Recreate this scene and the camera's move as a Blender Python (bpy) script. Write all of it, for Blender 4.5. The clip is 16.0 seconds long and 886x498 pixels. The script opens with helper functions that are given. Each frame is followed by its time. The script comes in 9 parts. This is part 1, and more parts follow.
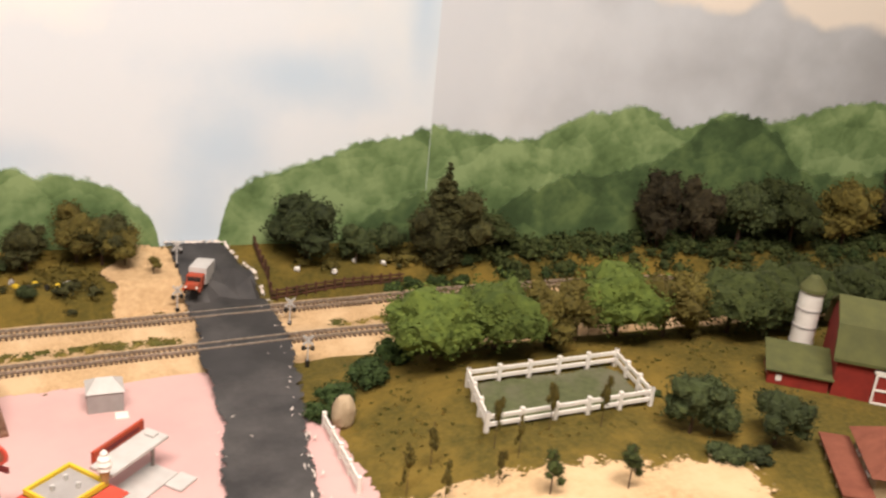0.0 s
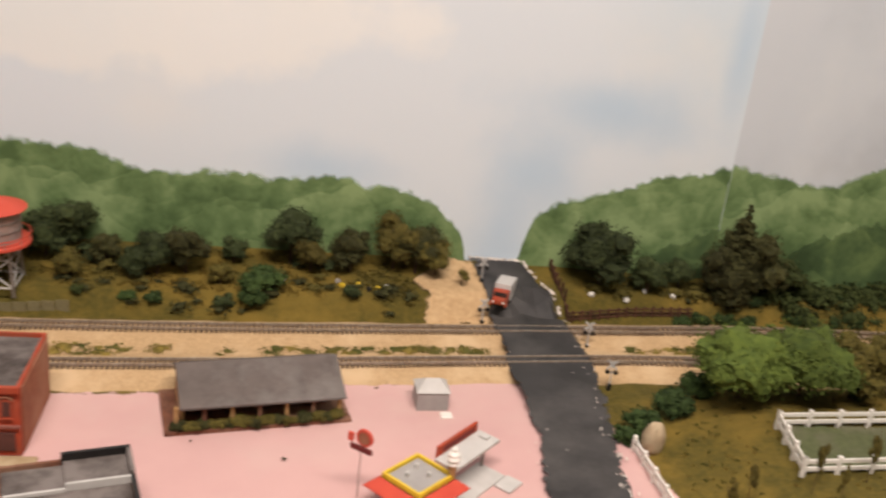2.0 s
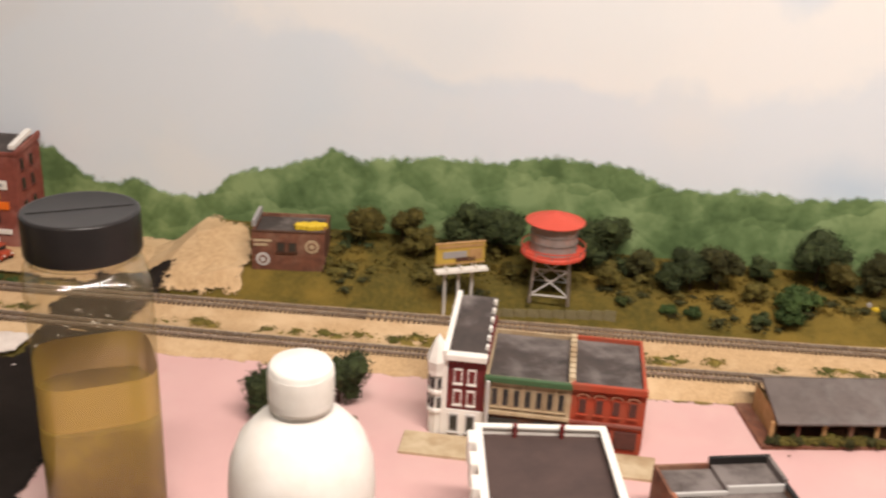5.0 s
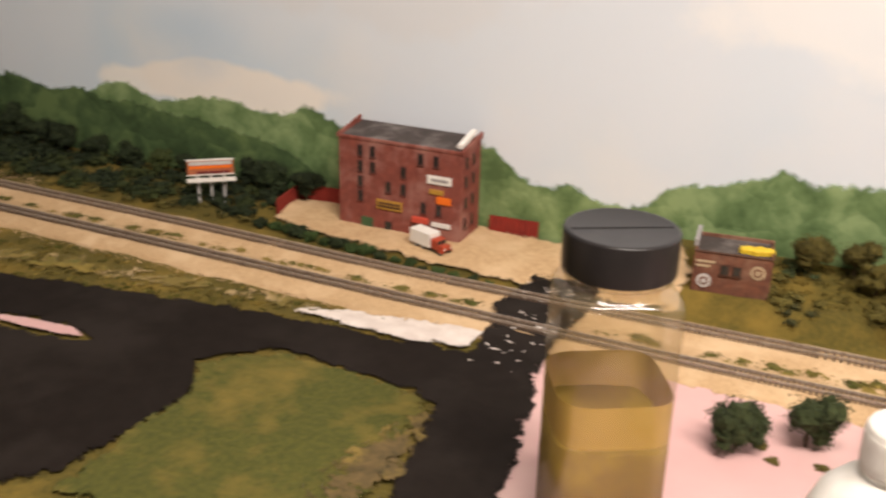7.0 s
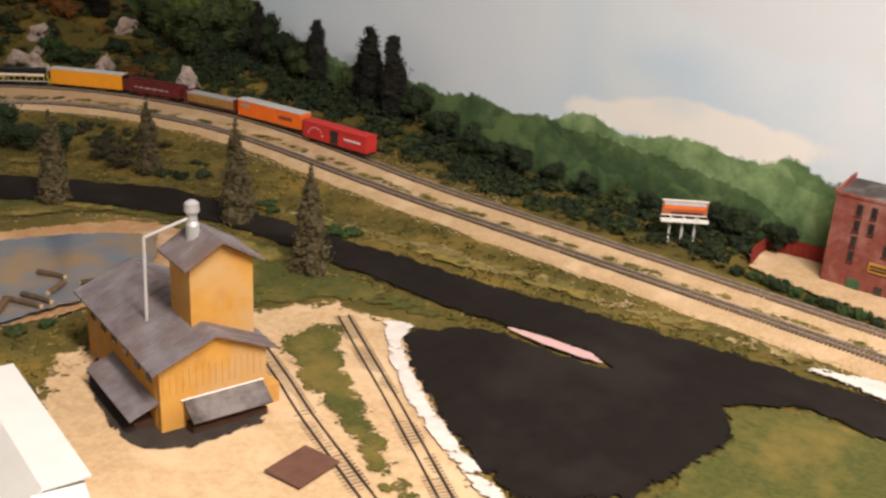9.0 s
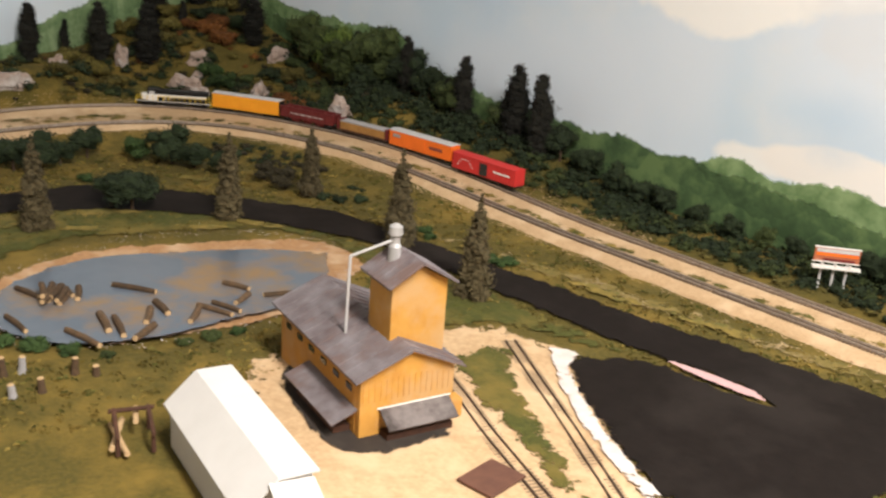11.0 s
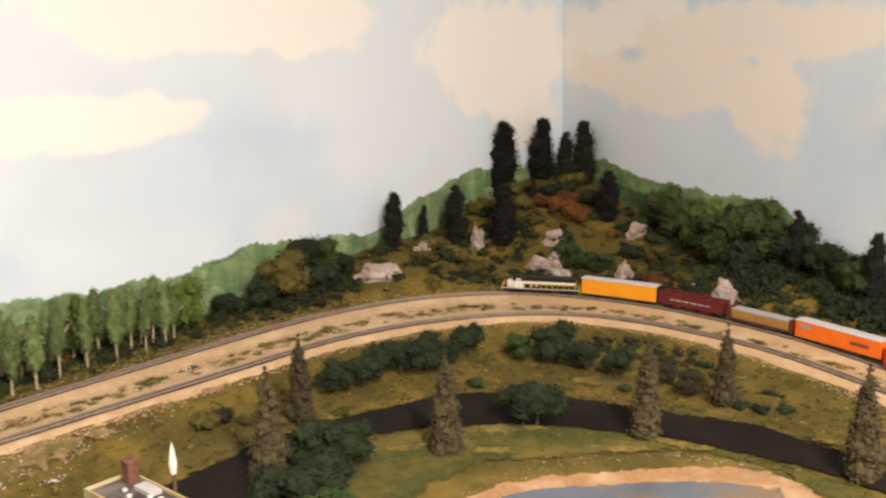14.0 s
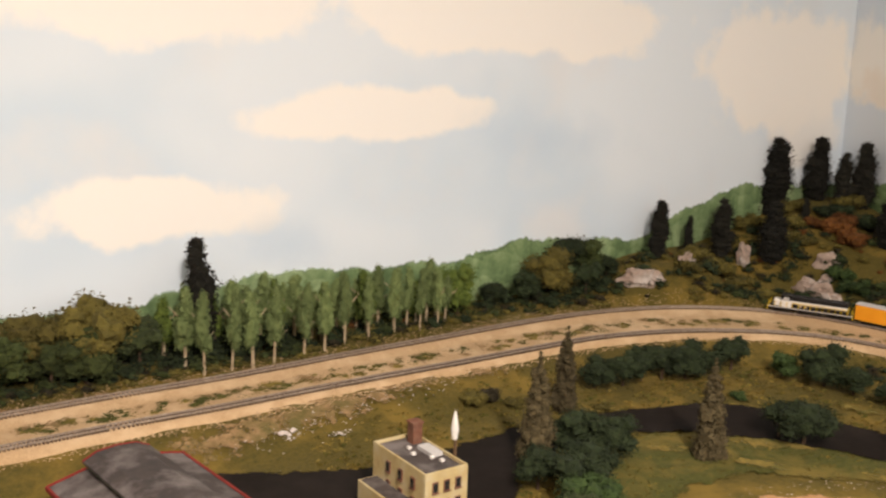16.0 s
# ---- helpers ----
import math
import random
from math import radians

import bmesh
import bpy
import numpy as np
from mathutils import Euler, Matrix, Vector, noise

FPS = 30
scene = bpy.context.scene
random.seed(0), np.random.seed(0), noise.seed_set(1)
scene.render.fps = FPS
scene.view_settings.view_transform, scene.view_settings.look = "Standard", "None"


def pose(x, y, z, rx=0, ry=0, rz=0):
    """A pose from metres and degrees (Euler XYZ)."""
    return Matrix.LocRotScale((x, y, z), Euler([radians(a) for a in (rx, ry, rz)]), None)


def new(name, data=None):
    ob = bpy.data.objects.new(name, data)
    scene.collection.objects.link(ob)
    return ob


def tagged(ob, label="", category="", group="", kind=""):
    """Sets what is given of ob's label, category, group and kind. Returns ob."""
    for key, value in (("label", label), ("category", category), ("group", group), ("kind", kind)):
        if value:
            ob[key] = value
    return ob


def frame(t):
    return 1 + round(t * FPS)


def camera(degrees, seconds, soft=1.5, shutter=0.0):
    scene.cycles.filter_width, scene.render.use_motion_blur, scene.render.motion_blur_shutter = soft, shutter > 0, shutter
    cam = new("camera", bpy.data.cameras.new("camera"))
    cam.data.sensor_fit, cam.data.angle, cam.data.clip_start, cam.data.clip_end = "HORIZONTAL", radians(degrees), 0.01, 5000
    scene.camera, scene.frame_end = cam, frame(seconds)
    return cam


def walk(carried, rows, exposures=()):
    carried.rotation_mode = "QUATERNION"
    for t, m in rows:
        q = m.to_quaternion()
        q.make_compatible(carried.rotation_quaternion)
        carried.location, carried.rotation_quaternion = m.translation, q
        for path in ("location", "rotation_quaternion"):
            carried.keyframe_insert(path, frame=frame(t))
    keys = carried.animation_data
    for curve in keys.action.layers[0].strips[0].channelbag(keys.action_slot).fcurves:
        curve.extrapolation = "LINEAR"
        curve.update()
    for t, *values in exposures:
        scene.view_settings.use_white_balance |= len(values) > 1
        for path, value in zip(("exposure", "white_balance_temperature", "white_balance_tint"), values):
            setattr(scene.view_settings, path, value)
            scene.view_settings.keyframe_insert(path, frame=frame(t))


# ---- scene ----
cam = camera(47.86, 16.0, soft=2.4, shutter=0.4)
# seconds, eye x y z, yaw, pitch, roll
ROWS = [
    (0, 0.0710, 0.0259, 0.3743, -21.55, -21.62, 5.60),
    (0.5, 0.0519, 0.0274, 0.3799, -19.41, -22.12, 6.35),
    (1, 0.0308, 0.0251, 0.3838, -17.16, -21.82, 6.60),
    (1.5, 0.0039, 0.0226, 0.3848, -14.81, -21.78, 6.67),
    (2, -0.0331, 0.0170, 0.3815, -9.93, -21.52, 6.78),
    (2.5, -0.0864, -0.0031, 0.3893, -7.88, -21.28, 6.70),
    (3, -0.1437, -0.0321, 0.3922, -6.95, -21.01, 6.69),
    (3.2, -0.1587, -0.0371, 0.3921, -6.14, -21.11, 6.25),
    (5.3, -0.2701, -0.0060, 0.3697, 9.56, -21.67, 2.36),
    (5.5, -0.2836, -0.0073, 0.3700, 11.27, -21.73, 2.27),
    (6, -0.3179, -0.0110, 0.3727, 16.54, -21.76, 2.32),
    (6.5, -0.3449, -0.0094, 0.3684, 20.58, -22.02, 1.91),
    (7, -0.3726, -0.0199, 0.3718, 25.60, -22.15, 1.46),
    (7.5, -0.4025, -0.0428, 0.3677, 31.33, -21.85, 1.50),
    (8, -0.4635, -0.0719, 0.3695, 33.24, -21.80, 2.97),
    (8.5, -0.5270, -0.1109, 0.3720, 37.05, -20.78, 3.19),
    (9, -0.5440, -0.1377, 0.3739, 42.14, -20.96, 3.06),
    (9.2, -0.5504, -0.1420, 0.3763, 42.56, -20.92, 3.53),
    (11.3, -0.5682, -0.2356, 0.3858, 48.74, -18.84, 3.87),
    (11.5, -0.5708, -0.2430, 0.3896, 49.61, -18.39, 3.46),
    (12, -0.5888, -0.2598, 0.3982, 51.87, -17.56, 2.03),
    (12.5, -0.6714, -0.2460, 0.3988, 55.40, -16.88, 0.73),
    (13, -0.7537, -0.2315, 0.4184, 58.87, -14.01, -1.81),
    (13.5, -0.8002, -0.2445, 0.4029, 62.80, -12.56, -1.55),
    (14, -0.7828, -0.2858, 0.4185, 63.23, -11.97, -0.74),
    (14.5, -0.7841, -0.3108, 0.4176, 68.39, -11.41, -0.09),
    (15, -0.7806, -0.3205, 0.4139, 71.47, -11.65, 0.76),
    (15.5, -0.7690, -0.3362, 0.4128, 74.36, -11.52, 1.58),
    (16, -0.7596, -0.3439, 0.4124, 76.99, -11.61, 1.76),
]
EXPOSURES = [(0.0, 0.04, 6450, 10), (1.5, -0.18, 6400, 10), (2.0, -0.36, 6350, 10), (3.0, -0.12, 6300, 10), (5.5, -0.1, 6300, 10), (6.0, -0.02, 6300, 10), (7.0, 0.18, 6350, 10), (9.0, 0.62, 6020, 8), (11.5, 1.0, 5850, 5), (12.5, 1.3, 6350, 10), (13.0, 1.48, 6400, 10), (14.0, 1.34, 6350, 10), (14.5, 1.28, 6400, 10), (15.5, 0.90, 6400, 11), (16.0, 1.04, 6450, 11)]
walk(cam, [(t, pose(x, y, z, 90 + pitch, 0, yaw) @ pose(0, 0, 0, 0, 0, roll)) for t, x, y, z, yaw, pitch, roll in ROWS], EXPOSURES)

# ---- light ----
world = bpy.data.worlds.new("room_air")
world.use_nodes = True
world.node_tree.nodes["Background"].inputs[0].default_value = (1.0, 0.86, 0.7, 1)
world.node_tree.nodes["Background"].inputs[1].default_value = 0.3
scene.world = world


def overhead_lamp(x, y, z, w, d, watts, color):
    data = bpy.data.lights.new("ceiling_lamp_glow", "AREA")
    data.shape, data.size, data.size_y, data.energy, data.color = "RECTANGLE", w, d, watts, color
    ob = new("ceiling_lamp_glow", data)
    ob.matrix_basis = pose(x, y, z)
    return ob


WARM = (1.0, 0.87, 0.765)
overhead_lamp(0.08, -0.05, 1.36, 1.1, 0.14, 46, WARM)
# Weak fill light over the aisle, added to lift front faces; no known lamp
overhead_lamp(0.08, -1.20, 1.36, 1.1, 0.14, 4, WARM)

# ---- materials ----


def M(name, a, b=None, scale=60, rough=0.8, bump=0.3, metal=0.0, c=None, big=6.0, spec=0.3, vary=0.0, fine=5.0, mid=0.5, soft=0.18, depth=0.0008):
    """Two colours mixed by fine noise, a third one in larger stains, relief from the same noise."""
    m = bpy.data.materials.new(name)
    m.use_nodes = True
    t = m.node_tree
    N, Lk = t.nodes, t.links
    p = N["Principled BSDF"]
    p.inputs["Roughness"].default_value, p.inputs["Metallic"].default_value = rough, metal
    p.inputs["Specular IOR Level"].default_value = spec
    b = b or tuple(v * 0.72 for v in a)
    co = N.new("ShaderNodeTexCoord")
    src = co.outputs["Object"]
    n1 = N.new("ShaderNodeTexNoise")
    n1.inputs["Scale"].default_value, n1.inputs["Detail"].default_value, n1.inputs["Roughness"].default_value = scale, fine, 0.6
    Lk.new(src, n1.inputs["Vector"])
    r1 = N.new("ShaderNodeMapRange")
    r1.inputs["From Min"].default_value, r1.inputs["From Max"].default_value = mid - soft, mid + soft
    Lk.new(n1.outputs["Fac"], r1.inputs["Value"])
    mix = N.new("ShaderNodeMix")
    mix.data_type = "RGBA"
    mix.inputs[6].default_value, mix.inputs[7].default_value = (*a, 1), (*b, 1)
    Lk.new(r1.outputs[0], mix.inputs[0])
    out = mix.outputs[2]
    if c:
        n2 = N.new("ShaderNodeTexNoise")
        n2.inputs["Scale"].default_value, n2.inputs["Detail"].default_value, n2.inputs["Roughness"].default_value = big, 6, 0.65
        Lk.new(src, n2.inputs["Vector"])
        r2 = N.new("ShaderNodeMapRange")
        r2.inputs["From Min"].default_value, r2.inputs["From Max"].default_value = 0.47, 0.64
        Lk.new(n2.outputs["Fac"], r2.inputs["Value"])
        mx = N.new("ShaderNodeMix")
        mx.data_type = "RGBA"
        mx.inputs[7].default_value = (*c, 1)
        Lk.new(r2.outputs[0], mx.inputs[0])
        Lk.new(out, mx.inputs[6])
        out = mx.outputs[2]
    if vary:
        info = N.new("ShaderNodeObjectInfo")
        hs = N.new("ShaderNodeHueSaturation")
        r3 = N.new("ShaderNodeMapRange")
        r3.inputs["To Min"].default_value, r3.inputs["To Max"].default_value = 1 - vary, 1 + vary
        Lk.new(info.outputs["Random"], r3.inputs["Value"])
        Lk.new(r3.outputs[0], hs.inputs["Value"])
        Lk.new(out, hs.inputs["Color"])
        out = hs.outputs["Color"]
    Lk.new(out, p.inputs["Base Color"])
    if bump:
        bp = N.new("ShaderNodeBump")
        bp.inputs["Strength"].default_value, bp.inputs["Distance"].default_value = bump, depth
        Lk.new(n1.outputs["Fac"], bp.inputs["Height"])
        Lk.new(bp.outputs[0], p.inputs["Normal"])
    return m


PINK = M("pink_foam", (0.60, 0.375, 0.355), (0.54, 0.33, 0.315), 9, 0.85, 0.2, c=(0.57, 0.39, 0.36), big=4)
SAND = M("sand", (0.57, 0.392, 0.218), (0.44, 0.288, 0.148), 220, 0.95, 0.6, c=(0.61, 0.435, 0.255), big=12)
BALLAST = M("ballast", (0.53, 0.362, 0.200), (0.40, 0.265, 0.138), 420, 0.95, 0.8, c=(0.57, 0.405, 0.24), big=20)
GRASS = M("grass_turf", (0.120, 0.089, 0.015), (0.064, 0.052, 0.009), 240, 0.95, 0.9, c=(0.187, 0.125, 0.022), big=12, depth=0.0015)
GREENTURF = M("green_turf", (0.088, 0.086, 0.015), (0.052, 0.054, 0.010), 210, 0.95, 0.9, c=(0.160, 0.118, 0.024), big=15, depth=0.0015)
DRYTURF = M("dry_turf", (0.285, 0.20, 0.045), (0.15, 0.115, 0.024), 170, 0.95, 0.9, c=(0.10, 0.095, 0.022), big=26, depth=0.0015)
CREAMSTAIN = M("stained_cream_render", (0.52, 0.41, 0.20), (0.40, 0.29, 0.12), 160, 0.9, 0.5, c=(0.55, 0.47, 0.29), big=40, depth=0.0005)
BANKSOIL = M("bank_soil", (0.34, 0.22, 0.105), (0.20, 0.125, 0.055), 150, 0.95, 0.9, c=(0.13, 0.105, 0.03), big=24, depth=0.0015)
VERGE = M("verge_turf", (0.23, 0.165, 0.045), (0.115, 0.092, 0.022), 130, 0.95, 0.9, c=(0.40, 0.29, 0.15), big=22, depth=0.0015)
SHADOWBASE = M("shadow_apron_paint", (0.035, 0.027, 0.022), (0.05, 0.04, 0.032), 90, 0.8, 0.3, spec=0.15)
WORN = M("worn_turf", (0.135, 0.09, 0.035), (0.06, 0.045, 0.018), 130, 0.95, 0.9, c=(0.20, 0.14, 0.035), big=40, depth=0.0015)
ASPHALT = M("asphalt_paint", (0.045, 0.042, 0.042), (0.03, 0.028, 0.028), 40, 0.62, 0.35, c=(0.085, 0.078, 0.075), big=7)
BLACKTOP = M("fresh_black_paint", (0.0105, 0.0075, 0.0058), (0.0145, 0.0105, 0.0085), 70, 0.75, 0.35, c=(0.021, 0.016, 0.0132), big=9, spec=0.09)
PLASTER = M("white_plaster", (0.70, 0.63, 0.57), (0.55, 0.47, 0.42), 60, 0.8, 0.5)
# The brown third colour stands in for the brown reflection on the water
WATER = M("pond_water", (0.10, 0.12, 0.15), (0.13, 0.15, 0.18), 12, 0.22, 0.08, c=(0.24, 0.15, 0.07), big=9, spec=0.5)
SHORE = M("shore_sand", (0.42, 0.24, 0.11), (0.30, 0.16, 0.07), 200, 0.95, 0.8, c=(0.5, 0.34, 0.2), big=25)
SPURTIE = M("sandy_tie", (0.36, 0.26, 0.155), (0.20, 0.135, 0.08), 200, 0.9, 0.3, vary=0.25)
TIE = M("tie_plastic", (0.15, 0.098, 0.062), (0.085, 0.054, 0.034), 300, 0.8, 0.2, vary=0.25)
RAIL = M("nickel_rail", (0.52, 0.44, 0.36), (0.24, 0.17, 0.12), 400, 0.35, 0.1, metal=0.45)
RAILDARK = M("rusty_rail", (0.10, 0.065, 0.045), (0.055, 0.035, 0.026), 400, 0.6, 0.1, metal=0.4)
TRUNK = M("trunk", (0.10, 0.06, 0.035), (0.05, 0.03, 0.02), 400, 0.9, 0.5)
BIRCH = M("pale_trunk", (0.50, 0.40, 0.26), (0.30, 0.22, 0.13), 300, 0.9, 0.3)
LEAF_DARK = M("foliage_dark", (0.048, 0.062, 0.020), (0.023, 0.031, 0.012), 160, 0.95, 0.4, vary=0.3)
# Darker copy of foliage_dark: deep green with shade on the west end put in
LEAF_DEEPSHADE = M("foliage_deep_shade", (0.027, 0.039, 0.013), (0.011, 0.017, 0.007), 160, 0.95, 0.4, vary=0.3)
LEAF_MID = M("foliage_mid", (0.054, 0.068, 0.017), (0.023, 0.032, 0.009), 160, 0.95, 0.4, vary=0.3)
LEAF_LIGHT = M("foliage_light", (0.105, 0.140, 0.024), (0.052, 0.078, 0.015), 160, 0.95, 0.4, vary=0.2)
LEAF_BIRCH = M("foliage_birch", (0.175, 0.220, 0.080), (0.095, 0.130, 0.044), 160, 0.95, 0.4, vary=0.2)
LEAF_OLIVE = M("foliage_olive", (0.135, 0.108, 0.022), (0.062, 0.052, 0.012), 160, 0.95, 0.4, vary=0.3)
LEAF_BRIGHT = M("foliage_bright", (0.046, 0.074, 0.018), (0.020, 0.037, 0.010), 160, 0.95, 0.4, vary=0.3)
LEAF_PINE = M("pine_needles", (0.105, 0.080, 0.036), (0.05, 0.040, 0.019), 260, 0.95, 0.4, vary=0.25)
LEAF_CYP = M("cypress_needles", (0.018, 0.016, 0.010), (0.008, 0.008, 0.006), 260, 0.95, 0.4, vary=0.3)
LEAF_DUSK = M("foliage_dusk", (0.045, 0.036, 0.016), (0.018, 0.015, 0.008), 160, 0.95, 0.4, vary=0.2)
LEAF_SHAG = M("foliage_shaggy", (0.062, 0.060, 0.018), (0.026, 0.027, 0.009), 160, 0.95, 0.4, vary=0.2)
LEAF_RUST = M("rust_foliage", (0.19, 0.070, 0.014), (0.10, 0.042, 0.011), 160, 0.95, 0.4, vary=0.3)
ROCK = M("plaster_rock", (0.42, 0.325, 0.265), (0.24, 0.17, 0.13), 90, 0.9, 0.9, c=(0.50, 0.45, 0.41), big=26, depth=0.002)
WHITE = M("white_plastic", (0.80, 0.77, 0.72), (0.72, 0.68, 0.62), 80, 0.5, 0.05)
CREAM = M("cream_wall", (0.52, 0.42, 0.28), (0.40, 0.30, 0.18), 90, 0.8, 0.3, c=(0.33, 0.23, 0.13), big=30)
ROOFGREY = M("grey_roof", (0.138, 0.112, 0.102), (0.09, 0.074, 0.068), 60, 0.75, 0.3, c=(0.17, 0.15, 0.14), big=18)
ROOFDARK = M("tar_roof", (0.070, 0.054, 0.048), (0.043, 0.035, 0.032), 70, 0.7, 0.3, c=(0.175, 0.150, 0.140), big=22)
ROOFBROWN = M("brown_flat_roof", (0.075, 0.048, 0.042), (0.055, 0.036, 0.032), 50, 0.8, 0.2)
ROOFTIN = M("tin_roof", (0.24, 0.215, 0.22), (0.13, 0.10, 0.10), 50, 0.55, 0.3, metal=0.2, c=(0.17, 0.115, 0.10), big=28)
ROOFGREEN = M("green_roof", (0.10, 0.105, 0.035), (0.07, 0.075, 0.028), 70, 0.8, 0.3)
BRICK = M("red_brick", (0.25, 0.070, 0.048), (0.17, 0.046, 0.034), 120, 0.85, 0.35, c=(0.33, 0.155, 0.125), big=22)
BRICKDARK = M("dark_brick_frame", (0.105, 0.038, 0.030), (0.07, 0.027, 0.022), 120, 0.85, 0.2)
BRICKSIDE = M("orange_brick_side", (0.34, 0.13, 0.07), (0.24, 0.085, 0.05), 130, 0.85, 0.35, c=(0.38, 0.19, 0.12), big=26)
OCHRESIGN = M("ochre_sign_paint", (0.48, 0.27, 0.04), (0.36, 0.18, 0.03), 90, 0.7, 0.1)
BRICKBROWN = M("brown_brick", (0.19, 0.075, 0.042), (0.10, 0.042, 0.028), 120, 0.85, 0.35, c=(0.25, 0.14, 0.09), big=25)
REDPAINT = M("red_paint", (0.42, 0.062, 0.026), (0.30, 0.045, 0.020), 80, 0.65, 0.15, c=(0.30, 0.075, 0.04), big=35)
BARNRED = M("barn_red", (0.26, 0.028, 0.018), (0.18, 0.02, 0.014), 90, 0.8, 0.3)
MAROON = M("maroon_trim", (0.16, 0.022, 0.02), (0.11, 0.016, 0.016), 90, 0.7, 0.2)
YELLOW = M("yellow_paint", (0.72, 0.50, 0.03), (0.62, 0.42, 0.03), 80, 0.6, 0.1)
ELEV = M("ochre_siding", (0.56, 0.29, 0.055), (0.46, 0.22, 0.04), 60, 0.8, 0.2, c=(0.5, 0.30, 0.12), big=20)
GREYPAINT = M("grey_paint", (0.36, 0.34, 0.33), (0.29, 0.27, 0.26), 80, 0.7, 0.15)
LIGHTGREY = M("light_grey", (0.55, 0.53, 0.51), (0.46, 0.44, 0.42), 80, 0.6, 0.1)
TANKGREY = M("tank_grey", (0.30, 0.25, 0.23), (0.22, 0.17, 0.15), 90, 0.6, 0.2, c=(0.36, 0.2, 0.15), big=40)
TANKRED = M("tank_red", (0.60, 0.085, 0.05), (0.53, 0.07, 0.045), 60, 0.5, 0.05)
GREENTRIM = M("green_trim", (0.06, 0.12, 0.05), (0.045, 0.09, 0.04), 80, 0.6, 0.1)
GLASSDARK = M("dark_window", (0.03, 0.03, 0.028), (0.02, 0.02, 0.02), 60, 0.15, 0.0, spec=0.6)
BLACK = M("black_plastic", (0.012, 0.011, 0.011), (0.018, 0.016, 0.015), 60, 0.4, 0.05)
BLACKCAP = M("black_cap", (0.016, 0.014, 0.014), (0.022, 0.019, 0.018), 90, 0.33, 0.08)
STEEL = M("grey_steel", (0.35, 0.32, 0.30), (0.22, 0.19, 0.17), 200, 0.4, 0.1, metal=0.6)
SILVER = M("silver_paint", (0.62, 0.60, 0.58), (0.5, 0.48, 0.46), 100, 0.35, 0.05, metal=0.5)
ORANGE = M("boxcar_yellow_orange", (0.80, 0.33, 0.015), (0.74, 0.29, 0.012), 60, 0.55, 0.05)
REEFER = M("reefer_orange", (0.82, 0.17, 0.015), (0.75, 0.15, 0.012), 60, 0.55, 0.05)
CARRED = M("hopper_red", (0.15, 0.022, 0.02), (0.11, 0.018, 0.016), 90, 0.6, 0.1)
CABRED = M("boxcar_red", (0.55, 0.035, 0.03), (0.48, 0.03, 0.025), 60, 0.55, 0.05)
WOODPALE = M("pale_wood", (0.45, 0.27, 0.12), (0.32, 0.18, 0.07), 150, 0.8, 0.4)
LOGBARK = M("log_bark", (0.12, 0.07, 0.035), (0.06, 0.04, 0.022), 260, 0.9, 0.6, vary=0.3)
LOGEND = M("log_end", (0.55, 0.38, 0.2), (0.45, 0.3, 0.15), 200, 0.9, 0.1)
LUMBER = M("lumber_load", (0.42, 0.22, 0.06), (0.30, 0.15, 0.04), 120, 0.8, 0.3)
RUST = M("rust_plate", (0.14, 0.065, 0.04), (0.10, 0.045, 0.03), 80, 0.8, 0.2)
PAPER = M("white_card", (0.64, 0.61, 0.57), (0.60, 0.57, 0.53), 40, 0.7, 0.03)
TURFPOWDER = M("turf_powder", (0.19, 0.118, 0.016), (0.135, 0.082, 0.011), 500, 0.95, 0.4, c=(0.23, 0.15, 0.024), big=30)
WOODDARK = M("dark_wood", (0.09, 0.04, 0.022), (0.055, 0.026, 0.016), 150, 0.85, 0.3, vary=0.25)
FLOORMAT = M("room_carpet", (0.16, 0.13, 0.10), (0.11, 0.09, 0.07), 90, 0.95, 0.4)
ROOMWALL = M("room_paint", (0.62, 0.57, 0.50), (0.56, 0.51, 0.45), 5, 0.85, 0.05)
CEILMAT = M("ceiling_paint", (0.75, 0.72, 0.66), (0.70, 0.67, 0.6), 8, 0.9, 0.05)
FASCIA = M("fascia_board", (0.10, 0.06, 0.035), (0.07, 0.04, 0.025), 30, 0.6, 0.1)


def clear_plastic():
    """Thin clear plastic: see-through, with a gloss that grows at grazing angles."""
    m = bpy.data.materials.new("clear_plastic")
    m.use_nodes = True
    N, Lk = m.node_tree.nodes, m.node_tree.links
    see = N.new("ShaderNodeBsdfTransparent")
    see.inputs["Color"].default_value = (0.93, 0.915, 0.86, 1)
    gloss = N.new("ShaderNodeBsdfGlossy")
    gloss.inputs["Roughness"].default_value = 0.12
    lw = N.new("ShaderNodeLayerWeight")
    lw.inputs["Blend"].default_value = 0.28
    fr = N.new("ShaderNodeMapRange")
    fr.inputs["To Min"].default_value, fr.inputs["To Max"].default_value = 0.03, 0.28
    Lk.new(lw.outputs["Facing"], fr.inputs["Value"])
    mix = N.new("ShaderNodeMixShader")
    Lk.new(fr.outputs[0], mix.inputs[0])
    Lk.new(see.outputs[0], mix.inputs[1])
    Lk.new(gloss.outputs[0], mix.inputs[2])
    dust = N.new("ShaderNodeBsdfDiffuse")
    dust.inputs["Color"].default_value = (0.62, 0.50, 0.30, 1)
    film = N.new("ShaderNodeMixShader")
    film.inputs[0].default_value = 0.06
    Lk.new(mix.outputs[0], film.inputs[1])
    Lk.new(dust.outputs[0], film.inputs[2])
    Lk.new(film.outputs[0], N["Material Output"].inputs["Surface"])
    return m


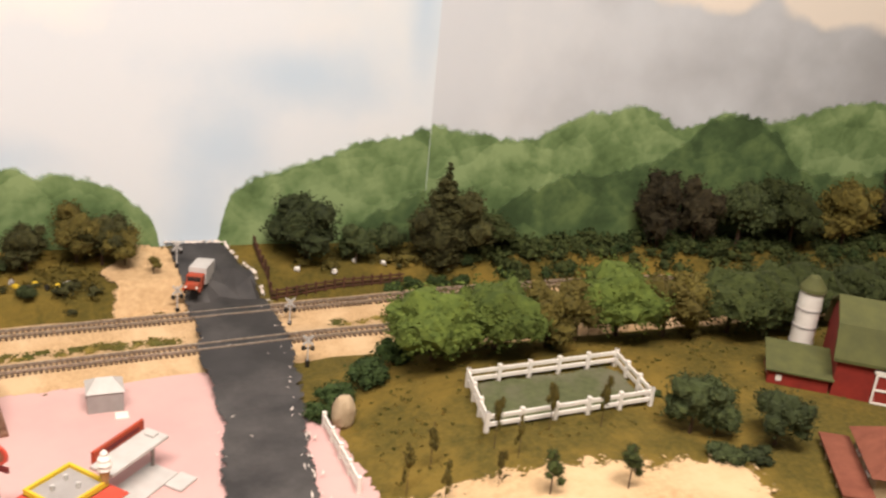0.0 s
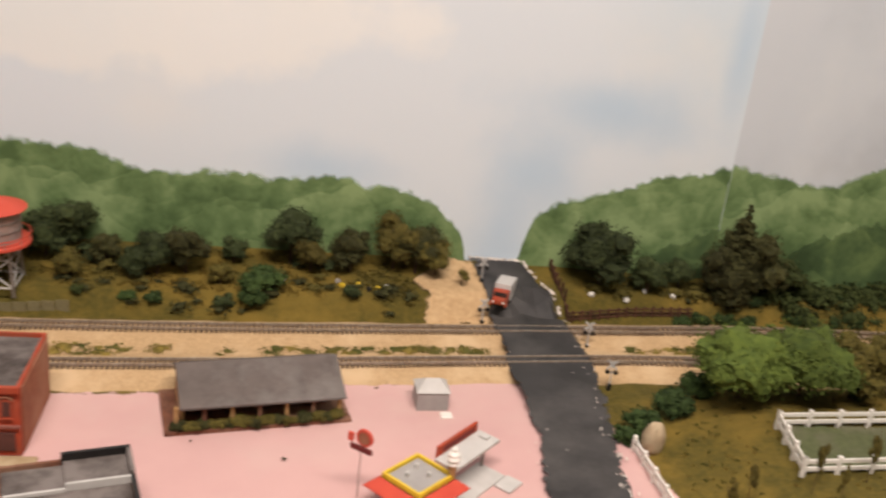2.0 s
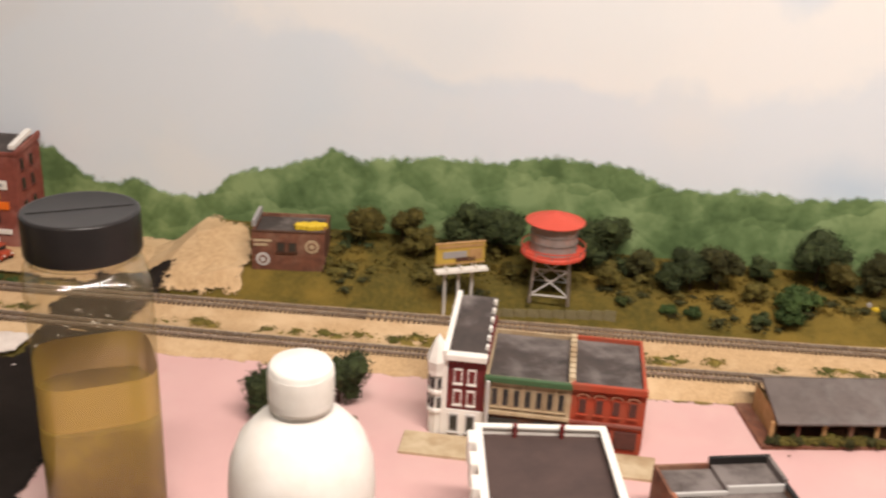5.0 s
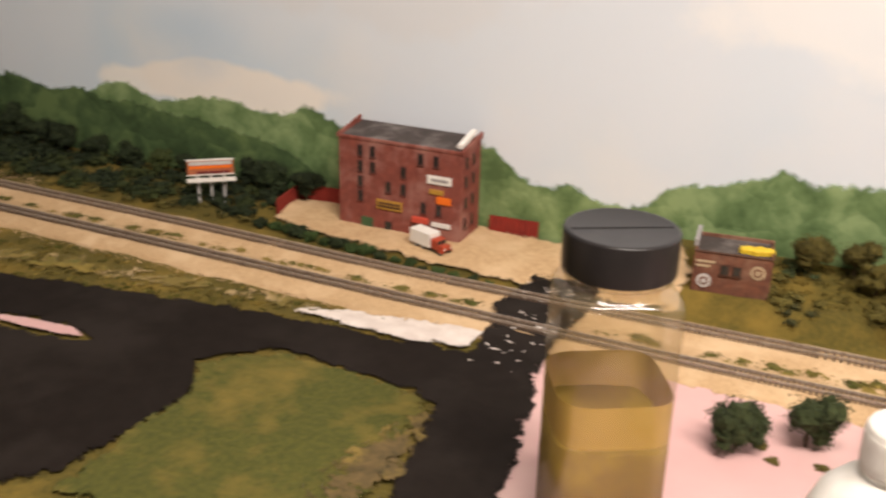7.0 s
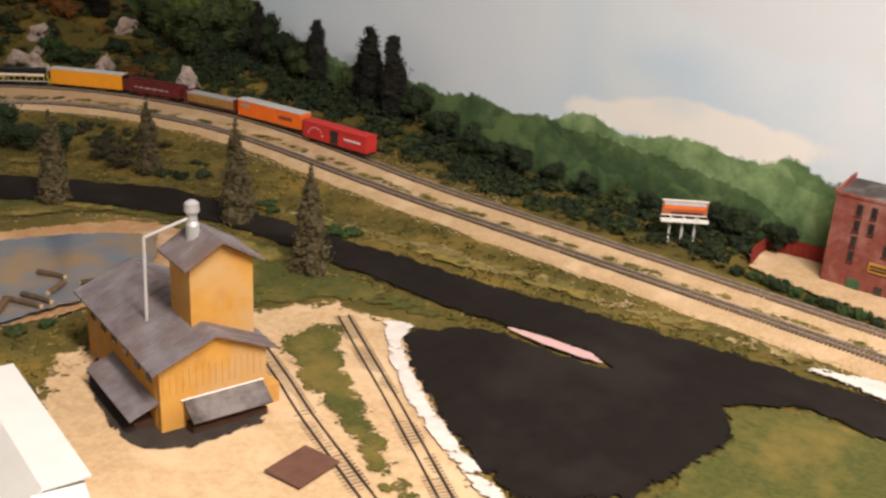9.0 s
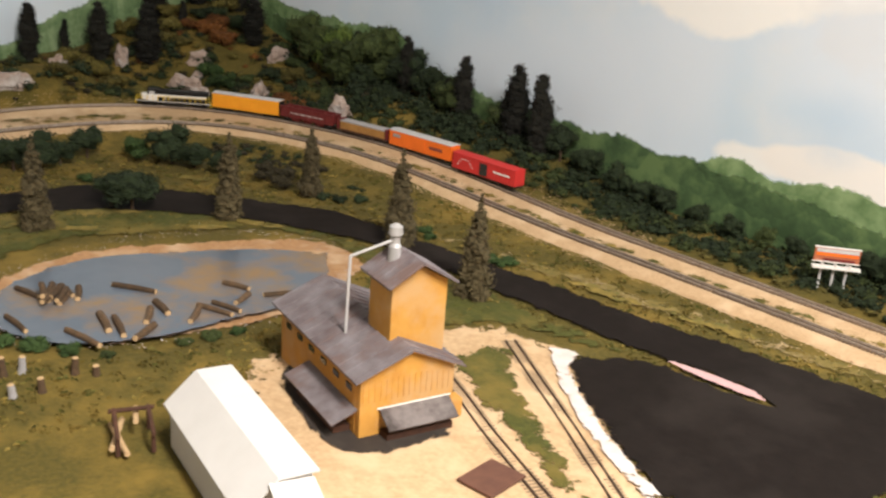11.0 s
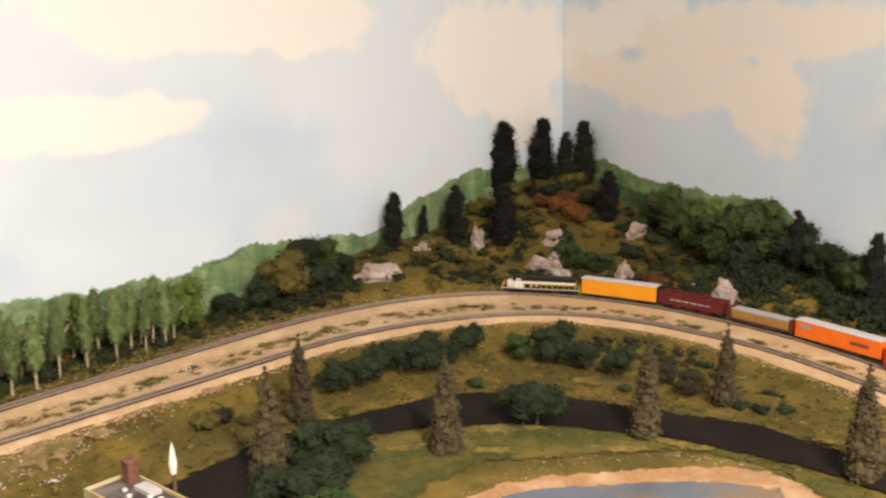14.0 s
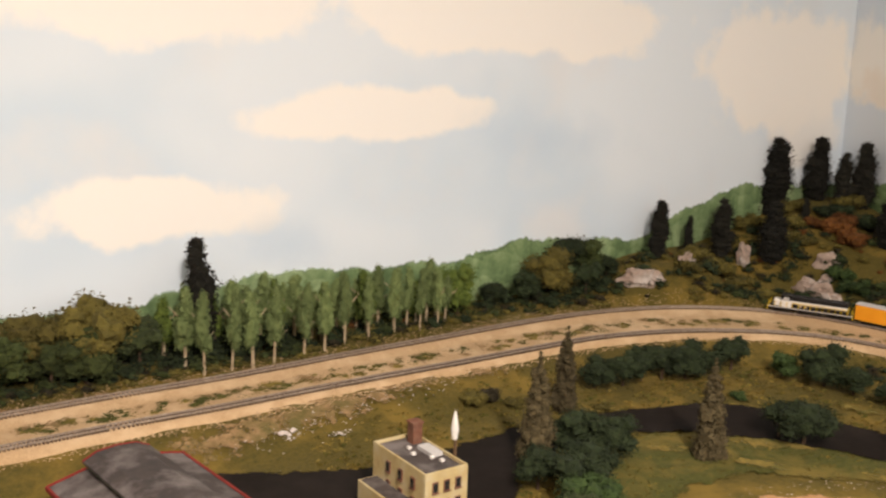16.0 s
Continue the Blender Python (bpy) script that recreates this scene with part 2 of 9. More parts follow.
def dusty_film():
    """Ochre dust clinging to the inside of the jar: patchy and half see-through."""
    m = bpy.data.materials.new("dust_film")
    m.use_nodes = True
    N, Lk = m.node_tree.nodes, m.node_tree.links
    see = N.new("ShaderNodeBsdfTransparent")
    p = N["Principled BSDF"]
    p.inputs["Base Color"].default_value, p.inputs["Roughness"].default_value = (0.42, 0.27, 0.05, 1), 0.9
    n = N.new("ShaderNodeTexNoise")
    n.inputs["Scale"].default_value, n.inputs["Detail"].default_value = 60, 5
    Lk.new(N.new("ShaderNodeTexCoord").outputs["Object"], n.inputs["Vector"])
    r = N.new("ShaderNodeMapRange")
    r.inputs["From Min"].default_value, r.inputs["From Max"].default_value = 0.3, 0.7
    r.inputs["To Min"].default_value, r.inputs["To Max"].default_value = 0.86, 0.98
    Lk.new(n.outputs["Fac"], r.inputs["Value"])
    mix = N.new("ShaderNodeMixShader")
    Lk.new(r.outputs[0], mix.inputs[0])
    Lk.new(see.outputs[0], mix.inputs[1])
    Lk.new(p.outputs[0], mix.inputs[2])
    Lk.new(mix.outputs[0], N["Material Output"].inputs["Surface"])
    return m


CLEAR, DUSTFILM = clear_plastic(), dusty_film()


def sky_paint(name, base, clouds, blue):
    """Backdrop paint: washes of grey-blue, and soft-edged painted clouds and dim patches at (along, up, half width,
    half height, colour).
    """
    m = bpy.data.materials.new(name)
    m.use_nodes = True
    t = m.node_tree
    N, Lk = t.nodes, t.links
    p = N["Principled BSDF"]
    p.inputs["Roughness"].default_value, p.inputs["Specular IOR Level"].default_value = 0.75, 0.2
    co = N.new("ShaderNodeTexCoord").outputs["Object"]

    def noise_of(scale, detail=4.0):
        n = N.new("ShaderNodeTexNoise")
        n.inputs["Scale"].default_value, n.inputs["Detail"].default_value = scale, detail
        Lk.new(co, n.inputs["Vector"])
        return n

    def math_of(op, a, b):
        n = N.new("ShaderNodeMath")
        n.operation = op
        for i, v in enumerate((a, b)):
            if isinstance(v, (int, float)):
                n.inputs[i].default_value = v
            else:
                Lk.new(v, n.inputs[i])
        return n.outputs[0]

    def layer(fac, under, color):
        x = N.new("ShaderNodeMix")
        x.data_type = "RGBA"
        x.inputs[7].default_value = (*color, 1)
        Lk.new(fac, x.inputs[0])
        if isinstance(under, tuple):
            x.inputs[6].default_value = (*under, 1)
        else:
            Lk.new(under, x.inputs[6])
        return x.outputs[2]

    def ramp(v, lo, hi):
        r = N.new("ShaderNodeMapRange")
        r.interpolation_type = "SMOOTHSTEP"
        r.inputs["From Min"].default_value, r.inputs["From Max"].default_value = lo, hi
        Lk.new(v, r.inputs["Value"])
        return r.outputs[0]

    sep = N.new("ShaderNodeSeparateXYZ")
    Lk.new(co, sep.inputs[0])
    wash = noise_of(2.2, 3)
    out = layer(ramp(wash.outputs["Fac"], 0.48, 0.68), base, blue)
    out = layer(math_of("MULTIPLY", ramp(noise_of(4.5, 5).outputs["Fac"], 0.5, 0.72), 0.6), out, (0.79, 0.79, 0.78))
    edge = noise_of(11.0, 6)
    wob = math_of("MULTIPLY", math_of("SUBTRACT", edge.outputs["Fac"], 0.5), 1.5)
    for cx, cz, rx, rz, color, strength in clouds:
        dx = math_of("DIVIDE", math_of("SUBTRACT", sep.outputs[0], cx), rx)
        dz = math_of("DIVIDE", math_of("SUBTRACT", sep.outputs[2], cz), rz)
        d = math_of("ADD", math_of("POWER", math_of("ADD", math_of("MULTIPLY", dx, dx), math_of("MULTIPLY", dz, dz)), 0.5), wob)
        out = layer(math_of("MULTIPLY", ramp(math_of("SUBTRACT", 1.12, d), 0.0, 1.25 if color in (HAZEBLUE, SHADEGREY) else 0.34), strength), out, color)
    Lk.new(out, p.inputs["Base Color"])
    return m


CLOUDW, CLOUDC, CLOUDV, SHADEGREY, HAZEBLUE = (0.92, 0.89, 0.83), (0.82, 0.75, 0.66), (0.88, 0.81, 0.72), (0.33, 0.34, 0.36), (0.51, 0.64, 0.77)
SKYBASE, SKYBLUE = (0.71, 0.765, 0.82), (0.60, 0.71, 0.80)
SKY_BACK = sky_paint("backdrop_sky_back", SKYBASE, [(-1.69, 0.27, 0.13, 0.075, HAZEBLUE, 1.0), (-1.28, 0.295, 0.125, 0.045, CLOUDW, 0.95), (-1.20, 0.105, 0.06, 0.022, CLOUDW, 0.9), (-1.15, 0.325, 0.12, 0.035, CLOUDW, 0.7), (-2.30, 0.40, 0.26, 0.10, CLOUDW, 0.9), (-2.18, 0.345, 0.30, 0.060, CLOUDV, 0.95), (-1.955, 0.31, 0.085, 0.075, CLOUDV, 0.95), (-2.0, 0.42, 0.3, 0.045, CLOUDV, 0.9), (-1.09, 0.113, 0.155, 0.026, (0.90, 0.85, 0.78), 0.95), (-2.29, 0.385, 0.05, 0.02, HAZEBLUE, 0.7), (0.25, 0.185, 0.12, 0.05, HAZEBLUE, 0.9), (0.19, 0.12, 0.07, 0.06, HAZEBLUE, 0.8), (0.0, 0.115, 0.08, 0.035, HAZEBLUE, 0.8), (0.165, 0.06, 0.05, 0.07, HAZEBLUE, 0.8), (0.365, 0.25, 0.02, 0.09, HAZEBLUE, 0.9), (-0.36, 0.22, 0.1, 0.05, HAZEBLUE, 0.6), (-1.12, 0.17, 0.1, 0.05, HAZEBLUE, 0.6), (-0.25, 0.24, 0.3, 0.06, CLOUDW, 0.5), (-0.9, 0.27, 0.25, 0.07, (0.72, 0.72, 0.72), 0.5)], SKYBLUE)
# The soft dark patch puts the board's dimming away from the seam into colour
SKY_RIGHT = sky_paint("backdrop_sky_right", (0.60, 0.635, 0.68), [(0.55, 0.20, 0.50, 0.32, SHADEGREY, 0.95), (0.26, 0.30, 0.10, 0.050, CLOUDC, 0.9), (0.42, 0.285, 0.10, 0.045, CLOUDC, 0.85)], (0.52, 0.57, 0.63))
SKY_LEFT = sky_paint("backdrop_sky_left", (0.75, 0.82, 0.87), [(1.07, 0.316, 0.19, 0.040, CLOUDW, 0.95), (1.37, 0.20, 0.17, 0.043, CLOUDW, 0.95), (1.36, 0.465, 0.25, 0.060, CLOUDW, 0.95), (0.82, 0.455, 0.33, 0.058, CLOUDW, 0.95), (0.20, 0.385, 0.22, 0.12, CLOUDW, 0.95), (0.13, 0.27, 0.12, 0.07, CLOUDW, 0.8), (0.75, 0.27, 0.2, 0.06, HAZEBLUE, 0.5), (1.2, 0.14, 0.1, 0.05, HAZEBLUE, 0.5)], (0.63, 0.74, 0.83))


def tree_paint(name, dark, mid, light, upright):
    """Brushed woods: dabs of three greens in soft tree shapes."""
    m = bpy.data.materials.new(name)
    m.use_nodes = True
    t = m.node_tree
    N, Lk = t.nodes, t.links
    p = N["Principled BSDF"]
    p.inputs["Roughness"].default_value, p.inputs["Specular IOR Level"].default_value = 0.8, 0.2
    co = N.new("ShaderNodeTexCoord").outputs["Object"]
    mp = N.new("ShaderNodeMapping")
    mp.inputs["Scale"].default_value = (1, 1, upright)
    Lk.new(co, mp.inputs["Vector"])

    def dabs(scale, detail, vec, twist):
        n = N.new("ShaderNodeTexNoise")
        n.inputs["Scale"].default_value, n.inputs["Detail"].default_value, n.inputs["Distortion"].default_value = scale, detail, twist
        Lk.new(vec, n.inputs["Vector"])
        return n.outputs["Fac"]

    def blend(a, b, f):
        x = N.new("ShaderNodeMix")
        x.inputs[0].default_value = f
        Lk.new(a, x.inputs[2])
        Lk.new(b, x.inputs[3])
        return x.outputs[0]

    def crowns(scale):
        """Brushed domes: each is lighter towards its own top."""
        bent = N.new("ShaderNodeVectorMath")
        bent.operation = "MULTIPLY_ADD"
        warp = N.new("ShaderNodeTexNoise")
        warp.inputs["Scale"].default_value, warp.inputs["Detail"].default_value = scale * 1.6, 3
        Lk.new(co, warp.inputs["Vector"])
        Lk.new(warp.outputs["Color"], bent.inputs[0])
        bent.inputs[1].default_value = (0.5 / scale,) * 3
        Lk.new(co, bent.inputs[2])
        cell = N.new("ShaderNodeTexVoronoi")
        cell.inputs["Scale"].default_value = scale
        Lk.new(bent.outputs[0], cell.inputs["Vector"])
        rel = N.new("ShaderNodeVectorMath")
        rel.operation = "SUBTRACT"
        Lk.new(bent.outputs[0], rel.inputs[0])
        Lk.new(cell.outputs["Position"], rel.inputs[1])
        up = N.new("ShaderNodeSeparateXYZ")
        Lk.new(rel.outputs[0], up.inputs[0])
        r = N.new("ShaderNodeMapRange")
        r.inputs["From Min"].default_value, r.inputs["From Max"].default_value = -0.9 / scale, 0.9 / scale
        r.inputs["To Min"].default_value, r.inputs["To Max"].default_value = 0.30, 0.70
        Lk.new(up.outputs[2], r.inputs["Value"])
        return r.outputs[0]

    v = blend(dabs(30, 3, mp.outputs[0], 0.5), dabs(150, 4, co, 0.3), 0.22)
    v = blend(v, dabs(7, 2, co, 0.0), 0.30)
    v = blend(v, blend(crowns(17), crowns(38), 0.35), 0.38)
    r = N.new("ShaderNodeValToRGB")
    r.color_ramp.elements[0].position, r.color_ramp.elements[1].position = 0.425, 0.575
    r.color_ramp.elements[0].color, r.color_ramp.elements[1].color = (*dark, 1), (*light, 1)
    e = r.color_ramp.elements.new(0.495)
    e.color = (*mid, 1)
    Lk.new(v, r.inputs[0])
    Lk.new(r.outputs[0], p.inputs["Base Color"])
    uv = N.new("ShaderNodeUVMap")
    uv.uv_map = "rim"
    sep = N.new("ShaderNodeSeparateXYZ")
    Lk.new(uv.outputs[0], sep.inputs[0])
    wob = N.new("ShaderNodeMath")
    wob.operation = "MULTIPLY_ADD"
    Lk.new(dabs(110, 3, mp.outputs[0], 0.3), wob.inputs[0])
    wob.inputs[1].default_value = 1.5
    Lk.new(sep.outputs[1], wob.inputs[2])
    edge = N.new("ShaderNodeMapRange")
    edge.interpolation_type = "SMOOTHSTEP"
    edge.inputs["From Min"].default_value, edge.inputs["From Max"].default_value = 0.52, 1.12
    Lk.new(wob.outputs[0], edge.inputs["Value"])
    bare = N.new("ShaderNodeBsdfTransparent")
    mx = N.new("ShaderNodeMixShader")
    Lk.new(edge.outputs[0], mx.inputs[0])
    Lk.new(bare.outputs[0], mx.inputs[1])
    Lk.new(p.outputs[0], mx.inputs[2])
    Lk.new(mx.outputs[0], N["Material Output"].inputs["Surface"])
    return m


PAINTGREEN = tree_paint("painted_trees", (0.085, 0.138, 0.052), (0.146, 0.222, 0.088), (0.255, 0.345, 0.155), 0.8)
PAINTDARK = tree_paint("painted_trees_dark", (0.042, 0.072, 0.028), (0.070, 0.115, 0.045), (0.13, 0.19, 0.07), 0.8)
PAINTLIGHT = tree_paint("painted_trees_light", (0.095, 0.15, 0.065), (0.17, 0.25, 0.11), (0.30, 0.39, 0.20), 0.3)

# ---- helpers for shapes ----
from mathutils import bvhtree, geometry

RNG = random.Random(7)


def S(v):
    v = min(1.0, max(0.0, v))
    return v * v * (3 - 2 * v)


def part(name, bm, material, parent=None, label="", smooth=False):
    me = bpy.data.meshes.new(name)
    if smooth:
        for f in bm.faces:
            f.smooth = True
    bm.to_mesh(me)
    bm.free()
    me.materials.append(material)
    ob = new(name, me)
    if parent:
        ob.parent = parent
    if label:
        ob["label"] = label
    return ob


def raw(name, verts, faces, material, parent=None, label="", smooth=False):
    me = bpy.data.meshes.new(name)
    me.from_pydata(verts, [], faces)
    me.materials.append(material)
    if smooth:
        me.polygons.foreach_set("use_smooth", [True] * len(me.polygons))
    ob = new(name, me)
    if parent:
        ob.parent = parent
    if label:
        ob["label"] = label
    return ob


def thing(name, m, label, category, group="", kind=""):
    ob = new(name)
    ob.empty_display_size = 0.01
    ob.matrix_basis = m
    return tagged(ob, label, category, group, kind)


def box(bm, x0, y0, z0, x1, y1, z1, m=None, bevel=0.0):
    vs = [bm.verts.new((x, y, z)) for x in (x0, x1) for y in (y0, y1) for z in (z0, z1)]
    fs = [bm.faces.new([vs[i] for i in q]) for q in ((0, 1, 3, 2), (4, 6, 7, 5), (0, 4, 5, 1), (2, 3, 7, 6), (0, 2, 6, 4), (1, 5, 7, 3))]
    if bevel:
        bmesh.ops.bevel(bm, geom=list({e for f in fs for e in f.edges}), offset=bevel, segments=2, affect="EDGES", profile=0.6)
    if m:
        bmesh.ops.transform(bm, matrix=m, verts=[v for v in vs if v.is_valid])
    return vs


def boxpart(name, b, material, parent, label="", bevel=0.0004):
    bm = bmesh.new()
    box(bm, *b, bevel=bevel)
    return part(name, bm, material, parent, label)


def lathe(bm, prof, n=32, cx=0.0, cy=0.0):
    """A surface of revolution from (radius, height) pairs."""
    rings = []
    for r, z in prof:
        if r < 1e-6:
            rings.append([bm.verts.new((cx, cy, z))])
        else:
            rings.append([bm.verts.new((cx + r * math.cos(2 * math.pi * i / n), cy + r * math.sin(2 * math.pi * i / n), z)) for i in range(n)])
    for a, b in zip(rings, rings[1:]):
        for i in range(n):
            j = (i + 1) % n
            if len(a) == 1 and len(b) > 1:
                bm.faces.new((a[0], b[i], b[j]))
            elif len(b) == 1 and len(a) > 1:
                bm.faces.new((a[i], a[j], b[0]))
            elif len(a) > 1:
                bm.faces.new((a[i], a[j], b[j], b[i]))


def rod(bm, a, b, r0, r1=None, n=8):
    """A tapered rod from a to b."""
    r1 = r0 if r1 is None else r1
    a, b = Vector(a), Vector(b)
    q = (b - a).to_track_quat("Z", "Y").to_matrix()
    ra = [bm.verts.new(a + q @ Vector((r0 * math.cos(6.2832 * i / n), r0 * math.sin(6.2832 * i / n), 0))) for i in range(n)]
    rb = [bm.verts.new(b + q @ Vector((r1 * math.cos(6.2832 * i / n), r1 * math.sin(6.2832 * i / n), 0))) for i in range(n)]
    for i in range(n):
        j = (i + 1) % n
        bm.faces.new((ra[i], ra[j], rb[j], rb[i]))
    bm.faces.new(ra[::-1])
    bm.faces.new(rb)


def prism(bm, pts, x0, x1):
    """A profile of (y, z) points drawn out along x."""
    a = [bm.verts.new((x0, y, z)) for y, z in pts]
    b = [bm.verts.new((x1, y, z)) for y, z in pts]
    n = len(pts)
    for i in range(n):
        j = (i + 1) % n
        bm.faces.new((a[i], a[j], b[j], b[i]))
    bm.faces.new(a[::-1])
    bm.faces.new(b)
    bmesh.ops.recalc_face_normals(bm, faces=bm.faces)


def smooth_line(pts, step=0.01):
    """A Catmull-Rom line through the points, sampled evenly."""
    P = [Vector((*p, 0)) if len(p) == 2 else Vector(p) for p in pts]
    P = [P[0] * 2 - P[1]] + P + [P[-1] * 2 - P[-2]]
    out = []
    for i in range(1, len(P) - 2):
        a, b, c, d = P[i - 1:i + 3]
        n = max(2, int((c - b).length / step))
        for k in range(n):
            t = k / n
            out.append(0.5 * ((2 * b) + (c - a) * t + (2 * a - 5 * b + 4 * c - d) * t * t + (3 * b - a - 3 * c + d) * t ** 3))
    out.append(P[-2])
    return out


# ---- the plan: tracks, walls, lie of the land ----
NEAR = [(0.95, 0.70), (0.6, 0.722), (0.307, 0.724), (0.123, 0.711), (-0.106, 0.691), (-0.387, 0.676), (-0.60, 0.670), (-0.86, 0.667), (-1.1, 0.664), (-1.26, 0.661), (-1.42, 0.653), (-1.58, 0.640), (-1.70, 0.62), (-1.83, 0.577), (-1.92, 0.52), (-1.975, 0.44), (-2.0, 0.34), (-2.003, 0.25), (-1.988, 0.16), (-1.958, 0.075), (-1.912, -0.04), (-1.85, -0.20), (-1.79, -0.345), (-1.748, -0.455), (-1.66, -0.66)]
FAR = [(1.1, 0.72), (0.816, 0.756), (0.606, 0.784), (0.42, 0.788), (0.304, 0.780), (0.13, 0.767), (-0.084, 0.752), (-0.273, 0.743), (-0.407, 0.736), (-0.72, 0.721), (-0.9, 0.72), (-1.04, 0.72), (-1.2, 0.718), (-1.376, 0.714), (-1.52, 0.710), (-1.66, 0.698), (-1.8, 0.670), (-1.93, 0.622), (-2.03, 0.552), (-2.09, 0.475), (-2.122, 0.38), (-2.125, 0.28), (-2.105, 0.175), (-2.07, 0.075), (-2.02, -0.04), (-1.95, -0.2), (-1.885, -0.345), (-1.84, -0.46), (-1.75, -0.67)]
NEARLINE, FARLINE = smooth_line(NEAR, 0.006), smooth_line(FAR, 0.006)
FARXY = np.array([(p.x, p.y) for p in FARLINE])
NEARXY = np.array([(p.x, p.y) for p in NEARLINE])
CORNER_L, CORNER_R, YWALL = (-2.513, 0.865), (0.379, 0.865), 0.865


def bed(x, y):
    """Height of the roadbed: it climbs gently towards the hill."""
    return 0.0015 + 0.018 * S((-1.25 - x) / 0.5)


def off_track(x, y):
    """Distance outside the far track (towards the wall), and from the near one."""
    d = np.hypot(FARXY[:, 0] - x, FARXY[:, 1] - y)
    i = int(d.argmin())
    a, b = FARXY[max(0, i - 2)], FARXY[min(len(FARXY) - 1, i + 2)]
    side = (b[0] - a[0]) * (y - a[1]) - (b[1] - a[1]) * (x - a[0])
    return (float(d[i]) if side < 0 else -float(d[i])), float(np.hypot(NEARXY[:, 0] - x, NEARXY[:, 1] - y).min())


def land(x, y):
    z = 0.0
    z += 0.029 * S((x - 0.215) / 0.12) * S((0.70 - y) / 0.06)
    if y > 0.55 or x < -1.5:
        out, near = off_track(x, y)
        yard = S((x + 1.0) / 0.04) * S((-0.58 - x) / 0.05)
        low = S((0.36 - y) / 0.2) * S((-1.6 - x) / 0.2)
        if out > 0:
            flat = 0.85 * S((-0.95 - x) / 0.05) * S((x + 1.55) / 0.2)
            gentle = S((-1.86 - x) / 0.12) * S((y - 0.42) / 0.1)
            steep = 0.020 * S((out - 0.022) / 0.022) + 0.012 * S((out - 0.05) / 0.06)
            slow = 0.003 * S((out - 0.02) / 0.03) + 0.029 * S((out - 0.10) / 0.20)
            z += bed(x, y) + (1 - flat) * (steep + (slow - steep) * gentle) * (1 - 0.95 * yard) * (1 - 0.75 * low)
            z += 0.072 * math.exp(-(((x + 2.46) / 0.20) ** 2 + ((y - 0.80) / 0.22) ** 2)) * S(out / 0.12)
            z += 0.02 * S((-1.6 - x) / 0.3) * S((out - 0.03 - 0.06 * gentle) / (0.06 + 0.16 * gentle)) * (1 - low)
        else:
            z += bed(x, y) * S((0.11 - near) / 0.10) * (1 if x < -1.2 else 0.4)
    if x < -1.2:
        z -= 0.004 * S((0.15 - math.hypot((x + 1.41) / 1.0, (y - 0.19) / 1.4)) / 0.05)
    return z


WORN_EDGES = {}


def worn_edge(material, width):
    """The same surface, thinned out towards its rim in ragged scraps, as paint, sand and turf are."""
    key = (material.name, width)
    if key in WORN_EDGES:
        return WORN_EDGES[key]
    m = material.copy()
    N, Lk = m.node_tree.nodes, m.node_tree.links
    rim = N.new("ShaderNodeAttribute")
    rim.attribute_name = "rim"
    co = N.new("ShaderNodeTexCoord").outputs["Object"]
    total = rim.outputs["Fac"]
    for scale, amp in ((70, 2.6), (330, 1.7)):
        n = N.new("ShaderNodeTexNoise")
        n.inputs["Scale"].default_value, n.inputs["Detail"].default_value = scale, 3
        Lk.new(co, n.inputs["Vector"])
        r = N.new("ShaderNodeMapRange")
        r.inputs["From Min"].default_value, r.inputs["From Max"].default_value = 0.25, 0.75
        r.inputs["To Min"].default_value, r.inputs["To Max"].default_value = -amp * width * 0.5, amp * width * 0.5
        Lk.new(n.outputs["Fac"], r.inputs["Value"])
        add = N.new("ShaderNodeMath")
        Lk.new(total, add.inputs[0])
        Lk.new(r.outputs[0], add.inputs[1])
        total = add.outputs[0]
    edge = N.new("ShaderNodeMapRange")
    edge.interpolation_type = "SMOOTHSTEP"
    edge.inputs["From Min"].default_value, edge.inputs["From Max"].default_value = 0.1 * width, 0.75 * width
    Lk.new(total, edge.inputs["Value"])
    mx = N.new("ShaderNodeMixShader")
    Lk.new(edge.outputs[0], mx.inputs[0])
    Lk.new(N.new("ShaderNodeBsdfTransparent").outputs[0], mx.inputs[1])
    Lk.new(N["Principled BSDF"].outputs[0], mx.inputs[2])
    Lk.new(mx.outputs[0], N["Material Output"].inputs["Surface"])
    WORN_EDGES[key] = m
    return m


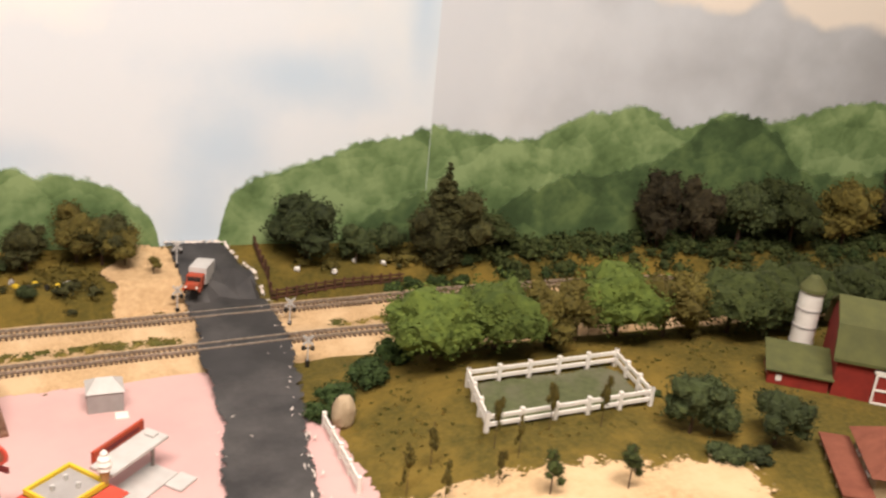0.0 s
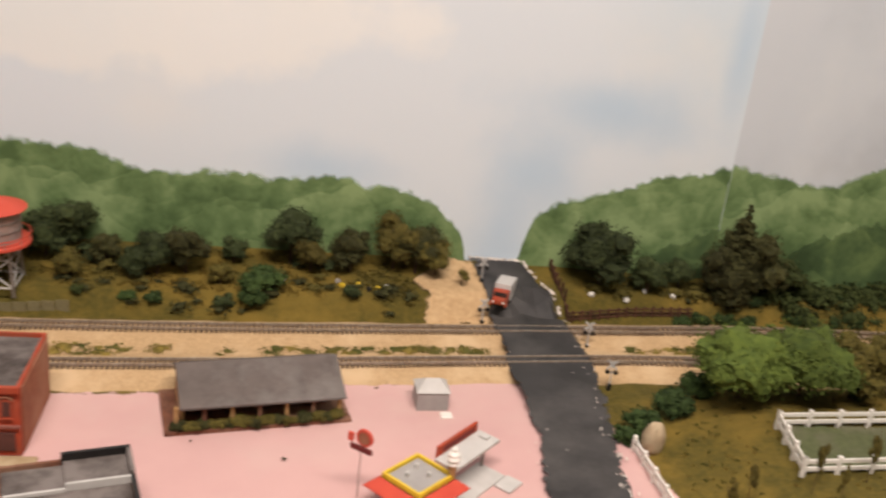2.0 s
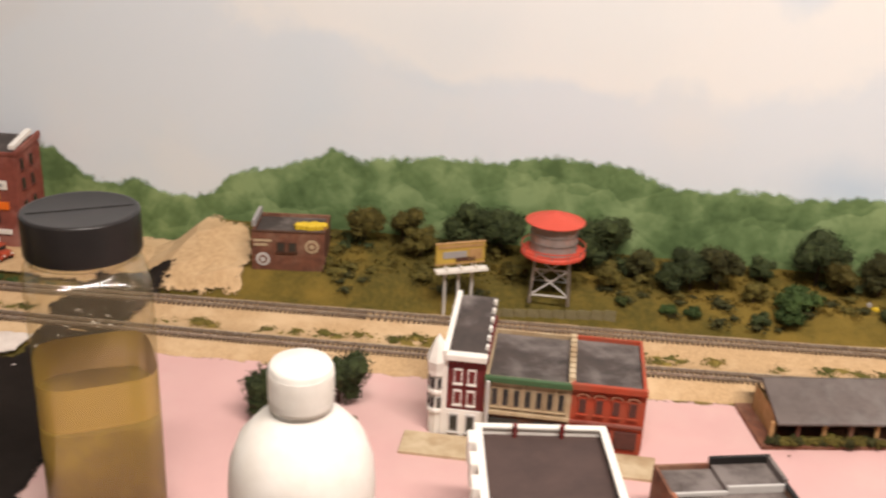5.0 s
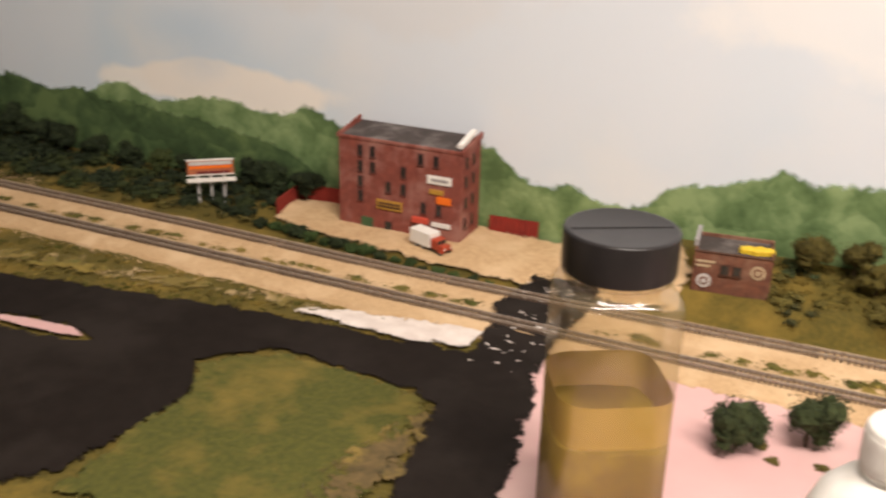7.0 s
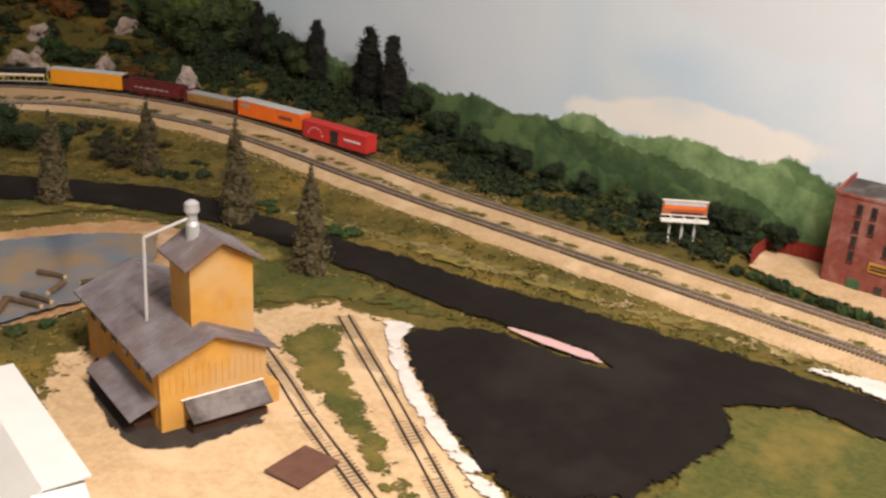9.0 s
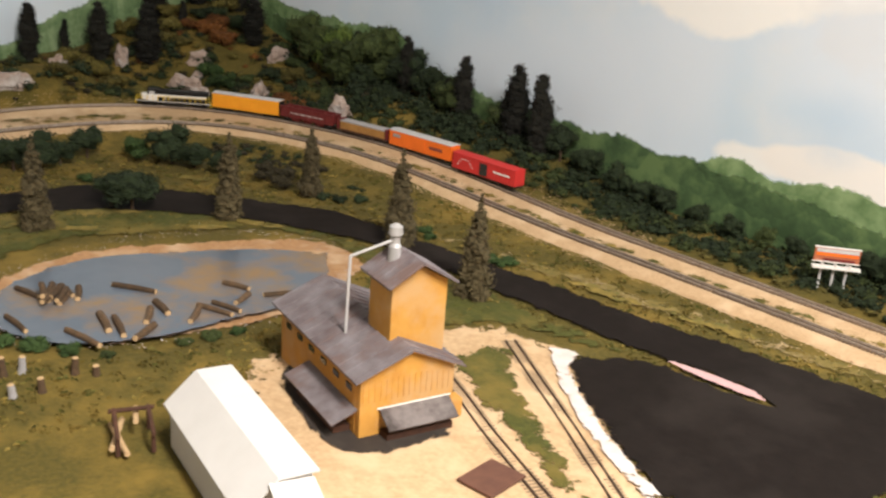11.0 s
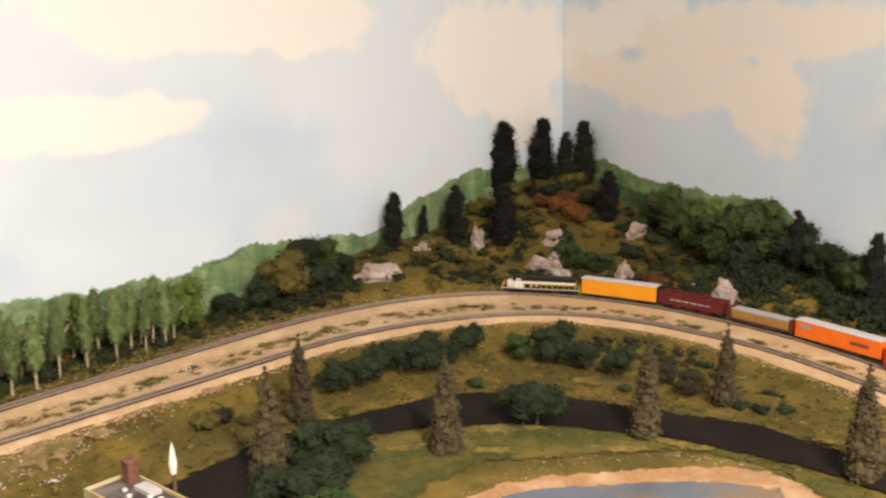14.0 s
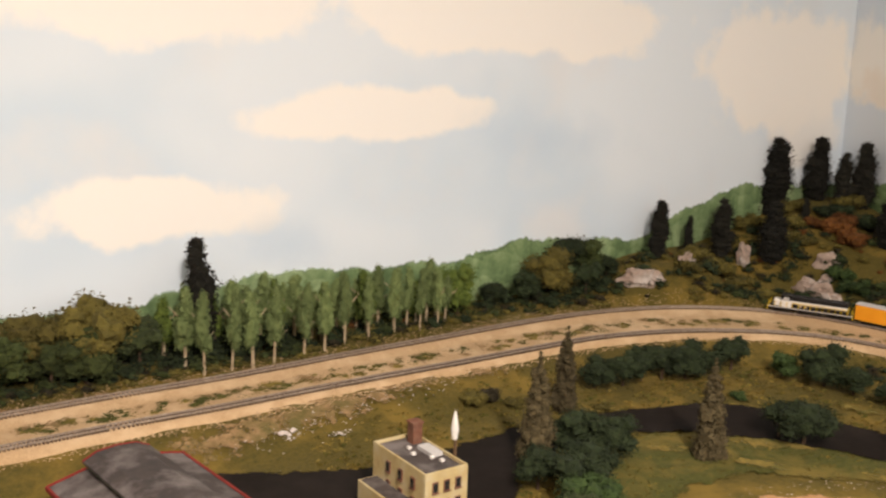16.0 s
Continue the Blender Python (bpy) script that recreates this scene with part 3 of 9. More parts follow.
def sheet(name, outline, material, lift=0.002, cell=0.02, rag=0.003, skirt=0.004, height=land, seed=1, parent=None, label="", relief=0.0, worn=0.004):
    """A laid surface within an outline with a ragged rim, that follows the land; it has a turned-down edge."""
    rng = random.Random(seed)
    ring = []
    n = len(outline)
    for i in range(n):
        a, b = Vector(outline[i]), Vector(outline[(i + 1) % n])
        k = max(1, int((b - a).length / 0.004))
        nrm = Vector((-(b - a).y, (b - a).x)).normalized()
        for j in range(k):
            p = a.lerp(b, j / k)
            w = 0.7 * noise.noise(Vector((p.x * 40, p.y * 40, seed))) + 0.5 * noise.noise(Vector((p.x * 130, p.y * 130, seed))) + 0.5 * noise.noise(Vector((p.x * 330, p.y * 330, seed)))
            ring.append(p + nrm * rag * w * 1.6)
    xs, ys = [p.x for p in ring], [p.y for p in ring]
    pts = list(ring)
    x = min(xs)
    while x < max(xs):
        y = min(ys)
        while y < max(ys):
            q = Vector((x + rng.uniform(-.3, .3) * cell, y + rng.uniform(-.3, .3) * cell))
            pts.append(q)
            y += cell
        x += cell
    m = len(ring)
    vs, _, fs, *_ = geometry.delaunay_2d_cdt(pts, [(i, (i + 1) % m) for i in range(m)], [list(range(m))], 1, 1e-6)
    verts = [(v.x, v.y, height(v.x, v.y) + lift + relief * noise.noise(Vector((v.x * 60, v.y * 60, seed)))) for v in vs]
    faces = []
    for f in fs:
        a, b, c = (verts[i] for i in f[:3])
        up = (b[0] - a[0]) * (c[1] - a[1]) - (b[1] - a[1]) * (c[0] - a[0])
        faces.append(tuple(f) if up > 0 else tuple(f)[::-1])
    count = {}
    for f in faces:
        for i in range(len(f)):
            e = (f[i], f[(i + 1) % len(f)])
            count[frozenset(e)] = count.get(frozenset(e), []) + [e]
    low = {}
    for es in list(count.values()):
        if len(es) == 1:
            a, b = es[0]
            for i in (a, b):
                if i not in low:
                    low[i] = len(verts)
                    verts.append((verts[i][0], verts[i][1], verts[i][2] - skirt))
            faces.append((b, a, low[a], low[b]))
    ob = raw(name, verts, faces, worn_edge(material, worn) if worn else material, parent, label, smooth=False)
    if worn:
        flat_ring = np.array([(p.x, p.y) for p in ring])
        deep = [float(np.hypot(flat_ring[:, 0] - v[0], flat_ring[:, 1] - v[1]).min()) for v in verts]
        for i in low.values():
            deep[i] = -0.02
        ob.data.attributes.new("rim", "FLOAT", "POINT").data.foreach_set("value", deep)
    return ob


# ---- setting: room, table, backdrops ----
def slab(name, b, material, label, category):
    bm = bmesh.new()
    box(bm, *b)
    return tagged(part(name, bm, material), label, category, kind="structure")


slab("floor", (-3.2, -2.4, -1.02, 2.2, 1.2, -1.0), FLOORMAT, "dark carpeted floor of the layout room", "floor")
slab("ceiling", (-3.2, -2.4, 1.42, 2.2, 1.2, 1.5), CEILMAT, "white painted ceiling above the layout", "ceiling")
slab("wall_south", (-3.2, -2.5, -1.0, 2.2, -2.4, 1.42), ROOMWALL, "plain painted wall behind the aisle", "wall")
slab("wall_east", (2.1, -2.4, -1.0, 2.2, 1.2, 1.42), ROOMWALL, "plain painted wall at the end of the room", "wall")
slab("wall_west", (-3.3, -2.4, -1.0, -3.2, 1.2, 1.42), ROOMWALL, "plain painted wall at the end of the room", "wall")
slab("wall_north", (-3.2, 1.1, -1.0, 2.2, 1.2, 1.42), ROOMWALL, "plain painted wall behind the backdrop", "wall")

# ground sheet: an L of scenery with the camera's aisle left open
gx = np.arange(-2.75, 1.45, 0.0125)
gy = np.arange(-0.95, 0.905, 0.0125)
idx, verts, faces = {}, [], []
for i, x in enumerate(gx):
    for j, y in enumerate(gy):
        if y < 0.165 and x > -0.93:
            continue
        idx[i, j] = len(verts)
        verts.append((float(x), float(y), land(float(x), float(y)) + 0.0012 * noise.noise(Vector((x * 40, y * 40, 3)))))
for (i, j), a in list(idx.items()):
    if (i + 1, j) in idx and (i, j + 1) in idx and (i + 1, j + 1) in idx:
        faces.append((a, idx[i + 1, j], idx[i + 1, j + 1], idx[i, j + 1]))
ground = tagged(raw("ground", verts, faces, GRASS, smooth=True), "grassy turf ground of the model landscape", "ground", kind="structure")
slab("table_back", (-2.75, 0.17, -0.12, 1.45, 0.93, -0.035), FASCIA, "dark board under the back part of the layout", "table")
slab("table_left", (-2.75, -0.95, -0.12, -0.94, 0.168, -0.035), FASCIA, "dark board under the end part of the layout", "table")


def backdrop(name, a, b, material, label, high=1.42, low=-0.03):
    """A standing board with thickness; its own x runs along it from a to b, and it faces the room."""
    d = Vector((b[0] - a[0], b[1] - a[1]))
    L = d.length
    bm = bmesh.new()
    box(bm, 0, 0, low, L, 0.012, high)
    ob = tagged(part(name, bm, material), label, "backdrop", kind="structure")
    ob.matrix_basis = pose(a[0], a[1], 0, 0, 0, math.degrees(math.atan2(d.y, d.x)))
    return ob


bm = bmesh.new()
box(bm, CORNER_L[0], YWALL, -0.03, CORNER_R[0], YWALL + 0.012, 1.42)
tagged(part("backdrop_back", bm, SKY_BACK), "long backdrop board painted as a hazy pale sky", "backdrop", kind="structure")
RIGHT_END = (1.45, 0.80)
backdrop_right = backdrop("backdrop_right", CORNER_R, RIGHT_END, SKY_RIGHT, "grey painted sky backdrop beyond the seam, dimming put into its paint")
LW = Vector((0.38, -1.0)).normalized()
bm = bmesh.new()
box(bm, 0, -0.012, -0.03, 1.9, 0, 1.42)
backdrop_left = tagged(part("backdrop_left", bm, SKY_LEFT), "end backdrop painted pale blue with puffy white clouds", "backdrop", kind="structure")
LEFT_TURN = math.degrees(math.atan2(LW.y, LW.x))
backdrop_left.matrix_basis = pose(CORNER_L[0], CORNER_L[1], 0, 0, 0, LEFT_TURN)


def painted_woods(name, line, material, m, side, seed, amp, label, foot=-0.02, off=0.0012):
    """A painted wood: a skin of paint on a backdrop with a leafy upper rim."""
    P = smooth_line([(x, z) for x, z in line], 0.003)
    verts, faces, rims = [], [], []
    crowns, x = [], P[0].x
    rng = random.Random(seed)
    while x < P[-1].x:
        r = rng.uniform(0.012, 0.030)
        crowns.append((x, r, rng.uniform(0.2, 1.0)))
        x += r * 1.25
    for i, p in enumerate(P):
        hump = max([k * r * math.sqrt(1 - ((p.x - c) / r) ** 2) for c, r, k in crowns if abs(p.x - c) < r] or [0])
        z = p.y + 0.42 * hump + 0.7 * amp * noise.noise(Vector((p.x * 26, seed, 0)))
        for h, v in ((foot, 2.5), (z - 0.010, 1.0), (z + 0.006, -0.6)):
            verts.append((p.x, side * off, h))
            rims.append((p.x, v))
        if i:
            k = 3 * i
            faces += [(k - 3, k, k + 1, k - 2), (k - 2, k + 1, k + 2, k - 1)]
    ob = raw(name, verts, faces, material)
    uv = ob.data.uv_layers.new(name="rim")
    for lp in ob.data.loops:
        uv.data[lp.index].uv = rims[lp.vertex_index]
    ob.visible_shadow = False
    ob.matrix_basis = m
    return tagged(ob, label, "backdrop", kind="structure")


BACK_WOODS_A = [(-2.51, 0.165), (-2.35, 0.172), (-2.21, 0.156), (-2.02, 0.152), (-1.92, 0.160), (-1.82, 0.106), (-1.745, 0.102), (-1.6, 0.075), (-1.49, 0.060), (-1.397, 0.064), (-1.32, 0.076), (-1.217, 0.096), (-1.165, 0.080), (-1.098, 0.092), (-1.0, 0.088), (-0.963, 0.10), (-0.917, 0.086), (-0.85, 0.088), (-0.752, 0.088), (-0.707, 0.063), (-0.65, 0.058), (-0.6, 0.050), (-0.556, 0.072), (-0.478, 0.102), (-0.441, 0.096), (-0.40, 0.106), (-0.345, 0.104), (-0.245, 0.119), (-0.202, 0.112), (-0.139, 0.097), (-0.03, 0.096), (0.055, 0.097), (0.102, 0.080), (0.128, 0.055), (0.138, 0.02)]
BACK_WOODS_B = [(0.184, 0.02), (0.192, 0.06), (0.205, 0.082), (0.238, 0.095), (0.29, 0.112), (0.3785, 0.134)]
MW = pose(0, YWALL, 0)
painted_woods("painted_woods", BACK_WOODS_A, PAINTGREEN, MW, -1, 1.3, 0.007, "soft green wooded hills painted on the backdrop")
painted_woods("painted_woods", BACK_WOODS_B, PAINTGREEN, MW, -1, 4.1, 0.007, "soft green wooded hills painted on the backdrop")
painted_woods("painted_woods", [(-2.3, 0.13), (-2.1, 0.12), (-1.9, 0.10), (-1.75, 0.08), (-1.6, 0.085), (-1.45, 0.084), (-1.25, 0.074), (-1.08, 0.062), (-0.99, 0.045), (-0.95, 0.02)], PAINTDARK, MW, -1, 7.7, 0.012, "darker painted trees at the foot of the hills", off=0.0024)
painted_woods("painted_woods", [(0.30, 0.03), (0.34, 0.06), (0.3785, 0.07)], PAINTDARK, MW, -1, 2.7, 0.008, "darker painted trees at the foot of the hills", off=0.0024)
RIGHT_TURN = math.degrees(math.atan2(RIGHT_END[1] - CORNER_R[1], RIGHT_END[0] - CORNER_R[0]))
MR = pose(CORNER_R[0], CORNER_R[1], 0, 0, 0, RIGHT_TURN)
painted_woods("painted_woods", [(0.0, 0.134), (0.09, 0.124), (0.13, 0.142), (0.21, 0.158), (0.262, 0.140), (0.31, 0.150), (0.39, 0.150), (0.5, 0.172), (0.75, 0.19), (1.05, 0.18)], PAINTGREEN, MR, -1, 9.3, 0.007, "soft green wooded hills painted on the backdrop")
painted_woods("painted_woods", [(0.06, 0.04), (0.13, 0.085), (0.2, 0.09), (0.26, 0.12), (0.3, 0.148), (0.36, 0.14), (0.42, 0.09), (0.6, 0.1), (1.0, 0.11)], PAINTDARK, MR, -1, 3.9, 0.008, "darker painted trees in front of the hills", off=0.0024)
ML = pose(CORNER_L[0], CORNER_L[1], 0, 0, 0, LEFT_TURN)
painted_woods("painted_woods", [(0.002, 0.163), (0.18, 0.156), (0.296, 0.168), (0.458, 0.125), (0.565, 0.092), (0.79, 0.112), (0.89, 0.09), (1.0, 0.092), (1.09, 0.094), (1.21, 0.097), (1.36, 0.088), (1.44, 0.08), (1.85, 0.085)], PAINTLIGHT, ML, 1, 6.2, 0.008, "light green woods painted on the end backdrop")

# ---- laid surfaces ----
pink = tagged(sheet("pink_foam_board", [(-0.612, 0.645), (-0.5, 0.648), (-0.38, 0.652), (-0.172, 0.655), (-0.11, 0.662), (0.0, 0.676), (0.06, 0.682), (0.152, 0.696), (0.20, 0.66), (0.232, 0.60), (0.238, 0.50), (0.225, 0.30), (0.1, 0.19), (-0.55, 0.19), (-0.585, 0.45)], PINK, 0.0015, 0.03, 0.002, relief=0.0003, worn=0.003), "bare pink foam board under the unfinished town", "ground", kind="structure")
tagged(sheet("sand_lot", [(-1.235, 0.18), (-1.21, 0.30), (-1.206, 0.345), (-1.168, 0.412), (-1.135, 0.414), (-1.09, 0.43), (-0.99, 0.36), (-0.86, 0.28), (-0.80, 0.175), (-0.92, 0.175), (-0.94, 0.10), (-1.05, 0.06), (-1.16, 0.12)], SAND, 0.002, 0.02, 0.004, relief=0.0012, worn=0.009), "pale sandy yard round the grain elevator", "ground", kind="structure")
tagged(sheet("sand_patch", [(0.098, 0.782), (0.156, 0.785), (0.152, 0.862), (0.118, 0.862), (0.088, 0.83)], SAND, 0.0025, 0.012, 0.004, worn=0.004), "bare sand beside the road end", "ground", kind="structure")
tagged(sheet("sand_patch", [(0.226, 0.502), (0.283, 0.495), (0.324, 0.493), (0.397, 0.481), (0.458, 0.471), (0.472, 0.455), (0.455, 0.40), (0.45, 0.3), (0.22, 0.3), (0.212, 0.42)], SAND, 0.0025, 0.02, 0.006, relief=0.001, worn=0.008), "bare sand in front of the farm field", "ground", kind="structure")
tagged(sheet("sand_yard", [(-0.955, 0.782), (-0.90, 0.766), (-0.80, 0.757), (-0.58, 0.748), (-0.528, 0.750), (-0.520, 0.79), (-0.535, 0.835), (-0.58, 0.863), (-0.96, 0.863), (-0.97, 0.82)], SAND, 0.004, 0.02, 0.005, relief=0.0012, worn=0.004), "sandy factory yard behind the tracks", "ground", kind="structure")
tagged(sheet("shore", [(-1.432, 0.012), (-1.450, 0.018), (-1.484, 0.036), (-1.518, 0.068), (-1.540, 0.112), (-1.550, 0.160), (-1.542, 0.213), (-1.518, 0.288), (-1.490, 0.355), (-1.450, 0.402), (-1.405, 0.410), (-1.360, 0.395), (-1.305, 0.29), (-1.304, 0.22), (-1.318, 0.14), (-1.326, 0.10), (-1.350, 0.060), (-1.395, 0.032)], SHORE, 0.0022, 0.012, 0.003, relief=0.0015, worn=0.003), "sandy brown shore with pebbles round the pond", "ground", kind="structure")
tagged(sheet("pond", [(-1.430, 0.026), (-1.445, 0.032), (-1.470, 0.048), (-1.500, 0.076), (-1.518, 0.112), (-1.524, 0.163), (-1.514, 0.206), (-1.488, 0.272), (-1.456, 0.335), (-1.416, 0.382), (-1.36, 0.350), (-1.318, 0.280), (-1.311, 0.247), (-1.312, 0.187), (-1.309, 0.15), (-1.318, 0.108), (-1.330, 0.068), (-1.358, 0.040), (-1.392, 0.028)], WATER, 0.0032, 0.03, 0.002, 0.001, height=lambda x, y: 0.0, worn=0.0025), "still murky blue pond, brown reflection painted in, with floating logs", "pond", kind="structure")


def crossing(x, y):
    """The roads rise over the roadbed to the rail tops."""
    return land(x, y) + 0.0048 * S((y - 0.63) / 0.03) * S((0.81 - y) / 0.025)


tagged(sheet("road", [(0.125, 0.25), (0.144, 0.537), (0.155, 0.614), (0.155, 0.66), (0.150, 0.694), (0.153, 0.75), (0.150, 0.808), (0.140, 0.864), (0.190, 0.864), (0.214, 0.805), (0.226, 0.735), (0.219, 0.655), (0.210, 0.588), (0.203, 0.531), (0.19, 0.25)], ASPHALT, 0.0045, 0.014, 0.0022, 0.006, height=crossing, worn=0.0028), "worn dark grey road crossing the tracks", "road", kind="structure")
tagged(sheet("plaster_strip", [(0.1885, 0.863), (0.1930, 0.863), (0.2170, 0.805), (0.2295, 0.742), (0.2265, 0.742), (0.2130, 0.805)], PLASTER, 0.0049, 0.004, 0.001, 0.001, height=crossing, worn=0.0022), "flaking white plaster along the road's edge", "ground", kind="structure")
tagged(sheet("plaster_strip", [(0.140, 0.8600), (0.190, 0.8600), (0.190, 0.8648), (0.140, 0.8648)], PLASTER, 0.0049, 0.004, 0.001, 0.001, height=crossing, worn=0.0018), "flaking white plaster at the road's end", "ground", kind="structure")
tagged(sheet("road", [(-0.652, 0.618), (-0.745, 0.606), (-0.868, 0.595), (-0.938, 0.580), (-1.03, 0.566), (-1.10, 0.547), (-1.2, 0.536), (-1.32, 0.515), (-1.41, 0.503), (-1.54, 0.479), (-1.648, 0.400), (-1.742, 0.318), (-1.782, 0.255), (-1.792, 0.205), (-1.786, 0.133), (-1.776, 0.079), (-1.762, 0.0), (-1.715, -0.093), (-1.668, -0.2), (-1.672, -0.30), (-1.682, -0.365), (-1.62, -0.55), (-1.45, -0.55), (-1.46, -0.25), (-1.47, -0.12), (-1.62, -0.06), (-1.685, 0.0), (-1.716, 0.090), (-1.706, 0.160), (-1.672, 0.235), (-1.624, 0.305), (-1.552, 0.370), (-1.472, 0.420), (-1.399, 0.452), (-1.259, 0.465), (-1.148, 0.474), (-1.075, 0.478), (-1.036, 0.486), (-1.017, 0.490), (-0.986, 0.4965), (-0.948, 0.5005), (-0.928, 0.4915), (-0.951, 0.483), (-0.977, 0.479), (-1.006, 0.477), (-1.023, 0.477), (-1.053, 0.458), (-1.082, 0.429), (-1.075, 0.405)] + [(-1.036, 0.373), (-0.989, 0.344), (-0.937, 0.319), (-0.896, 0.302), (-0.862, 0.290), (-0.848, 0.296), (-0.812, 0.35), (-0.803, 0.40), (-0.80, 0.47), (-0.83, 0.505), (-0.785, 0.549), (-0.70, 0.546), (-0.64, 0.534), (-0.628, 0.46), (-0.60, 0.30), (-0.535, 0.30), (-0.556, 0.466), (-0.579, 0.568), (-0.592, 0.62), (-0.592, 0.69), (-0.585, 0.77), (-0.655, 0.77), (-0.668, 0.70), (-0.655, 0.655)], BLACKTOP, 0.0030, 0.02, 0.0025, 0.005, height=crossing, worn=0.0045), "freshly painted black road and parking lot", "road", kind="structure")
tagged(sheet("plaster_strip", [(-0.83, 0.612), (-0.76, 0.634), (-0.70, 0.648), (-0.655, 0.650), (-0.654, 0.617), (-0.70, 0.609), (-0.75, 0.6055)], PLASTER, 0.0042, 0.008, 0.003, 0.0012, worn=0.004), "bare white plaster between road and ballast", "ground", kind="structure")
tagged(sheet("plaster_strip", [(-1.108, 0.412), (-1.082, 0.432), (-1.072, 0.403), (-1.033, 0.371), (-0.986, 0.342), (-0.934, 0.317), (-0.893, 0.300), (-0.859, 0.288), (-0.864, 0.276), (-0.912, 0.293), (-0.950, 0.309), (-1.005, 0.336), (-1.045, 0.362), (-1.078, 0.388)], PLASTER, 0.0041, 0.008, 0.002, 0.0012, worn=0.0025), "bare white plaster edge of the parking lot", "ground", kind="structure")
tagged(sheet("plaster_strip", [(-1.034, 0.4825), (-1.017, 0.488), (-0.986, 0.4945), (-0.948, 0.4985), (-0.926, 0.490), (-0.951, 0.485), (-0.977, 0.482), (-1.006, 0.480)], PINK, 0.0046, 0.005, 0.0006, 0.0008, worn=0.0012), "sliver of bare pink foam in the black lot", "ground", kind="structure")
tagged(sheet("green_island", [(-0.826, 0.502), (-0.782, 0.546), (-0.70, 0.543), (-0.642, 0.532), (-0.634, 0.471), (-0.618, 0.35), (-0.80, 0.33), (-0.806, 0.403), (-0.803, 0.46)], GREENTURF, 0.0040, 0.012, 0.0035, 0.0014, relief=0.0005, worn=0.005), "short green turf island between the roads", "ground", kind="structure")
tagged(sheet("green_meadow", [(-1.21, 0.345), (-1.17, 0.42), (-1.10, 0.445), (-1.05, 0.482), (-1.15, 0.464), (-1.26, 0.462), (-1.40, 0.448), (-1.49, 0.42), (-1.59, 0.365), (-1.68, 0.285), (-1.718, 0.17), (-1.71, 0.08), (-1.66, 0.0), (-1.5, 0.0), (-1.58, 0.10), (-1.595, 0.17), (-1.565, 0.27), (-1.525, 0.365), (-1.45, 0.412), (-1.36, 0.40), (-1.28, 0.32)], GREENTURF, 0.0016, 0.016, 0.004, relief=0.001, worn=0.008), "green turf between the pond and the road", "ground", kind="structure")

tagged(sheet("green_strip", [(-1.145, 0.365), (-1.124, 0.384), (-1.079, 0.338), (-1.009, 0.304), (-0.95, 0.271), (-0.88, 0.238), (-0.89, 0.226), (-0.972, 0.258), (-1.03, 0.279), (-1.09, 0.300), (-1.14, 0.322)], GREENTURF, 0.0032, 0.010, 0.005, relief=0.001, worn=0.0065), "patchy green turf between the two sidings", "ground", kind="structure")
tagged(sheet("bare_bank", [(-1.72, -0.40), (-1.79, -0.29), (-1.865, -0.18), (-1.895, -0.09), (-1.91, 0.0), (-1.885, 0.0), (-1.868, -0.09), (-1.80, -0.18), (-1.745, -0.265), (-1.695, -0.355)], BANKSOIL, 0.0024, 0.012, 0.012, relief=0.0015, worn=0.014), "bare sandy brown bank below the near track", "ground", kind="structure")
tagged(sheet("plaster_patch", [(-1.735, -0.298), (-1.752, -0.284), (-1.756, -0.268), (-1.745, -0.262), (-1.735, -0.276)], PLASTER, 0.0042, 0.006, 0.004, 0.0012, worn=0.006), "bare white plaster showing through the bank", "ground", kind="structure")
tagged(sheet("plaster_patch", [(-1.744, -0.238), (-1.756, -0.222), (-1.759, -0.205), (-1.751, -0.205), (-1.742, -0.225)], PLASTER, 0.0042, 0.006, 0.004, 0.0012, worn=0.006), "bare white plaster showing through the bank", "ground", kind="structure")
tagged(sheet("yellow_turf", [(-1.62, 0.40), (-1.55, 0.425), (-1.50, 0.418), (-1.54, 0.385), (-1.60, 0.355)], DRYTURF, 0.0026, 0.010, 0.008, 0.0014, relief=0.0004, worn=0.007), "patch of yellowed turf beside the black road", "ground", kind="structure")
tagged(sheet("yellow_turf", [(-1.700, 0.22), (-1.66, 0.29), (-1.63, 0.30), (-1.65, 0.23), (-1.675, 0.19)], DRYTURF, 0.0026, 0.010, 0.008, 0.0014, relief=0.0004, worn=0.007), "patch of yellowed turf beside the black road", "ground", kind="structure")
tagged(sheet("yellow_turf", [(-1.40, 0.435), (-1.30, 0.452), (-1.20, 0.452), (-1.24, 0.43), (-1.33, 0.42)], DRYTURF, 0.0026, 0.010, 0.006, 0.0014, relief=0.0004, worn=0.007), "patch of yellowed turf beside the black road", "ground", kind="structure")
tagged(sheet("yellow_turf", [(-0.75, 0.622), (-0.88, 0.612), (-1.03, 0.586), (-1.2, 0.556), (-1.40, 0.522), (-1.42, 0.535), (-1.25, 0.578), (-1.05, 0.612), (-0.9, 0.632), (-0.8, 0.634)], VERGE, 0.0014, 0.012, 0.010, 0.0014, relief=0.0003, worn=0.007), "yellowed verge between the road and the ballast", "ground", kind="structure")
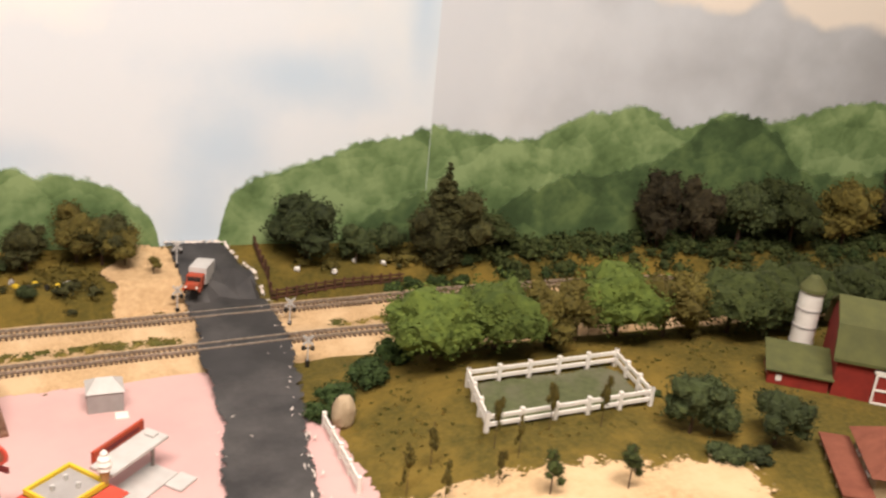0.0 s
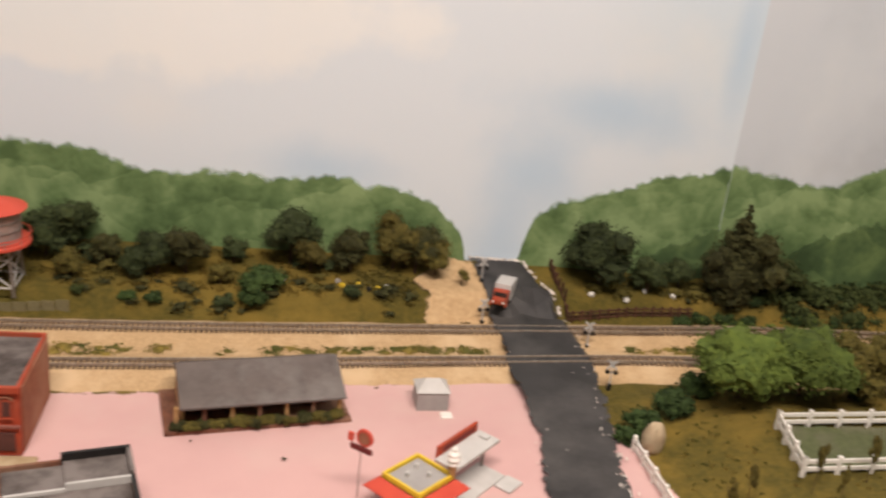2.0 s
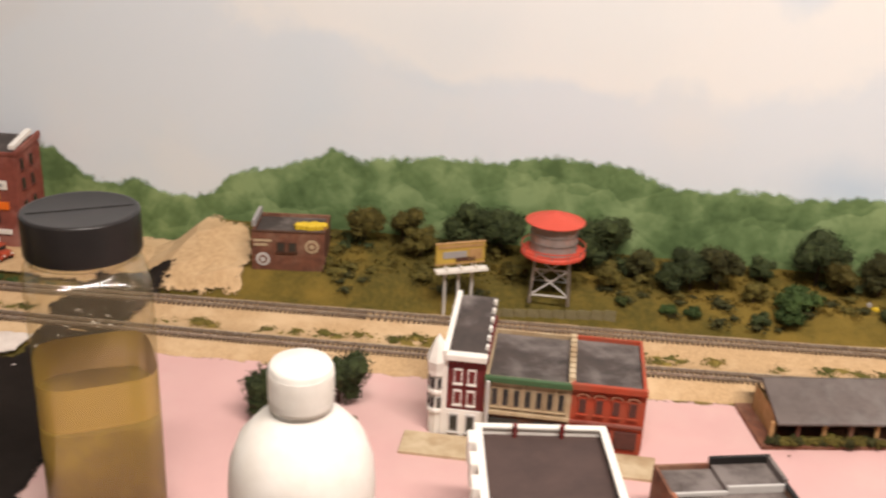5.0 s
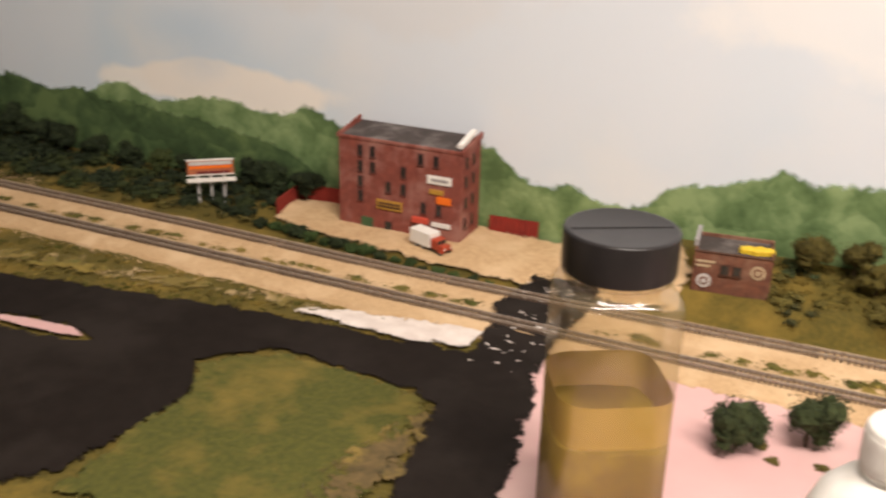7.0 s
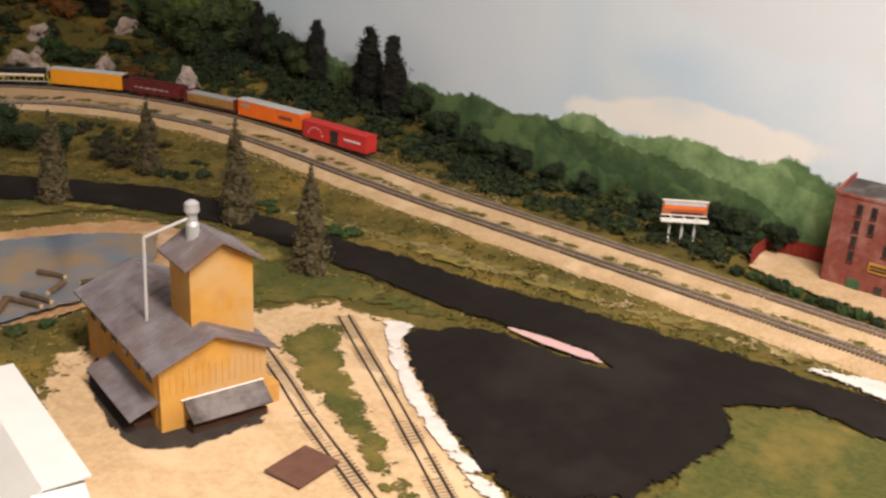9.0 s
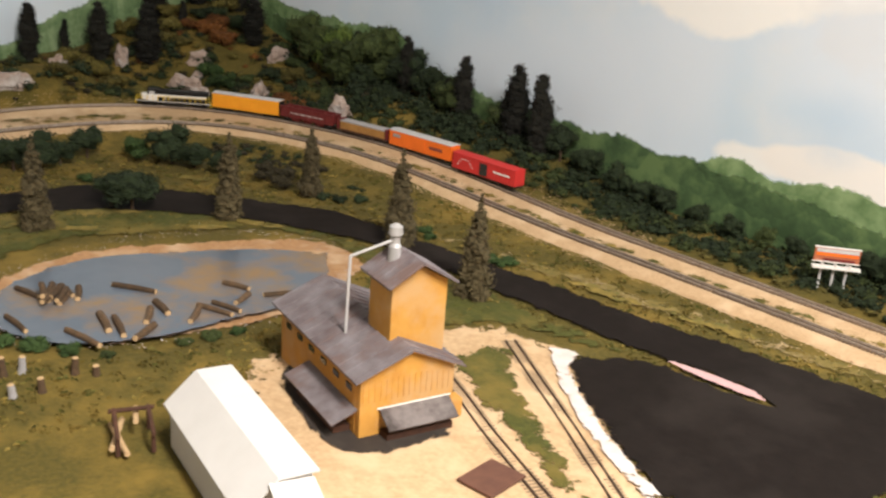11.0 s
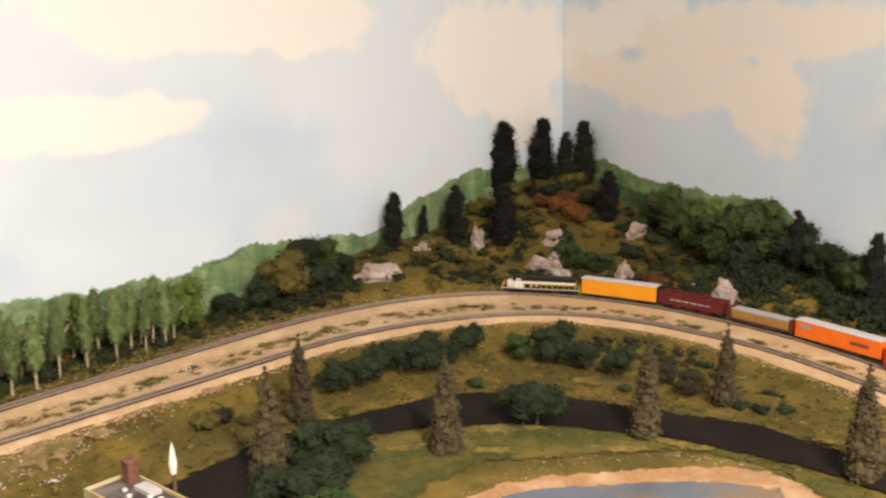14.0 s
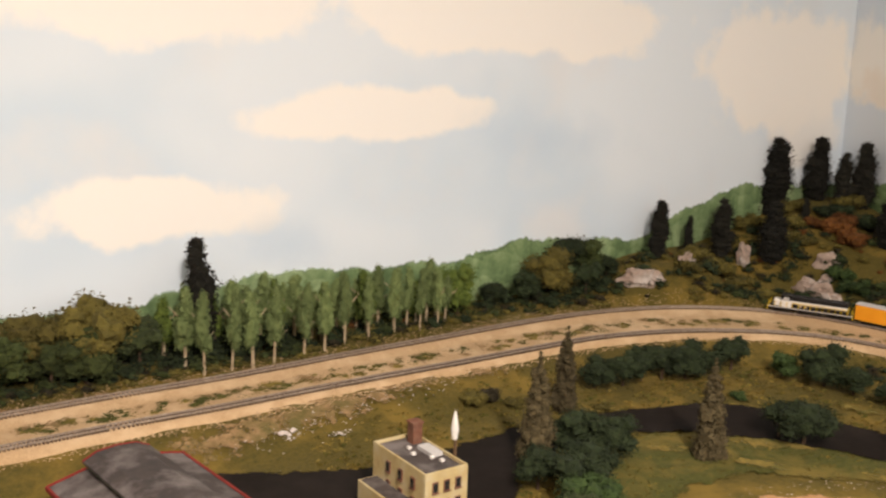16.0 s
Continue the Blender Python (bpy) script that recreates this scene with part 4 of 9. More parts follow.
for k, (x, y, rx, ry, turn) in enumerate([(-1.615, 0.195, 0.030, 0.013, 60), (-1.668, 0.115, 0.024, 0.010, 80), (-1.560, 0.310, 0.030, 0.012, 50), (-1.535, 0.372, 0.034, 0.012, 30), (-1.785, 0.075, 0.040, 0.012, 85), (-1.745, 0.395, 0.034, 0.012, 45), (-1.450, 0.512, 0.050, 0.012, 12), (-1.310, 0.538, 0.050, 0.014, 10), (-1.170, 0.566, 0.055, 0.013, 10), (-1.050, 0.592, 0.050, 0.012, 9), (-1.33, 0.432, 0.040, 0.010, 8), (-1.255, 0.335, 0.020, 0.035, -20)]):
    c, d = math.cos(math.radians(turn)), math.sin(math.radians(turn))
    ring = [(x + rx * math.cos(a) * c - ry * math.sin(a) * d, y + rx * math.cos(a) * d + ry * math.sin(a) * c) for a in (0.4488 * i for i in range(14))]
    tagged(sheet("yellow_turf", ring, DRYTURF, 0.0030, 0.008, 0.004, 0.001, relief=0.0004, seed=k + 3, worn=0.009), "patch of yellowed turf near the black road", "ground", kind="structure")
tagged(sheet("worn_patch", [(-0.668, 0.45), (-0.652, 0.495), (-0.640, 0.530), (-0.630, 0.505), (-0.622, 0.44), (-0.63, 0.385), (-0.665, 0.40)], WORN, 0.0046, 0.008, 0.010, 0.0014, relief=0.0006, worn=0.010), "worn brown corner of the turf island", "ground", kind="structure")
# roadbed with both tracks on it
ROWS_B, cross = [], 18
step = 0.012
far_s = smooth_line(FAR, step)
verts, faces = [], []
near_s = smooth_line(NEAR, 0.004)
NB = np.array([(p.x, p.y) for p in near_s])
for i, p in enumerate(far_s):
    a, b = far_s[max(0, i - 1)], far_s[min(len(far_s) - 1, i + 1)]
    n = Vector((-(b - a).y, (b - a).x)).normalized()
    rel = NB - np.array((p.x, p.y))
    along = np.abs(rel @ np.array(((b - a).normalized().x, (b - a).normalized().y)))
    ok = np.where(along < 0.01)[0]
    gap = float(np.linalg.norm(rel[ok], axis=1).min()) if len(ok) else 0.05
    wig = 0.006 * noise.noise(Vector((p.x * 18, p.y * 18, 2)))
    lo, hi = -0.028 + wig, gap + 0.030 + 0.006 * noise.noise(Vector((p.x * 22, p.y * 22, 8))) - 0.008 * S((-1.3 - p.x) / 0.3)
    for k in range(cross + 1):
        o = lo + (hi - lo) * k / cross
        q = Vector((p.x, p.y)) + Vector((n.x, n.y)) * o
        up = 0.0048 * max(S((0.022 - abs(o)) / 0.011), S((0.022 - abs(o - gap)) / 0.011))
        edge = -0.004 if k in (0, cross) else 0.0016
        verts.append((q.x, q.y, bed(p.x, p.y) + edge + up + 0.0006 * noise.noise(Vector((q.x * 90, q.y * 90, 1)))))
    if i:
        for k in range(cross):
            c0 = (i - 1) * (cross + 1) + k
            faces.append((c0, c0 + 1, c0 + cross + 2, c0 + cross + 1))
tagged(raw("ballast_bed", verts, faces, BALLAST, smooth=True), "tan sand ballast bed carrying the two main tracks", "ballast", kind="structure")


def track(line, label, z_of, pick, gauge=0.009, tie_step=0.0038, wood=TIE, steel=RAIL):
    """A track: two rails on plastic ties; ties within the picked stretch are single pieces."""
    base = thing("railway_track", pose(0, 0, 0), label, "railway track", "railway tracks")
    P = smooth_line(line, 0.006)
    for s in (-1, 1):
        vs, fs = [], []
        for i, p in enumerate(P):
            a, b = P[max(0, i - 1)], P[min(len(P) - 1, i + 1)]
            n = Vector((-(b - a).y, (b - a).x)).normalized()
            z = z_of(p.x, p.y)
            c = Vector((p.x, p.y)) + Vector((n.x, n.y)) * s * gauge / 2
            for o, h in ((-0.0007, 0.0012), (0.0007, 0.0012), (0.0005, 0.0030), (-0.0005, 0.0030)):
                vs.append((c.x + n.x * o, c.y + n.y * o, z + h))
            if i:
                k = 4 * i
                fs += [(k - 4 + j, k - 4 + (j + 1) % 4, k + (j + 1) % 4, k + j) for j in range(4)]
        raw("rail", vs, fs, steel, base)
    bm = bmesh.new()
    box(bm, -0.0085, -0.0010, -0.0004, 0.0085, 0.0010, 0.0012)
    tie_me = bpy.data.meshes.new("tie")
    bm.to_mesh(tie_me)
    bm.free()
    tie_me.materials.append(wood)
    Q = smooth_line(line, tie_step)
    vs, fs, singles = [], [], 0
    corners = [(x, y, z) for x in (-0.0085, 0.0085) for y in (-0.0010, 0.0010) for z in (-0.0004, 0.0012)]
    quads = ((0, 1, 3, 2), (4, 6, 7, 5), (0, 4, 5, 1), (2, 3, 7, 6), (1, 5, 7, 3))
    for i, p in enumerate(Q):
        a, b = Q[max(0, i - 1)], Q[min(len(Q) - 1, i + 1)]
        ang = math.atan2((b - a).y, (b - a).x) + math.pi / 2
        z = z_of(p.x, p.y)
        if pick[0] < p.x < pick[1] and singles < 200:
            singles += 1
            ob = new("tie", tie_me)
            ob.parent = base
            ob.matrix_basis = pose(p.x, p.y, z, 0, 0, math.degrees(ang))
        else:
            k = len(vs)
            ca, sa = math.cos(ang), math.sin(ang)
            vs += [(p.x + x * ca - y * sa, p.y + x * sa + y * ca, z + h) for x, y, h in corners]
            fs += [tuple(k + j for j in q) for q in quads]
    if vs:
        tagged(raw("tie_strip", vs, fs, wood, base), kind="stuff")
    return base


TOP = lambda x, y: bed(x, y) + 0.0064
track(NEAR, "brown model railway track on the town side", TOP, (-0.05, 0.31))
track(FAR, "brown model railway track along the backdrop side", TOP, (-0.7, 0.12))
spur_z = lambda x, y: land(x, y) + 0.0009
track([(-1.145, 0.307), (-1.08, 0.283), (-1.027, 0.262), (-0.923, 0.226), (-0.85, 0.20)], "weathered siding track beside the grain elevator", spur_z, (-1.2, -0.8), wood=SPURTIE, steel=RAILDARK)
track([(-1.138, 0.394), (-1.07, 0.358), (-1.009, 0.326), (-0.891, 0.262), (-0.82, 0.222)], "weathered siding track at the lot's edge", spur_z, (-1.2, -0.8), wood=SPURTIE, steel=RAILDARK)

# ---- plants ----
def ico(sub):
    bm = bmesh.new()
    bmesh.ops.create_icosphere(bm, subdivisions=sub, radius=1.0)
    v = np.array([x.co[:] for x in bm.verts])
    f = [tuple(x.index for x in q.verts) for q in bm.faces]
    bm.free()
    return v, f


ICO3, ICO2, ICO1 = ico(3), ico(2), ico(1)


def foliage(blobs, seed, leaf=0.0035, dens=1.0, ragged=0.35, heart=None):
    """Clumped foam foliage: a lumpy heart in each clump, covered with small leaf scraps, with an uneven rim."""
    rng = np.random.default_rng(seed)
    vs, fs = [], []
    for cx, cy, cz, r, sq in blobs:
        c = np.array((cx, cy, cz))
        v0, f0 = heart or ICO2
        k = len(vs)
        for u in v0:
            w = 0.70 + 0.38 * noise.noise(Vector(u * 2.1 + c * 70)) + 0.2 * noise.noise(Vector(u * 5 + c * 50))
            vs.append(c + u * r * w * np.array((1, 1, sq)))
        fs += [tuple(k + j for j in f) for f in f0]
        n = int(dens * 17 * (r / leaf) ** 1.35) + 14
        d = rng.normal(size=(n, 3))
        d /= np.linalg.norm(d, axis=1)[:, None]
        for u in d:
            w = 0.84 + 0.42 * noise.noise(Vector(u * 2.1 + c * 70)) + 0.2 * noise.noise(Vector(u * 5 + c * 50)) + rng.uniform(-.08, ragged * 0.6)
            p = c + u * r * w * np.array((1, 1, sq))
            a = rng.normal(size=3)
            a /= np.linalg.norm(a)
            b = np.cross(a, u + 0.3 * rng.normal(size=3))
            b /= np.linalg.norm(b) + 1e-9
            s = leaf * rng.uniform(0.6, 1.25)
            k = len(vs)
            vs += [p - a * s * .5, p + b * s * .45 + u * s * .15, p + a * s * .5, p - b * s * .45 + u * s * .25]
            fs.append((k, k + 1, k + 2, k + 3))
    return vs, fs


def mesh_of(name, vs, fs, material):
    me = bpy.data.meshes.new(name)
    me.from_pydata([tuple(v) for v in vs], [], fs)
    me.materials.append(material)
    return me


def stick_mesh(name, rods, material):
    bm = bmesh.new()
    for a, b, r0, r1, n in rods:
        rod(bm, a, b, r0, r1, n)
    me = bpy.data.meshes.new(name)
    bm.to_mesh(me)
    bm.free()
    me.materials.append(material)
    return me


def trunk_meshes(seed, h, r, limbs, material):
    """A tapered trunk of two lengths, and its limbs."""
    rng = random.Random(seed)
    out = [stick_mesh("trunk", [((0, 0, -0.004), (0, 0, h * 0.5), r, r * 0.75, 7), ((0, 0, h * 0.5), (0, 0, h), r * 0.75, r * 0.35, 7)], material)]
    for i in range(limbs):
        a, z = rng.uniform(0, 6.28), rng.uniform(0.35, 0.85) * h
        l = rng.uniform(0.25, 0.45) * h
        out.append(stick_mesh("limb", [((0, 0, z), (math.cos(a) * l * 0.8, math.sin(a) * l * 0.8, z + l * 0.55), r * 0.4, r * 0.15, 5)], material))
    return out


def broadleaf(seed, h, w, n):
    """A foam tree of unit height class h: trunk with limbs, crown of clumps."""
    rng = random.Random(seed)
    blobs = [(0, 0, h * 0.62, w * 0.36, 0.9)]
    for i in range(n):
        a, q = rng.uniform(0, 6.28), rng.uniform(0.45, 1.0)
        z = rng.uniform(0.34, 0.86)
        rad = w * 0.40 * q * math.sqrt(max(0.1, 1 - ((z - 0.52) / 0.5) ** 2))
        blobs.append((rad * math.cos(a), rad * math.sin(a), h * z, w * rng.uniform(0.15, 0.26), 0.85))
    return foliage(blobs, seed, leaf=max(0.0019, w * 0.042), ragged=0.28)


def dome(seed, h, w):
    """A dense, rounded foam crown that hangs almost to the ground."""
    rng = random.Random(seed)
    blobs = [(0, 0, h * 0.58, w * 0.50, 0.80)]
    for i in range(10):
        a = 0.63 * i + rng.uniform(-.2, .2)
        blobs.append((w * 0.30 * math.cos(a), w * 0.30 * math.sin(a), h * rng.uniform(0.32, 0.58), w * rng.uniform(0.20, 0.27), 0.85))
    return foliage(blobs, seed, leaf=0.0021, dens=1.15, ragged=0.10)


def conifer(seed, h, w, layers=24, ragged=0.35):
    rng = random.Random(seed)
    blobs = []
    for i in range(layers):
        t = i / (layers - 1)
        z = h * (0.06 + 0.92 * t)
        r = w * 0.5 * (1 - t) ** 0.7 * rng.uniform(0.82, 1.12) + w * 0.06
        a0 = rng.uniform(0, 6.28)
        for k in range(3 if t < 0.85 else 1):
            a = a0 + 2.1 * k + rng.uniform(-.4, .4)
            o = r * rng.uniform(0.35, 0.55) if t < 0.85 else 0
            blobs.append((o * math.cos(a), o * math.sin(a), z + rng.uniform(-.02, .02) * h, r * rng.uniform(0.42, 0.62), 1.0))
    return foliage(blobs, seed, leaf=0.0026, dens=0.75, ragged=ragged)


def cypress(seed, h, w):
    rng = random.Random(seed)
    blobs, n = [], 13
    for i in range(n):
        t = i / (n - 1)
        r = w * 0.5 * (0.75 + 0.45 * math.sin(3.0 * t + 0.4)) * (1 if t < 0.8 else 1.35 - 0.5 * t) * rng.uniform(0.88, 1.10)
        blobs.append((rng.uniform(-.09, .09) * w, rng.uniform(-.09, .09) * w, h * (0.05 + 0.90 * t), r * 1.06, 1.05))
    return foliage(blobs, seed, leaf=0.0024, dens=1.1, ragged=0.22)


def bush(seed, w, h, n):
    rng = random.Random(seed)
    blobs = [(0, 0, h * 0.45, w * 0.36, h / w)]
    for i in range(n):
        a = rng.uniform(0, 6.28)
        blobs.append((w * 0.33 * math.cos(a), w * 0.33 * math.sin(a), h * rng.uniform(0.25, 0.62), w * rng.uniform(0.15, 0.25), 0.85))
    return foliage(blobs, seed, leaf=max(0.0022, w * 0.06))


def feathery(seed, h, w):
    """A tall loose birch crown that starts a third up the stem and thins out towards its tip."""
    rng = random.Random(seed)
    blobs = []
    for i in range(13):
        t = i / 12
        r = w * (0.17 + 0.20 * math.sin(math.pi * (0.15 + 0.8 * t)))
        a, o = rng.uniform(0, 6.28), w * rng.uniform(0.05, 0.26) * (1 - 0.7 * t)
        blobs.append((o * math.cos(a), o * math.sin(a), h * (0.36 + 0.60 * t), r * rng.uniform(0.75, 1.1), 1.15))
    return foliage(blobs, seed, leaf=0.0019, dens=0.85, ragged=0.45)


CROWNS = {}
for k in range(4):
    CROWNS["broadleaf", k] = broadleaf(100 + k, 0.05, 0.05, 11)
    CROWNS["dome", k] = dome(150 + k, 0.05, 0.056)
    CROWNS["conifer", k] = conifer(200 + k, 0.1, 0.036)
    CROWNS["cypress", k] = cypress(300 + k, 0.1, 0.026)
    CROWNS["bush", k] = bush(400 + k, 0.03, 0.022, 8)
    CROWNS["sparse", k] = broadleaf(500 + k, 0.05, 0.026, 5)
    CROWNS["birch", k] = feathery(550 + k, 0.05, 0.020)
for k in range(6):
    CROWNS["tuft", k] = foliage([(0, 0, 0.009, 0.0135, 0.8)], 600 + k, leaf=0.0052, dens=0.75, ragged=0.5, heart=ICO1)
MESHES = {}


def crown_mesh(kind, k, material):
    key = (kind, k, material.name)
    if key not in MESHES:
        MESHES[key] = mesh_of("crown" if kind != "bush" else "bush", *CROWNS[kind, k], material)
    return MESHES[key]


def trunk_of(kind, k, material):
    key = ("trunk", kind, k, material.name)
    if key not in MESHES:
        h, r, limbs = {"broadleaf": (0.034, 0.0017, 3), "dome": (0.026, 0.0017, 2), "conifer": (0.085, 0.0012, 0), "cypress": (0.08, 0.0014, 0), "sparse": (0.045, 0.0008, 2), "birch": (0.044, 0.0016, 2)}[kind]
        MESHES[key] = trunk_meshes(k + 11, h, r, limbs, material)
    return MESHES[key]


TUFTS = [(np.asarray(CROWNS["tuft", k][0]), CROWNS["tuft", k][1]) for k in range(6)]


def undergrowth(name, label, spots, material, seed):
    """Growth that nobody could count: one mesh of many low clumps on the land; spots are (x, y, width, height)."""
    V, Fc = [], []
    for i, (x, y, w, h) in enumerate(spots):
        v, f = TUFTS[(i + seed) % 6]
        a = i * 2.4
        ca, sa = math.cos(a) * w / 0.03, math.sin(a) * w / 0.03
        z = land(x, y) - 0.001
        k = len(V)
        V += np.stack([x + v[:, 0] * ca - v[:, 1] * sa, y + v[:, 0] * sa + v[:, 1] * ca, z + v[:, 2] * h / 0.022], 1).tolist()
        Fc += [tuple(k + j for j in q) for q in f]
    if not V:
        return None
    return tagged(raw(name, V, Fc, material), label, "undergrowth", kind="stuff")


UNIT = {"broadleaf": 0.05, "dome": 0.05, "conifer": 0.1, "cypress": 0.1, "bush": 0.022, "sparse": 0.05, "birch": 0.05}
COUNT = [0]


def tree(kind, x, y, h, material, label, group, wide=1.0, z=None, bark=None, lean=0.0):
    """A tree of height h standing on the land at x, y."""
    COUNT[0] += 1
    k = COUNT[0] % 4
    s = h / UNIT[kind]
    zz = land(x, y) if z is None else z
    m = pose(x, y, zz - 0.001, 0, lean, (COUNT[0] * 77) % 360) @ Matrix.Diagonal((s * wide, s * wide, s, 1))
    if kind == "bush":
        ob = new("bush", crown_mesh(kind, k, material))
        ob.matrix_basis = m
        return tagged(ob, label, "bush", group)
    name = {"broadleaf": "tree", "dome": "tree", "conifer": "pine_tree", "cypress": "cypress_tree", "sparse": "sapling", "birch": "birch_tree"}[kind]
    base = thing(name, m, label, "tree", group)
    c = new("crown", crown_mesh(kind, k, material))
    c.parent = base
    for i, me in enumerate(trunk_of(kind, k, bark or TRUNK)):
        t = new("limb" if i else "trunk", me)
        t.parent = base
    return base


# row of shrubs and trees between the tracks and the farm
for x, y, h, mat, kind, wide in [(0.236, 0.628, 0.022, LEAF_BRIGHT, "bush", 1.0), (0.262, 0.640, 0.024, LEAF_BRIGHT, "bush", 1.1), (0.288, 0.655, 0.020, LEAF_BRIGHT, "bush", 1.0), (0.315, 0.668, 0.018, LEAF_BRIGHT, "bush", 1.0), (0.222, 0.612, 0.018, LEAF_BRIGHT, "bush", 0.9)]:
    tree(kind, x, y, h, mat, "dense green shrub beside the road crossing", "shrubs by the crossing", wide)
for x, y, h, mat in [(0.312, 0.636, 0.062, LEAF_LIGHT), (0.362, 0.638, 0.061, LEAF_LIGHT), (0.404, 0.636, 0.056, LEAF_OLIVE), (0.432, 0.642, 0.054, LEAF_OLIVE), (0.470, 0.646, 0.066, LEAF_LIGHT), (0.508, 0.636, 0.058, LEAF_OLIVE), (0.534, 0.642, 0.054, LEAF_OLIVE), (0.568, 0.634, 0.060, LEAF_MID), (0.606, 0.638, 0.060, LEAF_MID), (0.655, 0.648, 0.056, LEAF_MID), (0.71, 0.652, 0.055, LEAF_MID), (0.77, 0.65, 0.06, LEAF_MID)]:
    if mat is LEAF_OLIVE:
        tree("broadleaf", x, y, h, mat, "olive-brown leafy tree in the row behind the pasture", "trees behind the pasture", 1.0)
    else:
        tree("dome", x, y, h, mat, "round domed foam tree in the row behind the pasture", "trees behind the pasture", 1.14)
tree("bush", 0.41, 0.635, 0.012, LEAF_MID, "low dark shrub under the tree row", "shrubs by the pasture")
tree("bush", 0.53, 0.632, 0.012, LEAF_OLIVE, "low olive shrub under the tree row", "shrubs by the pasture")
# trees on the farm
for x, y, h in [(0.449, 0.503, 0.041), (0.466, 0.499, 0.030), (0.499, 0.478, 0.040)]:
    tree("broadleaf", x, y, h * 1.15, LEAF_DARK, "small dark green tree on the farm lawn", "farm trees", 0.95)
tree("bush", 0.455, 0.470, 0.012, LEAF_DARK, "low dark hedge on the farm lawn", "farm shrubs", 1.6)
tree("bush", 0.474, 0.464, 0.012, LEAF_DARK, "low dark hedge on the farm lawn", "farm shrubs", 1.4)
tree("bush", 0.452, 0.552, 0.006, LEAF_MID, "tiny green shrub outside the pen", "farm shrubs")
for x, y, h, mat in [(0.324, 0.458, 0.036, LEAF_MID), (0.373, 0.452, 0.036, LEAF_MID)]:
    tree("sparse", x, y, h, mat, "slender sapling with a thin green crown", "saplings", 0.9)
for x, y, h in [(0.252, 0.505, 0.034), (0.272, 0.520, 0.032), (0.268, 0.482, 0.030), (0.312, 0.515, 0.034), (0.322, 0.50, 0.028), (0.355, 0.525, 0.036), (0.392, 0.522, 0.034), (0.30, 0.478, 0.026)]:
    tree("sparse", x, y, h * 1.30, LEAF_OLIVE, "thin olive weed stalks in the field", "weed stalks", 0.38)
# trees along the back, right of the road
for kind, x, y, h, mat, wide in [("broadleaf", 0.262, 0.842, 0.066, LEAF_DARK, 1.1), ("broadleaf", 0.306, 0.832, 0.038, LEAF_DARK, 1.05), ("broadleaf", 0.340, 0.842, 0.034, LEAF_DARK, 1.0), ("broadleaf", 0.44, 0.845, 0.045, LEAF_MID, 1.3), ("broadleaf", 0.62, 0.832, 0.088, LEAF_DUSK, 0.7), ("broadleaf", 0.66, 0.828, 0.075, LEAF_DUSK, 0.7), ("broadleaf", 0.71, 0.822, 0.080, LEAF_DARK, 0.9), ("broadleaf", 0.77, 0.815, 0.075, LEAF_MID, 1.0), ("broadleaf", 0.83, 0.805, 0.08, LEAF_OLIVE, 0.9), ("broadleaf", 0.9, 0.80, 0.09, LEAF_DUSK, 0.9), ("broadleaf", 0.97, 0.80, 0.08, LEAF_DARK, 1.0)]:
    tree(kind, x, y, h, mat, "dark leafy tree against the painted hills", "trees along the backdrop", wide)
tree("conifer", 0.387, 0.828, 0.096, LEAF_SHAG, "tall shaggy spruce against the backdrop", "trees along the backdrop", 1.35)
tree("broadleaf", 0.399, 0.832, 0.074, LEAF_SHAG, "shaggy olive tree beside the spruce", "trees along the backdrop", 0.85)
tree("broadleaf", 0.376, 0.830, 0.062, LEAF_SHAG, "shaggy olive tree beside the spruce", "trees along the backdrop", 0.85)
for x, y in [(0.335, 0.806), (0.355, 0.81), (0.378, 0.812), (0.40, 0.812)]:
    tree("bush", x, y, 0.013, LEAF_BRIGHT, "low green shrub beside the track", "bank shrubs", 1.1)
# trees along the back, between the factory and the road
BACK = [(-0.43, 0.838, 0.040, LEAF_OLIVE), (-0.395, 0.84, 0.038, LEAF_OLIVE), (-0.375, 0.825, 0.032, LEAF_OLIVE), (-0.335, 0.846, 0.046, LEAF_DARK), (-0.305, 0.842, 0.050, LEAF_DARK), (-0.214, 0.842, 0.050, LEAF_DARK), (-0.228, 0.832, 0.044, LEAF_DARK), (-0.178, 0.826, 0.030, LEAF_SHAG), (-0.135, 0.818, 0.042, LEAF_DARK), (-0.112, 0.822, 0.044, LEAF_SHAG), (-0.152, 0.812, 0.030, LEAF_DARK), (-0.073, 0.838, 0.026, LEAF_DARK), (-0.024, 0.843, 0.056, LEAF_DARK), (-0.006, 0.834, 0.034, LEAF_OLIVE), (0.029, 0.838, 0.042, LEAF_SHAG), (0.068, 0.846, 0.052, LEAF_OLIVE), (0.088, 0.842, 0.050, LEAF_SHAG), (0.106, 0.838, 0.040, LEAF_OLIVE), (-0.082, 0.806, 0.022, LEAF_OLIVE), (-0.207, 0.808, 0.026, LEAF_OLIVE)]
for x, y, h, mat in BACK:
    tree("broadleaf", x, y, h, mat, "dark green foam tree along the backdrop" if mat == LEAF_DARK else "olive-brown foam tree along the backdrop", "trees along the backdrop", 1.0)
